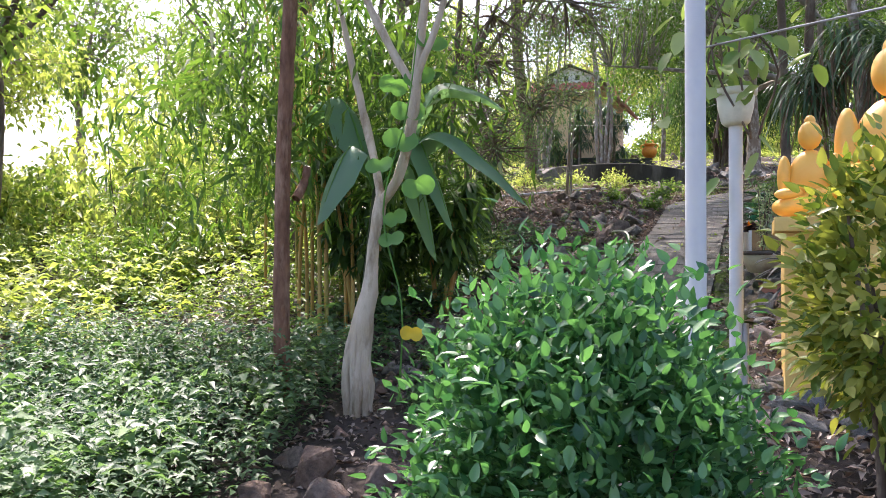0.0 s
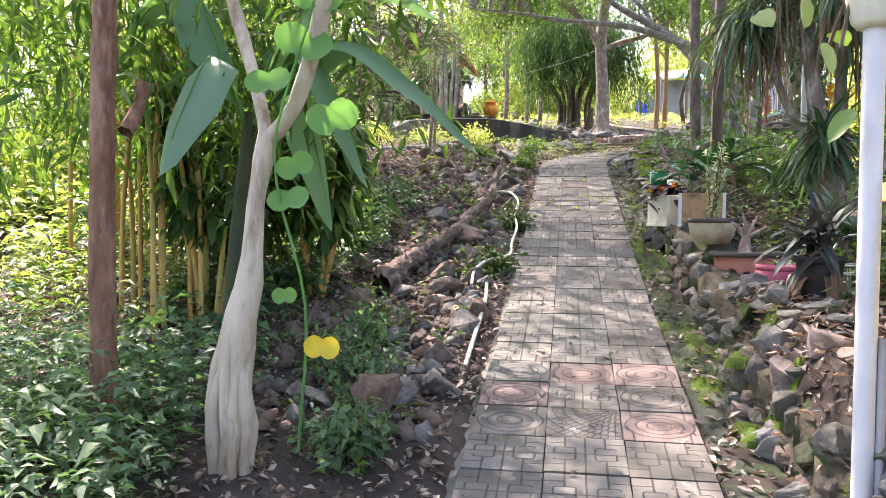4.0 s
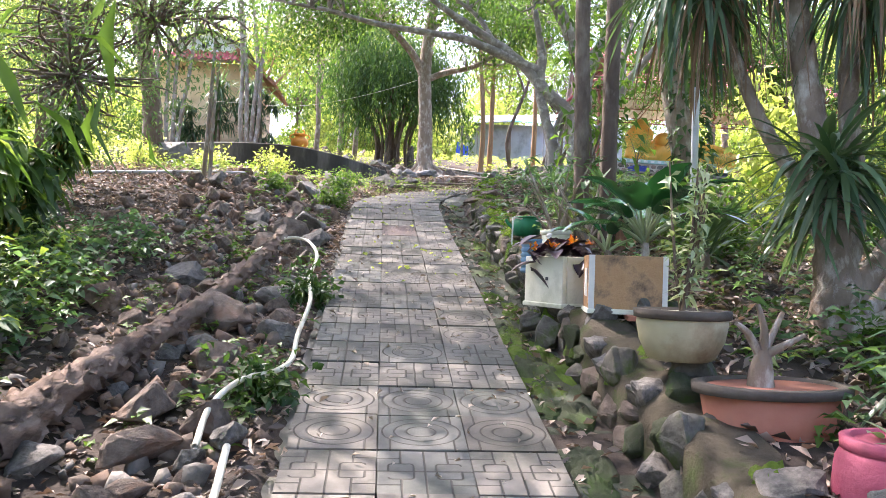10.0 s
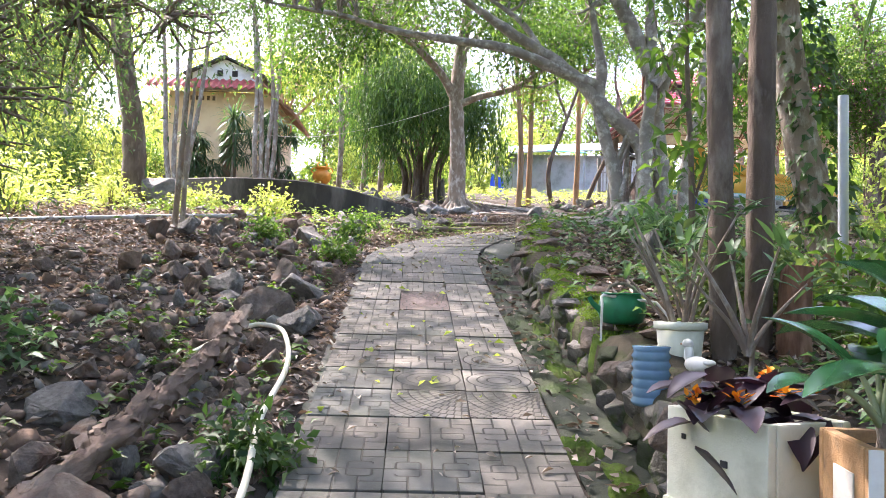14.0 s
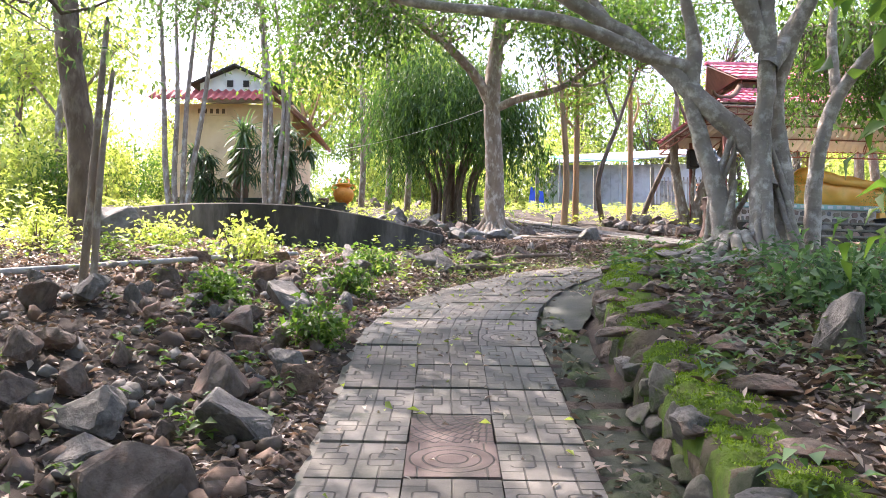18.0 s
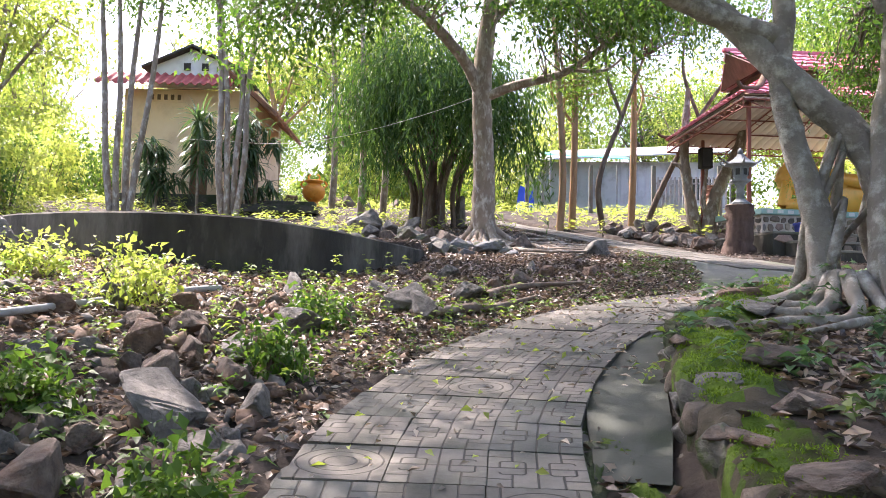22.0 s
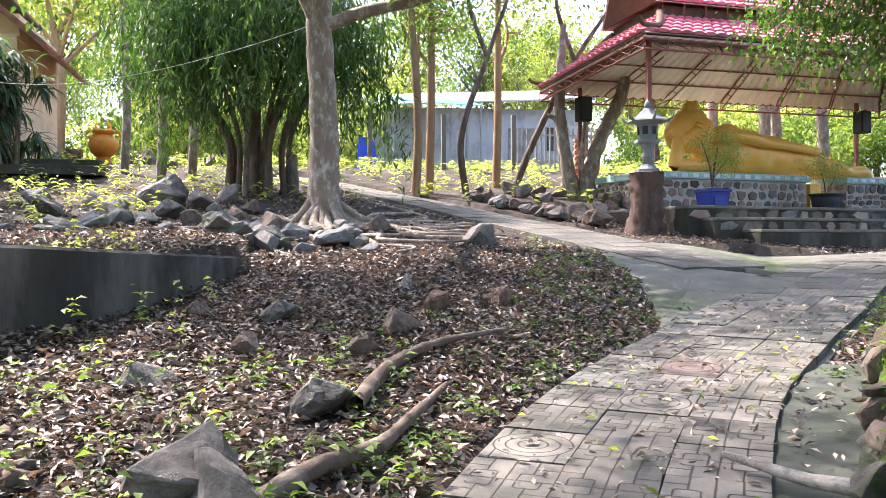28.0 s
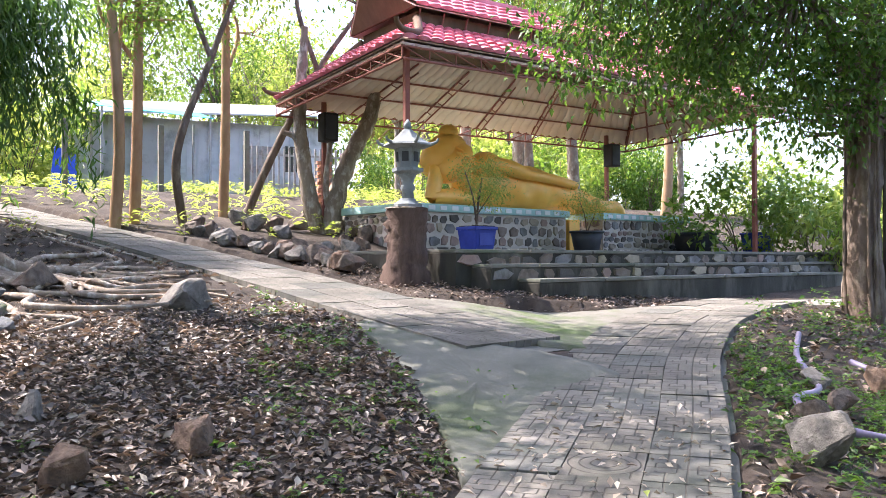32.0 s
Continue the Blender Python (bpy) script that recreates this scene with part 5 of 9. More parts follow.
# back of the garden, behind hut and shed
scatter(protos, 26, (-26, 26), (37, 62), (.9, 1.4), lambda x, y: abs(x - 11) > 7 or y > 50, [.35, .25, .15, .1, .15])
scatter(protos, 7, (-26, -13.5), (10, 36), (.6, .9), lambda x, y: True, [.35, .25, .15, .1, .15])
scatter(protos, 8, (-17, -8.0), (-6, 12), (.7, 1.0), lambda x, y: x < -8.2, [.3, .3, .2, .1, .1])
scatter(protos, 9, (15.5, 30), (14, 40), (.8, 1.2), weights=[.25, .25, .2, .2, .1])
scatter(protos, 7, (6.0, 16), (-4, 9), (.7, 1.0), lambda x, y: x > 6.2, [.1, .2, .2, .4, .1])
scatter(protos, 8, (-12, 14), (-30, -18), (.8, 1.2))
scatter(sprotos, 60, (-24, 24), (30.5, 50), (.9, 1.8), lambda x, y: not (3.5 < x < 19 and y < 48) and not (-10 < x < -4.5 and y < 33))
scatter(sprotos, 44, (-20, -8.8), (10, 34), (.7, 1.5), lambda x, y: x < -10.5)
scatter(sprotos, 34, (-15, -4.4), (-8, 9), (.5, 1.3), lambda x, y: x < -5.2 - .1 * abs(y), [.45, .35, .05, .15])
scatter(sprotos, 26, (14.5, 26), (16, 36), (.7, 1.5), weights=[.2, .3, .4, .1])
scatter(sprotos, 16, (4.6, 12), (-3, 8.5), (.4, .9), weights=[.1, .3, .5, .1])
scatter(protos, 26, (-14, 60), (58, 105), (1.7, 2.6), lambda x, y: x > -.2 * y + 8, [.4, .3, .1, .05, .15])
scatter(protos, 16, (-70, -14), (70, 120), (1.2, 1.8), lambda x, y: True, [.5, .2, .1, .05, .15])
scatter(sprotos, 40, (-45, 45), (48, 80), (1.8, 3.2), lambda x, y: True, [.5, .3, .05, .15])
for k, p in enumerate(protos):
    p.matrix_basis = pose(*gp(-11 - 3 * k, 24 + 3 * k), 0, 0, 40 * k)
for k, p in enumerate(sprotos):
    p.matrix_basis = pose(*gp(-10.5 - 1.6 * k, 12 + 3 * k), 0, 0, 40 * k)


# ---------- low growth and litter ----------
def weeds(name, label, xs, ys, height, leafmat, seed, per=9, size=(.05, .1), ratio=.5, droop=.2, lift=0.0):
    """Many small leafy plants over a patch."""
    g = np.random.default_rng(seed)
    n = len(xs)
    z = ground_at(xs, ys)
    hh = height * g.uniform(.4, 1.1, n)
    f = g.random((n, per)) ** .7
    lean = g.normal(size=(n, 1, 2)) * .25
    b = np.empty((n, per, 3))
    b[..., 0] = xs[:, None] + lean[..., 0] * f * hh[:, None] + g.normal(size=(n, per)) * .03
    b[..., 1] = ys[:, None] + lean[..., 1] * f * hh[:, None] + g.normal(size=(n, per)) * .03
    b[..., 2] = z[:, None] + lift + f * hh[:, None]
    b = b.reshape(-1, 3)
    a = g.uniform(0, 6.28, len(b))
    ahead = np.stack([np.cos(a), np.sin(a), g.uniform(-.25, .5, len(b))], -1)
    L = g.uniform(*size, len(b))
    up = g.normal(size=b.shape) * .3 + np.array([0, 0, 1])
    return tagged(leaves(name, b, ahead, up, L, L * ratio, leafmat, None, label, .2, droop), category="plants", kind="stuff")


def area(g, n, x0, x1, y0, y1, keep=None, power=1.0):
    xs, ys = g.uniform(x0, x1, n), g.uniform(y0, y1, n)
    off = np.minimum(np.abs(dist_to(PATH_C, xs, ys)), np.abs(dist_to(SIDE_C, xs, ys)))
    m = off > .67
    edge = np.minimum(np.minimum(xs - x0, x1 - xs), np.minimum(ys - y0, y1 - ys))
    m &= edge > g.random(n) ** 2 * 1.1 * min(1, (x1 - x0) / 3)
    if keep is not None:
        m &= keep(xs, ys)
    return xs[m], ys[m]


gl = np.random.default_rng(55)
xs, ys = area(gl, 2600, -5.5, -1.15, -10, -4.2, lambda x, y: x < -1.2 - .12 * (y + 9))
weeds("weeds", "dense knee-high light green weeds", xs, ys, .55, L_BLUE, 1, 12, (.05, .11), .45)
xs, ys = area(gl, 300, -5.6, -1.4, -10.4, -4.2, lambda x, y: x < -1.5 - .1 * (y + 9))
weeds("weeds", "broad-leaved pale green weeds", xs, ys, .62, L_PALE, 15, 9, (.1, .19), .5, .3)
xs, ys = area(gl, 900, -5.0, -1.5, -10, -4.4, lambda x, y: x < -1.7)
weeds("weeds", "taller pinnate green weeds", xs, ys, .75, L_BLUE, 2, 11, (.06, .12), .4)
xs, ys = area(gl, 1300, -9, -2.9, -4.5, 4.5, lambda x, y: x < -2.9 - .15 * np.clip(y, 0, 9))
weeds("weeds", "rank green undergrowth among bamboo", xs, ys, .5, L_BRIGHT, 3, 11, (.07, .14), .42)
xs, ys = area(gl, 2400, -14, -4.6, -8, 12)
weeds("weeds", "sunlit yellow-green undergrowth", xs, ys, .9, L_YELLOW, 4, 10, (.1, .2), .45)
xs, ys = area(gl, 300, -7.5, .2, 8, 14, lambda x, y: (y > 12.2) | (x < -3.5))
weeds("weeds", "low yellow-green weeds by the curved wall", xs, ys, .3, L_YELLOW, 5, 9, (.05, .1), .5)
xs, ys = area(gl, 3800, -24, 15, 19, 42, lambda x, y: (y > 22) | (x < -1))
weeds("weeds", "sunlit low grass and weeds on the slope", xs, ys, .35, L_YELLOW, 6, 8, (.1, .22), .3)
xs, ys = area(gl, 900, 1.6, 8, -6, 9.6, lambda x, y: x > bank_x(y) + .35)
weeds("weeds", "low shade plants on the bank", xs, ys, .2, L_OLIVE, 7, 9, (.06, .12), .45)
xs, ys = area(gl, 330, 1.2, 4.4, -3, 10.5, lambda x, y: x > bank_x(y) + .1)
weeds("weeds", "blue-green seedlings on the bank", xs, ys, .35, L_BLUE, 8, 10, (.06, .12), .5)
xs, ys = area(gl, 420, 1.7, 4.6, -6.2, -.6, lambda x, y: x > bank_x(y) + .55)
weeds("weeds", "mixed green shade plants behind the flower pots", xs, ys, .3, L_MID, 18, 10, (.06, .13), .45, .3)
xs, ys = area(gl, 480, .9, 4.4, 13.2, 17.8, lambda x, y: np.abs(x - .33 * (y - 13) - 3.1) < .75)
weeds("weeds", "small green weeds along the side path", xs, ys, .09, L_MID, 9, 8, (.03, .06), .6)
xs, ys = area(gl, 420, -4.5, 1.6, 7.5, 12)
weeds("weeds", "scattered green seedlings in leaf litter", xs, ys, .22, L_BRIGHT, 10, 8, (.04, .09), .5)
xs, ys = area(gl, 260, -2.4, -.5, -5.5, 8)
weeds("weeds", "small dark green plants between rocks", xs, ys, .16, L_MID, 11, 8, (.05, .1), .55)
xs, ys = area(gl, 1500, 7, 20, 8, 17.5, lambda x, y: y < 15.2 + .2 * (x - 8))
weeds("weeds", "shaded weeds beside the junction", xs, ys, .25, L_MID, 12, 8, (.05, .1), .45)


xs, ys = area(gl, 420, -3.6, -1.75, -4.2, 3.0, lambda x, y: x < -1.9 + .1 * np.sin(3 * y))
weeds("weeds", "broad blue-green weeds beside the rock bed", xs, ys, .34, L_BLUE, 16, 11, (.07, .15), .5, .3)
xs, ys = area(gl, 200, -3.6, -2.0, -3.2, 2.0)
weeds("weeds", "bright green leafy weeds beside the rock bed", xs, ys, .45, L_BRIGHT, 17, 10, (.07, .13), .45, .3)


def litter(name, label, xs, ys, zs, leafmat, seed, size=(.04, .09), ratio=.5):
    g = np.random.default_rng(seed)
    n = len(xs)
    b = np.stack([xs, ys, zs + g.uniform(.004, .03, n)], -1)
    a = g.uniform(0, 6.28, n)
    ahead = np.stack([np.cos(a), np.sin(a), g.normal(size=n) * .3], -1)
    up = g.normal(size=(n, 3)) * .45 + np.array([0, 0, 1])
    L = g.uniform(*size, n)
    return tagged(leaves(name, b, ahead, up, L, L * ratio * g.uniform(.7, 1.2, n), leafmat, None, label, g.choice([.3, .5]), -.12), category="leaf litter", kind="stuff")


xs, ys = area(gl, 60000, -5.5, 4.5, -7, 17.5, lambda x, y: (x < bank_x(y) - .3) | (y > 10.5))
litter("leaf_litter", "brown and grey dry fallen leaves on the soil", xs, ys, ground_at(xs, ys), L_DRY, 1, (.035, .085), .45)
xs, ys = area(gl, 9000, -5.0, 4.6, 3, 17.6, lambda x, y: (x < bank_x(y) - .3) | (y > 10.5))
litter("leaf_litter", "pale dry fallen leaves on the soil", xs, ys, ground_at(xs, ys), L_DRYP, 2, (.03, .075), .45)
xs, ys = area(gl, 8000, 1.2, 8, -6, 10.5, lambda x, y: x > bank_x(y) + .1)
litter("leaf_litter", "dry fallen leaves on the bank", xs, ys, ground_at(xs, ys), L_DRY, 3, (.05, .12), .45)
xs, ys = area(gl, 5000, -7, 4, 17, 24)
litter("leaf_litter", "dry fallen leaves up the slope", xs, ys, ground_at(xs, ys), L_DRY, 4, (.06, .12), .45)
xs, ys = area(gl, 9000, 3.6, 15, 7.5, 16.5, lambda x, y: y < 15.4 + .15 * (x - 8))
litter("leaf_litter", "brown fallen leaves beside the junction", xs, ys, ground_at(xs, ys), L_DRY, 8, (.05, .11), .45)
xs, ys = area(gl, 900, 3.6, 15, 7.5, 15.8, lambda x, y: y < 15.0 + .15 * (x - 8))
weeds("weeds", "low green weeds in the litter by the junction", xs, ys, .14, L_MID, 14, 8, (.04, .08), .5)
xs, ys = area(gl, 7000, 1.25, 3.6, -6.5, 6, lambda x, y: x > bank_x(y) + .12)
litter("leaf_litter", "thick brown leaf litter on the bank", xs, ys, ground_at(xs, ys), L_DRY, 9, (.05, .1), .45)
xs, ys = area(gl, 15000, 1.3, 4.4, 1.5, 11.0, lambda x, y: x > bank_x(y) + .45)
litter("leaf_litter", "brown and pale leaf litter behind the mossy wall", xs, ys, ground_at(xs, ys), L_DRY, 10, (.05, .11), .45)
xs, ys = gl.uniform(1.12, 3.2, 7000), gl.uniform(-7.4, -2.6, 7000)
litter("leaf_litter", "brown leaf litter between the heaped stones", xs, ys, ground_at(xs, ys), L_DRY, 21, (.04, .1), .4)
xs, ys = area(gl, 2400, -.4, 4.7, 7.0, 14.2, lambda x, y: (x < bank_x(y) - .4) | (y > 11))
off_ = np.abs(dist_to(PATH_C, xs, ys))
k_ = off_ < .68 + gl.exponential(.45, len(xs))
weeds("weeds", "small bright green weeds along the path's edge", xs[k_], ys[k_], .08, L_MID, 23, 8, (.025, .055), .55)
xs, ys = area(gl, 1100, 4.6, 7.5, 11.5, 14.6, lambda x, y: y < 13 + .8 * (x - 4.5))
weeds("weeds", "low moss-green weeds beside the wide path", xs, ys, .09, L_MID, 24, 8, (.03, .06), .55)
n = 150
ds, of = gl.uniform(11, 23, n), gl.uniform(-.62, .62, n)
pt = np.array([on_line(PATH_C, PATH_S, d, o)[:2] for d, o in zip(ds, of)])
litter("fallen_leaves", "yellow fallen leaves on the tiles", pt[:, 0], pt[:, 1], path_z(pt[:, 0], pt[:, 1]) - .002, L_YELLOW, 22, (.04, .075), .5)
L_WET = leaf_mat("leaf_damp", (.03, .02, .015), (.3, .23, .18), .4, .1, (1.1, .9, .7), .5)
xs, ys = area(gl, 52000, -2.4, 4.6, 8.2, 16.6, lambda x, y: (x < bank_x(y) - .3) | (y > 10.5))
litter("leaf_litter", "dense dark damp leaf litter on the mound", xs, ys, ground_at(xs, ys), L_WET, 25, (.03, .075), .5)
xs, ys = area(gl, 9000, 5.0, 9.5, 15.6, 20.5)
litter("leaf_litter", "dark leaf litter below the steps", xs, ys, ground_at(xs, ys), L_WET, 26, (.03, .07), .5)
# leaves lying on the tiles
n = 620
ds, of = gl.uniform(.5, 24, n), gl.uniform(-.62, .62, n)
pt = np.array([on_line(PATH_C, PATH_S, d, o)[:2] for d, o in zip(ds, of)])
litter("fallen_leaves", "scattered pale fallen leaves on the tiles", pt[:, 0], pt[:, 1], path_z(pt[:, 0], pt[:, 1]) - .002, L_DRYP, 5, (.03, .065), .45)
n = 1500
ds, of = np.r_[gl.uniform(2, 17, 900), gl.uniform(2, 17, 600)], np.r_[gl.normal(.74, .09, 900), -gl.normal(.72, .07, 600)]
pt = np.array([on_line(PATH_C, PATH_S, d, o)[:2] for d, o in zip(ds, of)])
litter("fallen_leaves", "dry leaves gathered along the path's edges", pt[:, 0], pt[:, 1], np.maximum(ground_at(pt[:, 0], pt[:, 1]), path_z(pt[:, 0], pt[:, 1]) - .06), L_DRY, 6, (.04, .09), .5)
n = 500
ds, of = gl.uniform(17.5, 24.5, n), gl.uniform(-.6, .9, n)
pt = np.array([on_line(PATH_C, PATH_S, d, o)[:2] for d, o in zip(ds, of)])
litter("fallen_leaves", "fallen leaves on the wide part of the path", pt[:, 0], pt[:, 1], path_z(pt[:, 0], pt[:, 1]), L_DRYP, 7, (.03, .07), .5)


# ---------- rocks ----------
def rock_mesh(seed, m, flat=.7, subdiv=2):
    """Angular broken stone: hull of scattered points, faces roughened, edges worn."""
    g = np.random.default_rng(seed)
    bm = bmesh.new()
    k = 15 if subdiv > 2 else 11
    for p in unit(g.normal(size=(k, 3))) * g.uniform(.36, .58, (k, 1)):
        bm.verts.new((p[0], p[1] * .88, p[2] * flat))
    bmesh.ops.convex_hull(bm, input=bm.verts)
    bmesh.ops.delete(bm, geom=[v for v in bm.verts if not v.link_faces], context="VERTS")
    bmesh.ops.dissolve_limit(bm, angle_limit=.2, verts=bm.verts, edges=bm.edges)
    off = Vector(g.uniform(-50, 50, 3))
    if subdiv > 2:
        bmesh.ops.bevel(bm, geom=bm.edges[:], offset=.022, segments=1, affect="EDGES", profile=.5)
        bmesh.ops.triangulate(bm, faces=bm.faces)
        long_ = [e for e in bm.edges if e.calc_length() > .13]
        bmesh.ops.subdivide_edges(bm, edges=long_, cuts=2, use_grid_fill=True)
        bmesh.ops.triangulate(bm, faces=bm.faces)
    else:
        bmesh.ops.triangulate(bm, faces=bm.faces)
    for v in bm.verts:
        v.co *= 1 + .13 * noise.noise(v.co * 3.1 + off) + .1 * noise.noise(v.co * 8 + off)
    me = bpy.data.meshes.new("rock")
    bm.to_mesh(me)
    bm.free()
    me.materials.append(m)
    return me


RM = [rock_mesh(k, (M_ROCK, M_ROCK2, M_ROCK3, M_ROCK)[k % 4], .75 + .1 * (k % 3), 3) for k in range(10)]


def rock(x, y, s, k, rz, label="rough brown-grey field stone lying in leaf litter", sink=.3, group="rock bed", dz=0.0, tilt=0.0, stretch=(1, 1, 1), name="rock", meshes=None, parent=None):
    ob = new(name, (meshes or RM)[k % len(meshes or RM)])
    z = float(ground_at(x, y))
    ob.matrix_basis = Matrix.Translation((x, y, z + s * stretch[2] * (.36 - sink) + dz)) @ Euler((radians(tilt), radians(tilt * .6), radians(rz))).to_matrix().to_4x4() @ Matrix.Diagonal((s * stretch[0], s * stretch[1], s * stretch[2], 1))
    if parent is not None:
        ob.name = "stone"
        ob.parent = parent
        return ob
    return tagged(ob, label, "boulder" if name == "boulder" else "rock", group)


gk = np.random.default_rng(91)
placed = []
for x, y, s, k in ((-1.08, 7.1, .62, 1), (-1.25, 6.3, .5, 3), (-.9, 7.8, .4, 0), (-1.1, 5.2, .6, 3), (-.85, 4.6, .55, 1), (-.75, 5.6, .36, 5), (-1.5, 4.5, .5, 1), (-1.0, 3.8, .62, 0), (-.7, 3.4, .45, 1), (-1.2, 3.2, .45, 4), (-.8, 2.4, .5, 7), (-1.1, .5, .6, 3), (-.8, 1.1, .5, 5),
                   (-.65, .1, .42, 9), (-.95, -.3, .4, 0), (-1.6, 1.6, .42, 1), (-1.9, .6, .4, 2), (-2.2, 1.4, .32, 4), (-.75, 9.0, .5, 1), (.1, 10.0, .55, 9), (-.5, 9.6, .36, 3), (.55, 11.0, .45, 1), (-1.55, 8.2, .4, 2)):
    placed.append((x, y, s))
    rock(x, y, s * .86, k, gk.uniform(0, 360), "large weathered brown boulder in the rock bed", .26, tilt=gk.uniform(-12, 12))
tries = 0
while len(placed) < 180 and tries < 9000:
    tries += 1
    y = gk.uniform(-4.6, 9.5)
    x = -.62 - abs(gk.normal()) * (.55 if y < 3 else .85)
    s = gk.uniform(.15, .34) * (1 if gk.random() < .8 else 1.25)
    if x < -3.6 or any(math.hypot(x - a, y - b) < (s + c) * .42 for a, b, c in placed) or float(np.abs(dist_to(PATH_C, np.array([x]), np.array([y])))[0]) < .66 + s * .4:
        continue
    placed.append((x, y, s))
    rock(x, y, s, int(gk.integers(10)), gk.uniform(0, 360), sink=gk.uniform(.05, .28), tilt=gk.uniform(-20, 20), stretch=(1, gk.uniform(.65, 1), gk.uniform(.7, 1.1)))
# broken stones too many to count, joined
gbr = np.random.default_rng(92)
nr = 900
yy = gbr.uniform(-5.0, 10.5, nr)
xx = -.62 - np.abs(gbr.normal(size=nr)) * np.where(yy < 3, .75, 1.1)
keep = (np.abs(dist_to(PATH_C, xx, yy)) > .78) & (xx > -4.2)
xx, yy = xx[keep], yy[keep]
for mi, mm in enumerate((M_ROCK, M_ROCK3, M_ROCK2)):
    sel = np.arange(len(xx)) % 3 == mi
    proto_v = []
    for q in range(4):
        me_ = rock_mesh(400 + 4 * mi + q, mm, .8, 2)
        vco = np.empty(len(me_.vertices) * 3, np.float32)
        me_.vertices.foreach_get("co", vco)
        proto_v.append((vco.reshape(-1, 3), np.array([p.vertices[:] for p in me_.polygons])))
    zz = ground_at(xx[sel], yy[sel])
    vs_, fs_, vo = [], [], 0
    for j, (x, y, z) in enumerate(zip(xx[sel], yy[sel], zz)):
        R = np.array(Euler(gbr.uniform(-.5, .5, 2).tolist() + [gbr.uniform(0, 6.28)]).to_matrix())
        s_ = gbr.uniform(.06, .2) * gbr.uniform(.8, 1.15, 3)
        vs_.append((proto_v[j % 4][0] * s_) @ R.T + [x, y, z + .02])
        fs_.append(proto_v[j % 4][1] + vo)
        vo += len(vs_[-1])
    tagged(fast("rubble", np.vstack(vs_), np.vstack(fs_), mm, None, "broken angular brown stones filling the rock bed", False, 3), category="rubble", kind="stuff")
xs, ys = area(gk, 2600, -4.2, .2, -6, 13)
b = np.stack([xs, ys, ground_at(xs, ys)], -1)
sz = gk.uniform(.02, .075, len(xs))
oct8 = np.array([[1, 0, 0], [0, 1, 0], [-1, 0, 0], [0, -1, 0], [0, 0, .7], [0, 0, -.7]], float)
vv = b[:, None] + oct8[None] * sz[:, None, None] * gk.uniform(.6, 1.3, (len(xs), 6, 1))
o = np.arange(len(xs))[:, None, None] * 6
tri8 = np.array([[0, 1, 4], [1, 2, 4], [2, 3, 4], [3, 0, 4], [1, 0, 5], [2, 1, 5], [3, 2, 5], [0, 3, 5]])
tagged(fast("pebbles", vv.reshape(-1, 3), (o + tri8[None]).reshape(-1, 3), M_ROCK3, None, "small broken stones strewn on the soil", False, 3), category="pebbles", kind="stuff")
for x, y, s, k in ((-1.35, 21.7, .95, 1), (-2.2, 21.2, .7, 5), (-.6, 21.0, .6, 1), (-.2, 21.9, .7, 9), (-1.9, 20.2, .6, 5), (-1.0, 19.8, .55, 1), (-.3, 19.6, .5, 9), (.2, 20.4, .45, 3), (-2.8, 20.2, .55, 1), (-3.2, 21.6, .6, 5), (.0, 18.2, .55, 0), (.45, 17.5, .6, 8), (-.6, 18.5, .4, 4), (1.9, 18.1, .5, 3)):
    rock(x, y, s, k, gk.uniform(0, 360), "grey boulder heaped behind the curved wall", .2, "grey boulders", tilt=gk.uniform(-15, 15))
rock(.93, 23.2, 1.0, 9, 30, "pointed grey standing stone by the trees", .1, "", stretch=(.8, .6, 1.3))
rock(3.03, 16.95, 1.0, 9, 20, "flat blue-grey boulder beside the side path", .25, "", stretch=(1.25, .7, .6))
rock(-4.0, 11.3, 1.15, 5, 70, "big dark rounded boulder at a tree's foot", .12, "", stretch=(1, .8, .85))
rock(2.3, 5.0, .55, 9, 10, "large dark round boulder among shade plants", .05, "", stretch=(1, .9, 1.0))
for x, y, s, k in ((.4, 13.0, .32, 1), (1.2, 12.6, .36, 3), (1.6, 13.2, .3, 2), (.2, 12.2, .3, 0), (-.3, 11.6, .4, 5), (2.2, 13.4, .28, 2), (-1.1, 10.9, .45, 9), (.9, 12.1, .26, 8), (-.05, 10.2, .5, 1), (1.55, 14.2, .3, 9), (-.2, 13.3, .25, 3)):
    rock(x, y, s, k, gk.uniform(0, 360), "half-buried stone in sunlit leaf litter", .26, "litter stones", tilt=gk.uniform(-15, 15))


# ---------- stone wall, moss and paving beside the path ----------
gw = np.random.default_rng(17)
wall = thing("wall_stone", (0, 0, 0), "low dry stone wall beside the path, topped with moss", "wall", kind="structure")
M_WST = mat("wall_stone_mossy", (.085, .08, .068), (.17, .16, .135), 4, .9, 1.0, 9, c3=(.06, .09, .02), s3=1.6)
M_WST2 = mat("wall_stone_brown", (.13, .10, .08), (.22, .17, .135), 4, .9, 1.0, 9, c3=(.05, .06, .03), s3=2.0)
wm = [rock_mesh(200 + k, (M_WST, M_WST2, M_ROCK2, M_WST, M_MOSSD)[k % 5], .85, 3) for k in range(10)]
M_EARTH = mat("mossy_earth", (.05, .042, .028), (.10, .082, .055), 8, .95, 1.0, 40, c3=(.05, .07, .018), s3=5)
L_MOSS = leaf_mat("moss_fuzz", (.08, .14, .012), (.22, .33, .035), .9, .3)
core_v, core_f = [], []
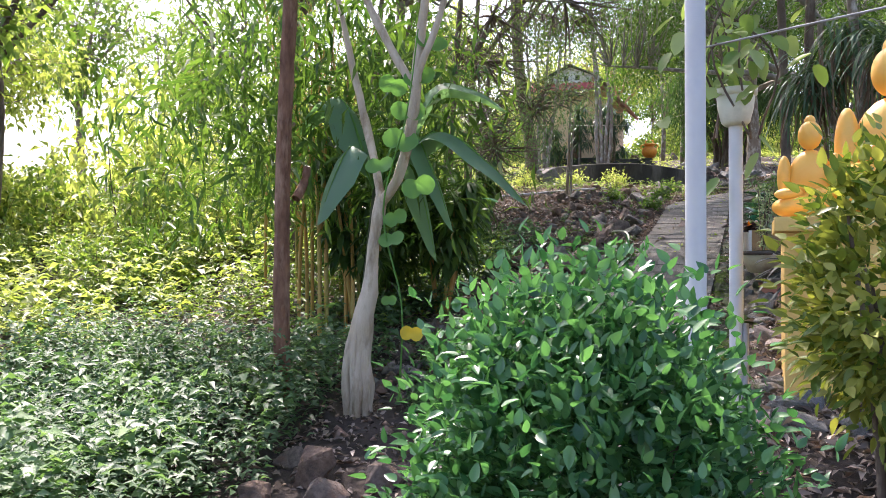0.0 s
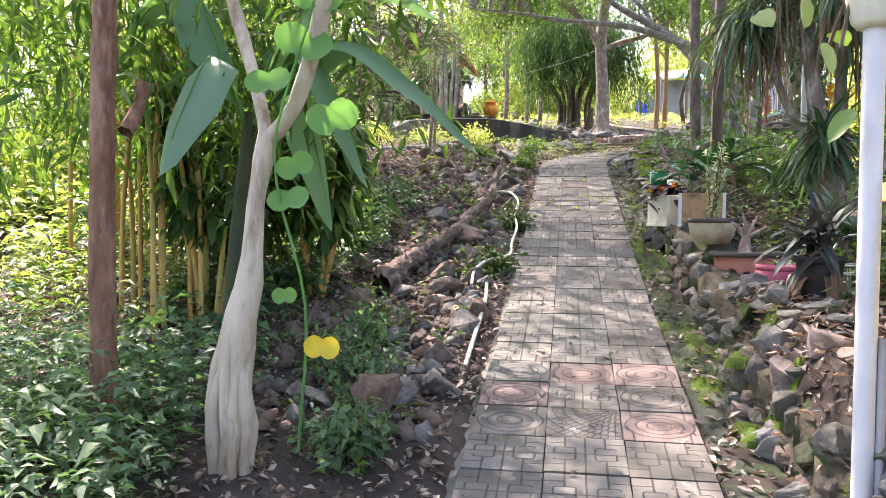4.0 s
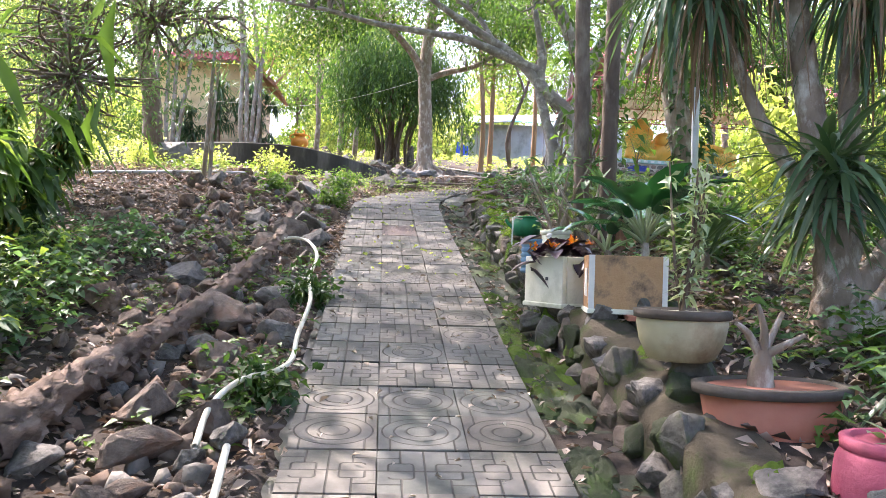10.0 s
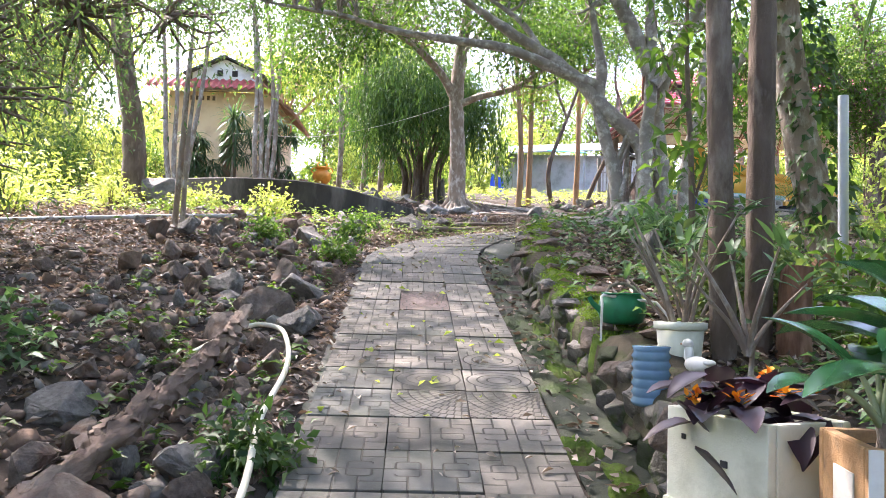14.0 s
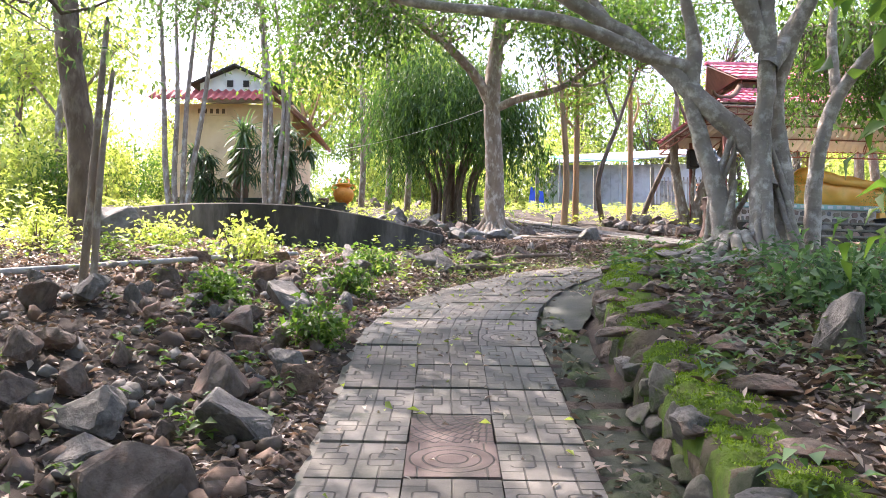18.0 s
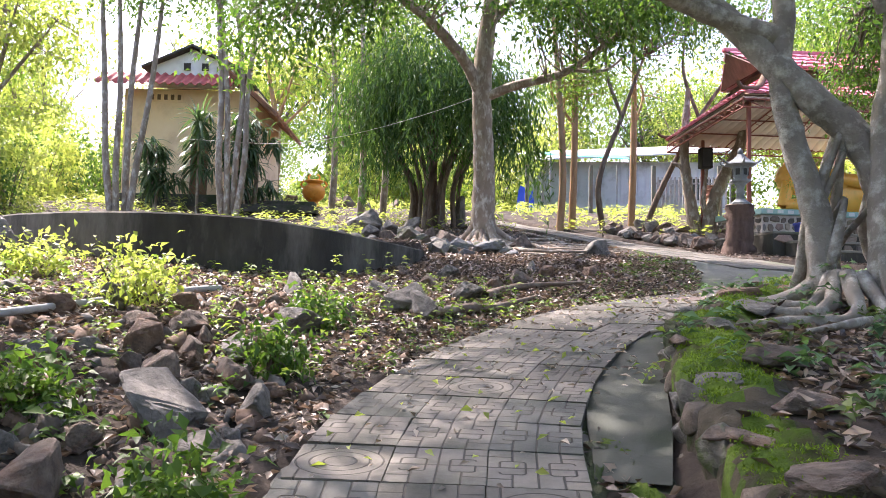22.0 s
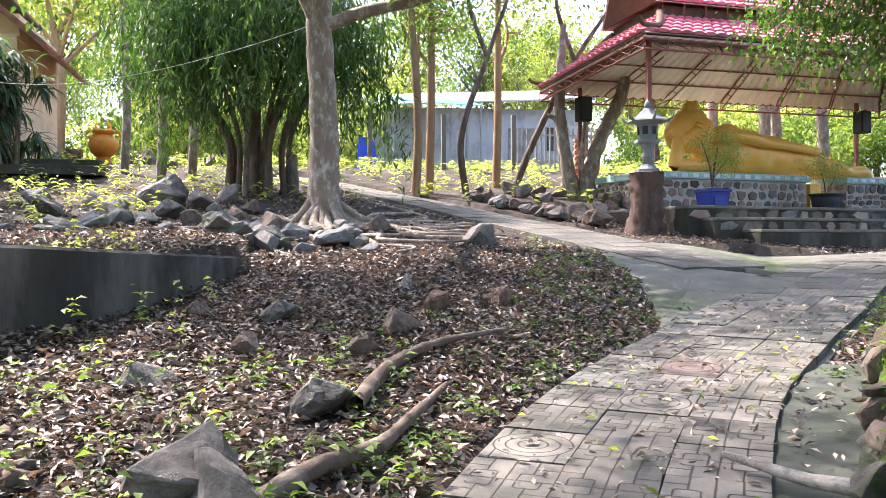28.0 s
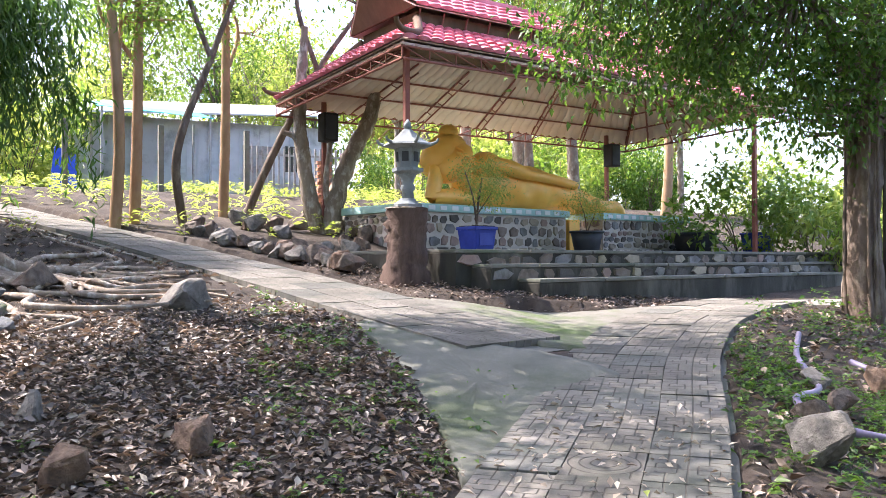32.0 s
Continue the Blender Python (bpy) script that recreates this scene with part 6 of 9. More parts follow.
for k, y in enumerate(np.arange(-7.3, 2.3, .15)):
    x0 = float(bank_x(y))
    base = float(path_z(min(x0, .8 + x0 - 1.1), y)) - .1
    top = base + .37
    for dx, z in ((.05, base), (.07, top - .06), (.13, top), (.36, top + .015), (.52, base)):
        core_v.append((x0 + dx + gw.normal() * .02, y, z + gw.normal() * .025))
    if k:
        a = 5 * k
        core_f += [(a - 5 + j, a - 4 + j, a + 1 + j, a + j) for j in range(4)]
geo("core", core_v, core_f, M_EARTH, wall, "", True)
# rough mossy top of the wall round the bend, with bare earth between
rows_ = np.arange(2.1, 11.35, .05)
prof = np.array([(.05, 0), (.055, .13), (.06, .22), (.08, .29), (.12, .325), (.17, .34), (.22, .345), (.27, .35), (.32, .35), (.37, .345), (.42, .34), (.47, .32), (.53, .27), (.6, .1)])
tv, tops = [], []
for y in rows_:
    x0 = float(bank_x(y))
    base = float(path_z(min(x0, .8 + x0 - 1.1), y)) - .1
    e = .1
    sl = (float(bank_x(y + e)) - float(bank_x(y - e))) / (2 * e)
    nrm = 1 / math.hypot(1, sl)
    for dx, dz in prof:
        px, py = x0 + dx * nrm, y - dx * sl * nrm
        rough_ = .045 * noise.fractal(Vector((px * 4, py * 4, 3)), 1.0, 2.0, 4) + .02 * noise.noise(Vector((px * 15, py * 15, dz * 15)))
        tv.append((px - (rough_ * .8 if dz < .3 else 0), py, base + dz + (rough_ if dz > .2 else 0)))
npf = len(prof)
mossy, earthy = [], []
for k in range(len(rows_) - 1):
    for j in range(npf - 1):
        a = k * npf + j
        f = (a, a + 1, a + npf + 1, a + npf)
        c_ = tv[a]
        n_ = noise.fractal(Vector((c_[0] * 2.4, c_[1] * 2.4, c_[2] * 1.5 + 7)), 1.0, 2.0, 4)
        (mossy if n_ > (-.28 if 3 < j < 11 else .05) else earthy).append(f)
        if 3 < j < 11 and n_ > -.2:
            tops.append(c_)
for fs_, m_ in ((mossy, M_MOSS), (earthy, M_EARTH)):
    used = sorted({i for f in fs_ for i in f})
    at_ = {i: k for k, i in enumerate(used)}
    geo("core", [tv[i] for i in used], [tuple(at_[i] for i in f) for f in fs_], m_, wall, "", True)
tops = np.array(tops)
pick_ = tops[gw.integers(0, len(tops), 20000)] + gw.normal(size=(20000, 3)) * [.022, .022, .004]
tagged(leaves("moss", pick_, gw.normal(size=(20000, 3)) * .8 + [0, 0, .7], gw.normal(size=(20000, 3)), gw.uniform(.012, .028, 20000), gw.uniform(.005, .01, 20000), L_MOSS, None, "short fuzzy bright green moss growing on the wall", .2, .2), category="moss", kind="stuff")
yv = -7.2
while yv < 11.2:
    x0 = float(bank_x(yv))
    dx = float(bank_x(yv + .1)) - x0
    head = math.degrees(math.atan2(-dx, .1))
    base = float(path_z(min(x0, .8 + x0 - 1.1), yv)) - .07
    hgt = .36 if yv < -3.4 else (.3 if yv < 2 else .26)
    lev = 0.0
    L = gw.uniform(.16, .3) if yv < 2 else gw.uniform(.22, .42)
    while lev < hgt - .08:
        T, Hh = (gw.uniform(.13, .2), gw.uniform(.13, .24)) if yv < 2 else (gw.uniform(.12, .17), gw.uniform(.14, .24))
        ob = new("stone", wm[int(gw.integers(10))])
        ob.parent = wall
        ob.matrix_basis = Matrix.Translation((x0 + gw.uniform(-.02, .02) + (.08 + .1 * lev), yv + gw.uniform(-.03, .03), base + lev + Hh * .42)) @ Euler((radians(gw.uniform(-9, 9)), radians(gw.uniform(-12, 12)), radians(head + gw.uniform(-16, 16)))).to_matrix().to_4x4() @ Matrix.Diagonal((T * 1.25, L * 1.12, Hh * 1.25, 1))
        lev += Hh * .9
    yv += L * .86


def moss_pad(x, y, z, rx, ry, rz, seed, m, h=.07, label="thick bright green moss cushion on stones", name="moss_cushion"):
    g = np.random.default_rng(seed)
    n, r = 22, 7
    vs, fs = [(0, 0, h)], []
    ph = g.uniform(0, 6.28, 4)
    for i in range(1, r + 1):
        f = i / r
        for k in range(n):
            a = 2 * math.pi * k / n
            w = 1 + .16 * math.sin(2 * a + ph[0]) + .12 * math.sin(3 * a + ph[1]) + .08 * math.sin(5 * a + ph[2])
            vs.append((rx * f * w * math.cos(a), ry * f * w * math.sin(a), h * math.sqrt(max(0, 1 - f * f)) * (1 + .35 * g.normal() * (f < .9)) - .03 * (i == r)))
    fs += [(0, 1 + k, 1 + (k + 1) % n) for k in range(n)]
    for i in range(r - 1):
        a = 1 + i * n
        fs += [(a + k, a + n + k, a + n + (k + 1) % n, a + (k + 1) % n) for k in range(n)]
    ca, sa = math.cos(radians(rz)), math.sin(radians(rz))
    wx, wy = np.array([x + v[0] * ca - v[1] * sa for v in vs]), np.array([y + v[0] * sa + v[1] * ca for v in vs])
    under = np.maximum(ground_at(wx, wy), z - .08) - float(z)
    ob = geo(name, [(a - x, b - y, v[2] + max(u, -.08)) for a, b, v, u in zip(wx, wy, vs, under)], fs, m, None, label, True)
    ob.matrix_basis = pose(x, y, z)
    return tagged(ob, category="moss", group="moss cushions")


for k in range(14):
    y = gw.uniform(-6.5, 2)
    x = float(bank_x(y)) + gw.uniform(.0, .3)
    moss_pad(x, y, float(ground_at(x, y)) + .04, gw.uniform(.08, .16), gw.uniform(.1, .2), gw.uniform(0, 360), 360 + k, M_MOSS, .06)
for k in range(44):
    y = gw.uniform(-4, 7.3)
    x = gw.uniform(.86, 1.05)
    moss_pad(x, y, float(path_z(.7, y)) - .04, gw.uniform(.08, .15), gw.uniform(.15, .4), gw.uniform(-10, 10), 420 + k, M_MOSSD if k % 3 else M_MOSS, .03, "thin dark moss film on the ground beside tiles", "moss_film")
# flat stones capping the wall at the bend
for k, y in enumerate(np.arange(1.7, 11.1, .38)):
    off_ = (.12, .47, .2, .5, .1, .34)[k % 6] + gw.uniform(-.03, .05)
    sl = (float(bank_x(y + .1)) - float(bank_x(y - .1))) / .2
    x, yy = float(bank_x(y)) + off_ / math.hypot(1, sl), y - off_ * sl / math.hypot(1, sl)
    top_z = float(path_z(min(float(bank_x(y)), .8 + float(bank_x(y)) - 1.1), y)) + .2
    size_ = gw.uniform(.24, .46) if off_ > .15 else gw.uniform(.2, .34)
    rock(x, yy, size_, int(gw.integers(10)), gw.uniform(0, 360), "", .2, parent=wall, dz=max(0, top_z - float(ground_at(x, yy))), tilt=gw.uniform(-7, 7), stretch=(1.15, .85, .42))
# loose stones heaped at the low end of the wall
M_HST = [mat("heap_stone_" + n_, a_, b_, 4, .9, 1.0, 9, c3=c_, s3=1.8) for n_, a_, b_, c_ in (("grey", (.12, .115, .105), (.22, .21, .19), (.07, .09, .03)), ("blue", (.11, .115, .12), (.2, .2, .205), (.08, .085, .06)), ("pink", (.23, .175, .15), (.36, .29, .25), (.15, .13, .1)), ("moss", (.06, .09, .02), (.11, .15, .035), (.1, .09, .07)))]
hm = [rock_mesh(240 + k, M_HST[(0, 1, 0, 2, 3, 0, 1, 0)[k]], .85, 3) for k in range(8)]
for k in range(78):
    y = gw.uniform(-6.6, -3.1)
    x = float(bank_x(y)) + (gw.uniform(-.04, .5) if k % 3 else gw.uniform(.3, 1.3))
    rock(x, y, gw.uniform(.13, .34), int(gw.integers(8)), gw.uniform(0, 360), "", gw.uniform(.12, .32), parent=wall, tilt=gw.uniform(-25, 25), stretch=(1, gw.uniform(.6, .9), gw.uniform(.5, .85)), meshes=hm)

for k in range(46):
    if k < 24:
        x, y = gw.uniform(-.3, 1.5), gw.uniform(16.0, 18.3)
    else:
        x, y = gw.uniform(-3.6, .6), gw.uniform(16.6, 19.4)
    rock(x, y, gw.uniform(.3, .62), int(gw.integers(8)), gw.uniform(0, 360), "grey mossy boulder piled at the foot of a tree", gw.uniform(.1, .3), "boulders under the tree", tilt=gw.uniform(-20, 20), stretch=(1.1, gw.uniform(.7, .95), gw.uniform(.55, .85)), name="boulder", meshes=hm[:3] + hm[5:7])


def apron(name, label, c, lift, m):
    """A concrete patch that follows the slope between the paths, with a thick rim."""
    n, r = len(c), 9
    mid = c.mean(0)
    vs = [(x, y, junction_z(x, y) + lift - .15) for x, y in c]
    for k in range(r):
        for x, y in mid + (c - mid) * (1 - k / r):
            vs.append((x, y, junction_z(x, y) + lift))
    vs.append((*mid, junction_z(*mid) + lift))
    fs = [(k * n + i, k * n + (i + 1) % n, (k + 1) * n + (i + 1) % n, (k + 1) * n + i) for k in range(r) for i in range(n)]
    fs += [(r * n + i, r * n + (i + 1) % n, (r + 1) * n) for i in range(n)]
    return tagged(geo(name, vs, fs, m, None, label, True), category="paving", kind="structure")


M_CONCG = mat("concrete_green", (.048, .055, .044), (.085, .09, .074), 3, .9, .4, 60, c3=(.036, .048, .028), s3=2)
inner = smooth_line([(.84, 6.5), (1.1, 7.9), (1.75, 9.4), (2.7, 10.6), (3.6, 11.3)], .05)
outer = smooth_line([(1.12, 6.4), (1.3, 7.0), (1.7, 8.4), (2.34, 9.3), (3.1, 10.2), (3.95, 11.2)], .05)
av_, af_ = [], []
for k, f in enumerate(np.linspace(0, 1, 44)):
    p_, q_ = (c[min(int(f * (len(c) - 1)), len(c) - 1)] for c in (inner, outer))
    z_ = float(path_z(*p_)) - .02
    av_ += [(*p_, z_ - .12), (*p_, z_), (*(p_ * .5 + q_ * .5), z_ + .006 * math.sin(3 * k)), (*q_, z_ + .004)]
    if k:
        a = 4 * k
        af_ += [(a - 4 + m, a - 3 + m, a + 1 + m, a + m) for m in range(3)]
tagged(geo("pavement", av_, af_, M_CONCG, None, "smooth grey-green concrete apron at the inside of the bend", True), category="paving", kind="structure")
M_GUT = mat("gutter_concrete", (.035, .042, .028), (.075, .082, .06), 3, .9, .8, 40, c3=(.03, .055, .01), s3=2.2)
tagged(ribbon("gutter", PATH_C, PATH_Z, PATH_S, 3.4, 16.6, -.63, .95, M_GUT, -.042, "dark grey concrete strip with green moss beside the tiles", .1), category="paving", kind="structure")
M_CONCG3 = mat("concrete_moss_patches", (.12, .115, .095), (.19, .18, .155), 2.5, .9, .5, 60, c3=(.07, .105, .03), s3=.9)
M_CONCG2 = mat("concrete_mossy", (.11, .112, .09), (.18, .175, .145), 2.5, .9, .4, 60, c3=(.085, .10, .06), s3=1.2)
apron("pavement.001", "bare concrete wedge between the two paths", APRONS[0], -.012, M_CONCG2)
apron("pavement.002", "mossy concrete patch below the steps", APRONS[1], -.012, M_CONCG3)

# ---------- planters ----------
M_FOAMW = mat("foam_white", (.66, .66, .52), (.75, .74, .62), 4, .85, .2, 50, c3=(.5, .5, .38), s3=2.5)
M_FOAMB = mat("foam_taped_brown", (.36, .20, .09), (.50, .31, .16), 6, .65, .4, 30, c3=(.13, .085, .055), s3=6)
M_TAPE = mat("paper_label", (.62, .60, .55), (.70, .68, .62), 20, .8, .1, 60)
M_POTSOIL = mat("potting_soil", (.03, .022, .016), (.06, .045, .03), 20, .95, .9, 60)
M_CREAM = mat("pot_cream", (.36, .33, .21), (.47, .43, .29), 3, .6, .15, 40, c3=(.22, .17, .10), s3=2.2)
M_TERRAP = mat("pot_terracotta", (.36, .13, .08), (.46, .20, .13), 4, .7, .2, 40, c3=(.25, .12, .09), s3=2)
M_PINKP = mat("pot_pink", (.34, .055, .10), (.44, .11, .16), 5, .7, .3, 40, c3=(.20, .055, .075), s3=3.5)
M_DARKRIM = mat("pot_rim_dark", (.06, .05, .04), (.12, .10, .08), 6, .85, .3, 40)
M_PLASTER = mat("plaster", (.62, .61, .57), (.70, .69, .65), 8, .7, .15, 50, c3=(.45, .43, .38), s3=4)
M_BLUEP = mat("pot_blue", (.015, .03, .22), (.03, .06, .34), 4, .4, .1, 30)
M_BLACKP = mat("pot_black", (.025, .027, .03), (.05, .05, .055), 4, .6, .1, 30)
L_AGLA = leaf_mat("leaf_aglaonema", (.016, .085, .032), (.035, .14, .05), .22, .12, spec=.7)
L_PURPLE = leaf_mat("leaf_purple", (.025, .014, .022), (.06, .035, .05), .35, .1, (1.2, .6, .8), .5)
L_VARI = leaf_mat("leaf_variegated", (.22, .30, .16), (.42, .46, .30), .45, .3)
L_DRAC = leaf_mat("leaf_dracaena", (.04, .09, .045), (.12, .19, .10), .35, .35, spec=.5)
L_DRACP = leaf_mat("leaf_dracaena_purple", (.02, .034, .032), (.055, .065, .06), .55, .2, (1.3, .9, .9), .2)
L_BANANA = leaf_mat("leaf_banana", (.11, .22, .13), (.19, .34, .20), .4, .45)
L_HEART = leaf_mat("leaf_heart", (.10, .26, .06), (.17, .35, .10), .5, .5)
L_GOLDL = leaf_mat("leaf_yellow", (.62, .46, .03), (.75, .60, .06), .5, .4, (1.1, 1, .5))
L_FLOWER = leaf_mat("petal_orange", (.80, .16, .01), (.85, .42, .02), .5, .3, (1, 1, 1))
L_DEAD = leaf_mat("leaf_dead_frond", (.14, .09, .055), (.26, .18, .12), .8, .15, (1, .9, .8))


def foam_box(x, y, z, sx, sy, sz, rz, m, label, extra=False):
    h = thing("foam_box", (x, y, z), label, "planter", "foam planter boxes", rz=rz)
    t = .035
    for nm, a, b in (("side_wall", (sx, t, sz), (0, -sy / 2 + t / 2, sz / 2)), ("side_wall", (sx, t, sz), (0, sy / 2 - t / 2, sz / 2)), ("end_wall", (t, sy - 2 * t, sz), (-sx / 2 + t / 2, 0, sz / 2)), ("end_wall", (t, sy - 2 * t, sz), (sx / 2 - t / 2, 0, sz / 2))):
        part(nm, bm_box(*a, .008, b), m, h)
    part("bottom", bm_box(sx + .02, sy + .02, .03, .008, (0, 0, .008)), M_FOAMW, h)
    part("soil", bm_box(sx - 2 * t, sy - 2 * t, .03, .004, (0, 0, sz - .05)), M_POTSOIL, h)
    if extra:
        part("paper_label", bm_box(.004, sy * .38, sz * .5, 0, (-sx / 2 - .003, -sy * .05, sz * .52)), M_TAPE, h)
        for yy in (-sy / 2 - .003,):
            part("tape_strip", bm_box(.035, .004, sz, 0, (-sx * .47, yy, sz / 2)), M_TAPE, h)
            part("tape_strip", bm_box(.03, .004, sz, 0, (sx * .46, yy, sz / 2)), M_TAPE, h)
    else:
        # drain holes are thin black plates, painted as dark as the shade within
        part("drain_hole", bm_box(.03, .006, .022, .002, (.05, -sy / 2 - .002, sz * .55)), M_BLACKP, h)
        part("drain_hole", bm_box(.018, .006, .018, .002, (-.14, -sy / 2 - .002, sz * .72)), M_BLACKP, h)
    return h


ZB = .25
foam_box(1.23, .19, ZB, .46, .34, .33, -69, M_FOAMW, "cream white foam box planter with drain holes on stones")
foam_box(1.475, -.36, ZB, .46, .37, .34, -9, M_FOAMB, "foam box planter wrapped in brown tape on stones", True)
part_b = bm_box(.46, .16, .03, .004)
tagged(part("red_tile", part_b, M_TERRAP, None, "flat reddish brick tile lying under a planter box"), category="tile").matrix_basis = pose(1.66, -.58, ZB - .02, 3, 0, -8)
for k, (x, y, s) in enumerate(((1.09, .02, .24), (1.2, -.2, .22), (1.3, -.46, .26), (1.52, -.52, .22), (1.72, -.48, .24), (1.03, .28, .24), (1.62, -.25, .26), (1.3, .1, .26), (1.12, .42, .2))):
    rock(x, y, s, k, 40 * k, "rough mossy stone propping up the planter boxes", .0, "prop stones", dz=.0, stretch=(1, 1, 1.15), meshes=wm)


def blade_arrays(base, ahead, up, L, W, segs=4, bend=.6, cup=.15):
    """Long curved blades with a raised fold, from arrays."""
    n = len(base)
    ahead, side = unit(ahead), unit(np.cross(ahead, up))
    vs, prof = [], [.35, 1.0, .95, .6, .06] if segs == 4 else list(np.interp(np.linspace(0, 1, segs + 1), [0, .2, .5, .8, 1], [.35, .9, 1, .65, .05]))
    p, d = base.copy(), ahead.copy()
    step = (L / segs)[:, None]
    for k in range(segs + 1):
        w = (W * prof[k] / 2)[:, None]
        nr = np.cross(side, d)
        vs += [p - side * w + nr * w * cup, p - nr * w * cup, p + side * w + nr * w * cup]
        d = unit(d + np.array([0, 0, -1.0]) * (bend / segs))
        p = p + d * step
    v = np.stack(vs, 1)
    m = 3 * (segs + 1)
    o = np.arange(n)[:, None, None] * m
    q = []
    for k in range(segs):
        a = 3 * k
        q += [[a, a + 1, a + 4, a + 3], [a + 1, a + 2, a + 5, a + 4]]
    return v.reshape(-1, 3), (o + np.array(q)[None]).reshape(-1, 4)


def rosette(g, centre, n, length, width, lo=.1, hi=1.2, spread=.03):
    a = g.uniform(0, 6.28, n)
    el = g.uniform(lo, hi, n)
    ahead = np.stack([np.cos(a) * np.cos(el), np.sin(a) * np.cos(el), np.sin(el)], -1)
    base = np.array(centre) + g.normal(size=(n, 3)) * spread
    return base, ahead, np.tile([0., 0., 1.], (n, 1)) + .001, length * g.uniform(.75, 1.1, n), width * g.uniform(.8, 1.1, n)


def leafy_part(parent, name, g, centre, n, length, width, m, lo=.1, hi=1.2, spread=.03, bend=.6, segs=5, label=""):
    v, q = blade_arrays(*rosette(g, centre, n, length, width, lo, hi, spread), segs, bend)
    return fast(name, v, q, m, parent, label, True)


def aglaonema():
    g = np.random.default_rng(5)
    h = thing("aglaonema", (1.52, -.34, ZB + .28), "broad-leaved dark green plant with pale stalks in a foam box", "plant")
    for x, y, top, n, big in ((.06, -.06, .16, 20, 1.0), (-.14, .05, .1, 6, .7)):
        tubes("stem", [([(x, y, 0), (x + .01, y, top * .5), (x, y, top)], [.026, .024, .022])], M_BARK, h, n=8)
        for j in range(n):
            a, el = 2.4 * j + g.uniform(-.3, .3), (1.35 - 1.0 * (j / n)) + g.uniform(-.12, .12)
            s0 = np.array([x, y, top - .02])
            d = np.array([math.cos(a) * math.cos(el), math.sin(a) * math.cos(el), math.sin(el)])
            s1 = s0 + d * g.uniform(.2, .28) * big
            tubes("leaf_stalk", [([s0, (s0 + s1) / 2 + [0, 0, .012], s1], [.013, .01, .007])], L_VARI, h, "pale leaf stalk", n=6, step=.08)
            v, q = blade_arrays(s1[None], (d + np.array([math.cos(a), math.sin(a), 0]) * .35)[None], np.array([[0, 0, 1.]]), np.array([g.uniform(.36, .48) * big]), np.array([g.uniform(.16, .21) * big]), 7, .9, .16)
            fast("leaf_blade", v, q, L_AGLA, h, "", True)


aglaonema()


def dark_flowering():
    g = np.random.default_rng(6)
    h = thing("flowering_plant", (1.2, .16, ZB + .3), "dark purple-leaved plant with orange flowers in a foam box", "plant")
    for k in range(8):
        a = g.uniform(0, 6.28)
        tubes("stem", [([(0, 0, 0), (.06 * math.cos(a), .06 * math.sin(a), .08), (.13 * math.cos(a), .13 * math.sin(a), .12)], [.008, .006, .004])], M_BARKD, h, n=5)
    for k in range(46):
        b, ah, up, L, W = rosette(g, (g.normal() * .1, g.normal() * .1, g.uniform(.0, .14)), 1, .19, .1, -.6, .5)
        v, q = blade_arrays(b, ah, up, L, W, 4, .8, .2)
        fast("leaf_blade", v, q, L_PURPLE, h, "", True)
    for cx, cy, cz in ((-.1, -.16, .1), (.02, -.2, .13), (.16, -.1, .12), (-.2, -.05, .08), (.1, .08, .15)):
        leafy_part(h, "flower", g, (cx, cy, cz), 12, .035, .022, L_FLOWER, .2, 1.5, .012, .2, 4, "orange and yellow flower")


dark_flowering()


def pot(name, x, y, z, profile, m, label, rim=None, oval=1.0, rz=0, bands=0):
    h = thing(name, (x, y, z), label, "flower pot", rz=rz)
    part("pot_body", bm_lathe(profile, 32, .004, oval), m, h, smooth=True)
    R, Z = profile[-1]
    part("soil", bm_lathe([(R * .9, Z - .03), (R * .88, Z - .012), (.01, Z - .008)], 24, 0, oval), M_POTSOIL, h)
    part("rim", bm_lathe([(R * .98, Z - .03), (R * 1.09, Z - .025), (R * 1.1, Z + .012), (R * .92, Z + .014), (R * .9, Z - .02)], 32, .006, oval), rim or m, h, smooth=True)
    for k in range(bands):
        zz = Z * (.35 + .28 * k)
        rr = float(np.interp(zz, [p[1] for p in profile], [p[0] for p in profile]))
        part("band", bm_lathe([(rr + .002, zz - .012), (rr + .014, zz), (rr + .002, zz + .012)], 32, .004, oval), m, h, smooth=True)
    return h


pot("cream_pot", 1.37, -1.6, .1, [(.12, 0), (.15, .01), (.19, .09), (.205, .17), (.2, .22)], M_CREAM, "wide cream glazed bowl pot on stones", M_DARKRIM)
pot("terracotta_pot", 1.63, -1.95, -.46, [(.2, 0), (.22, .02), (.28, .3), (.32, .5)], M_TERRAP, "long oval terracotta pot with raised bands", M_DARKRIM, .72, 12, 2)
pot("pink_pot", 1.71, -2.72, -.36, [(.15, 0), (.2, .04), (.23, .16), (.22, .27), (.19, .33)], M_PINKP, "cracked dull pink clay pot full of soil", None)
for k, (x, y, s, dz) in enumerate(((1.24, -1.58, .3, -.02), (1.46, -1.52, .32, -.02), (1.34, -1.7, .26, -.04), (1.42, -2.0, .28, -.1), (1.75, -1.9, .3, -.1), (1.38, -2.6, .32, -.1), (1.36, -3.05, .28, -.12), (1.62, -3.3, .36, -.1), (1.95, -3.2, .38, -.08), (1.6, -2.75, .26, -.14))):
    rock(x, y, s, k + 2, 57 * k, "grey mossy stone supporting the flower pots", .1, "pot stones", dz=dz, meshes=wm)


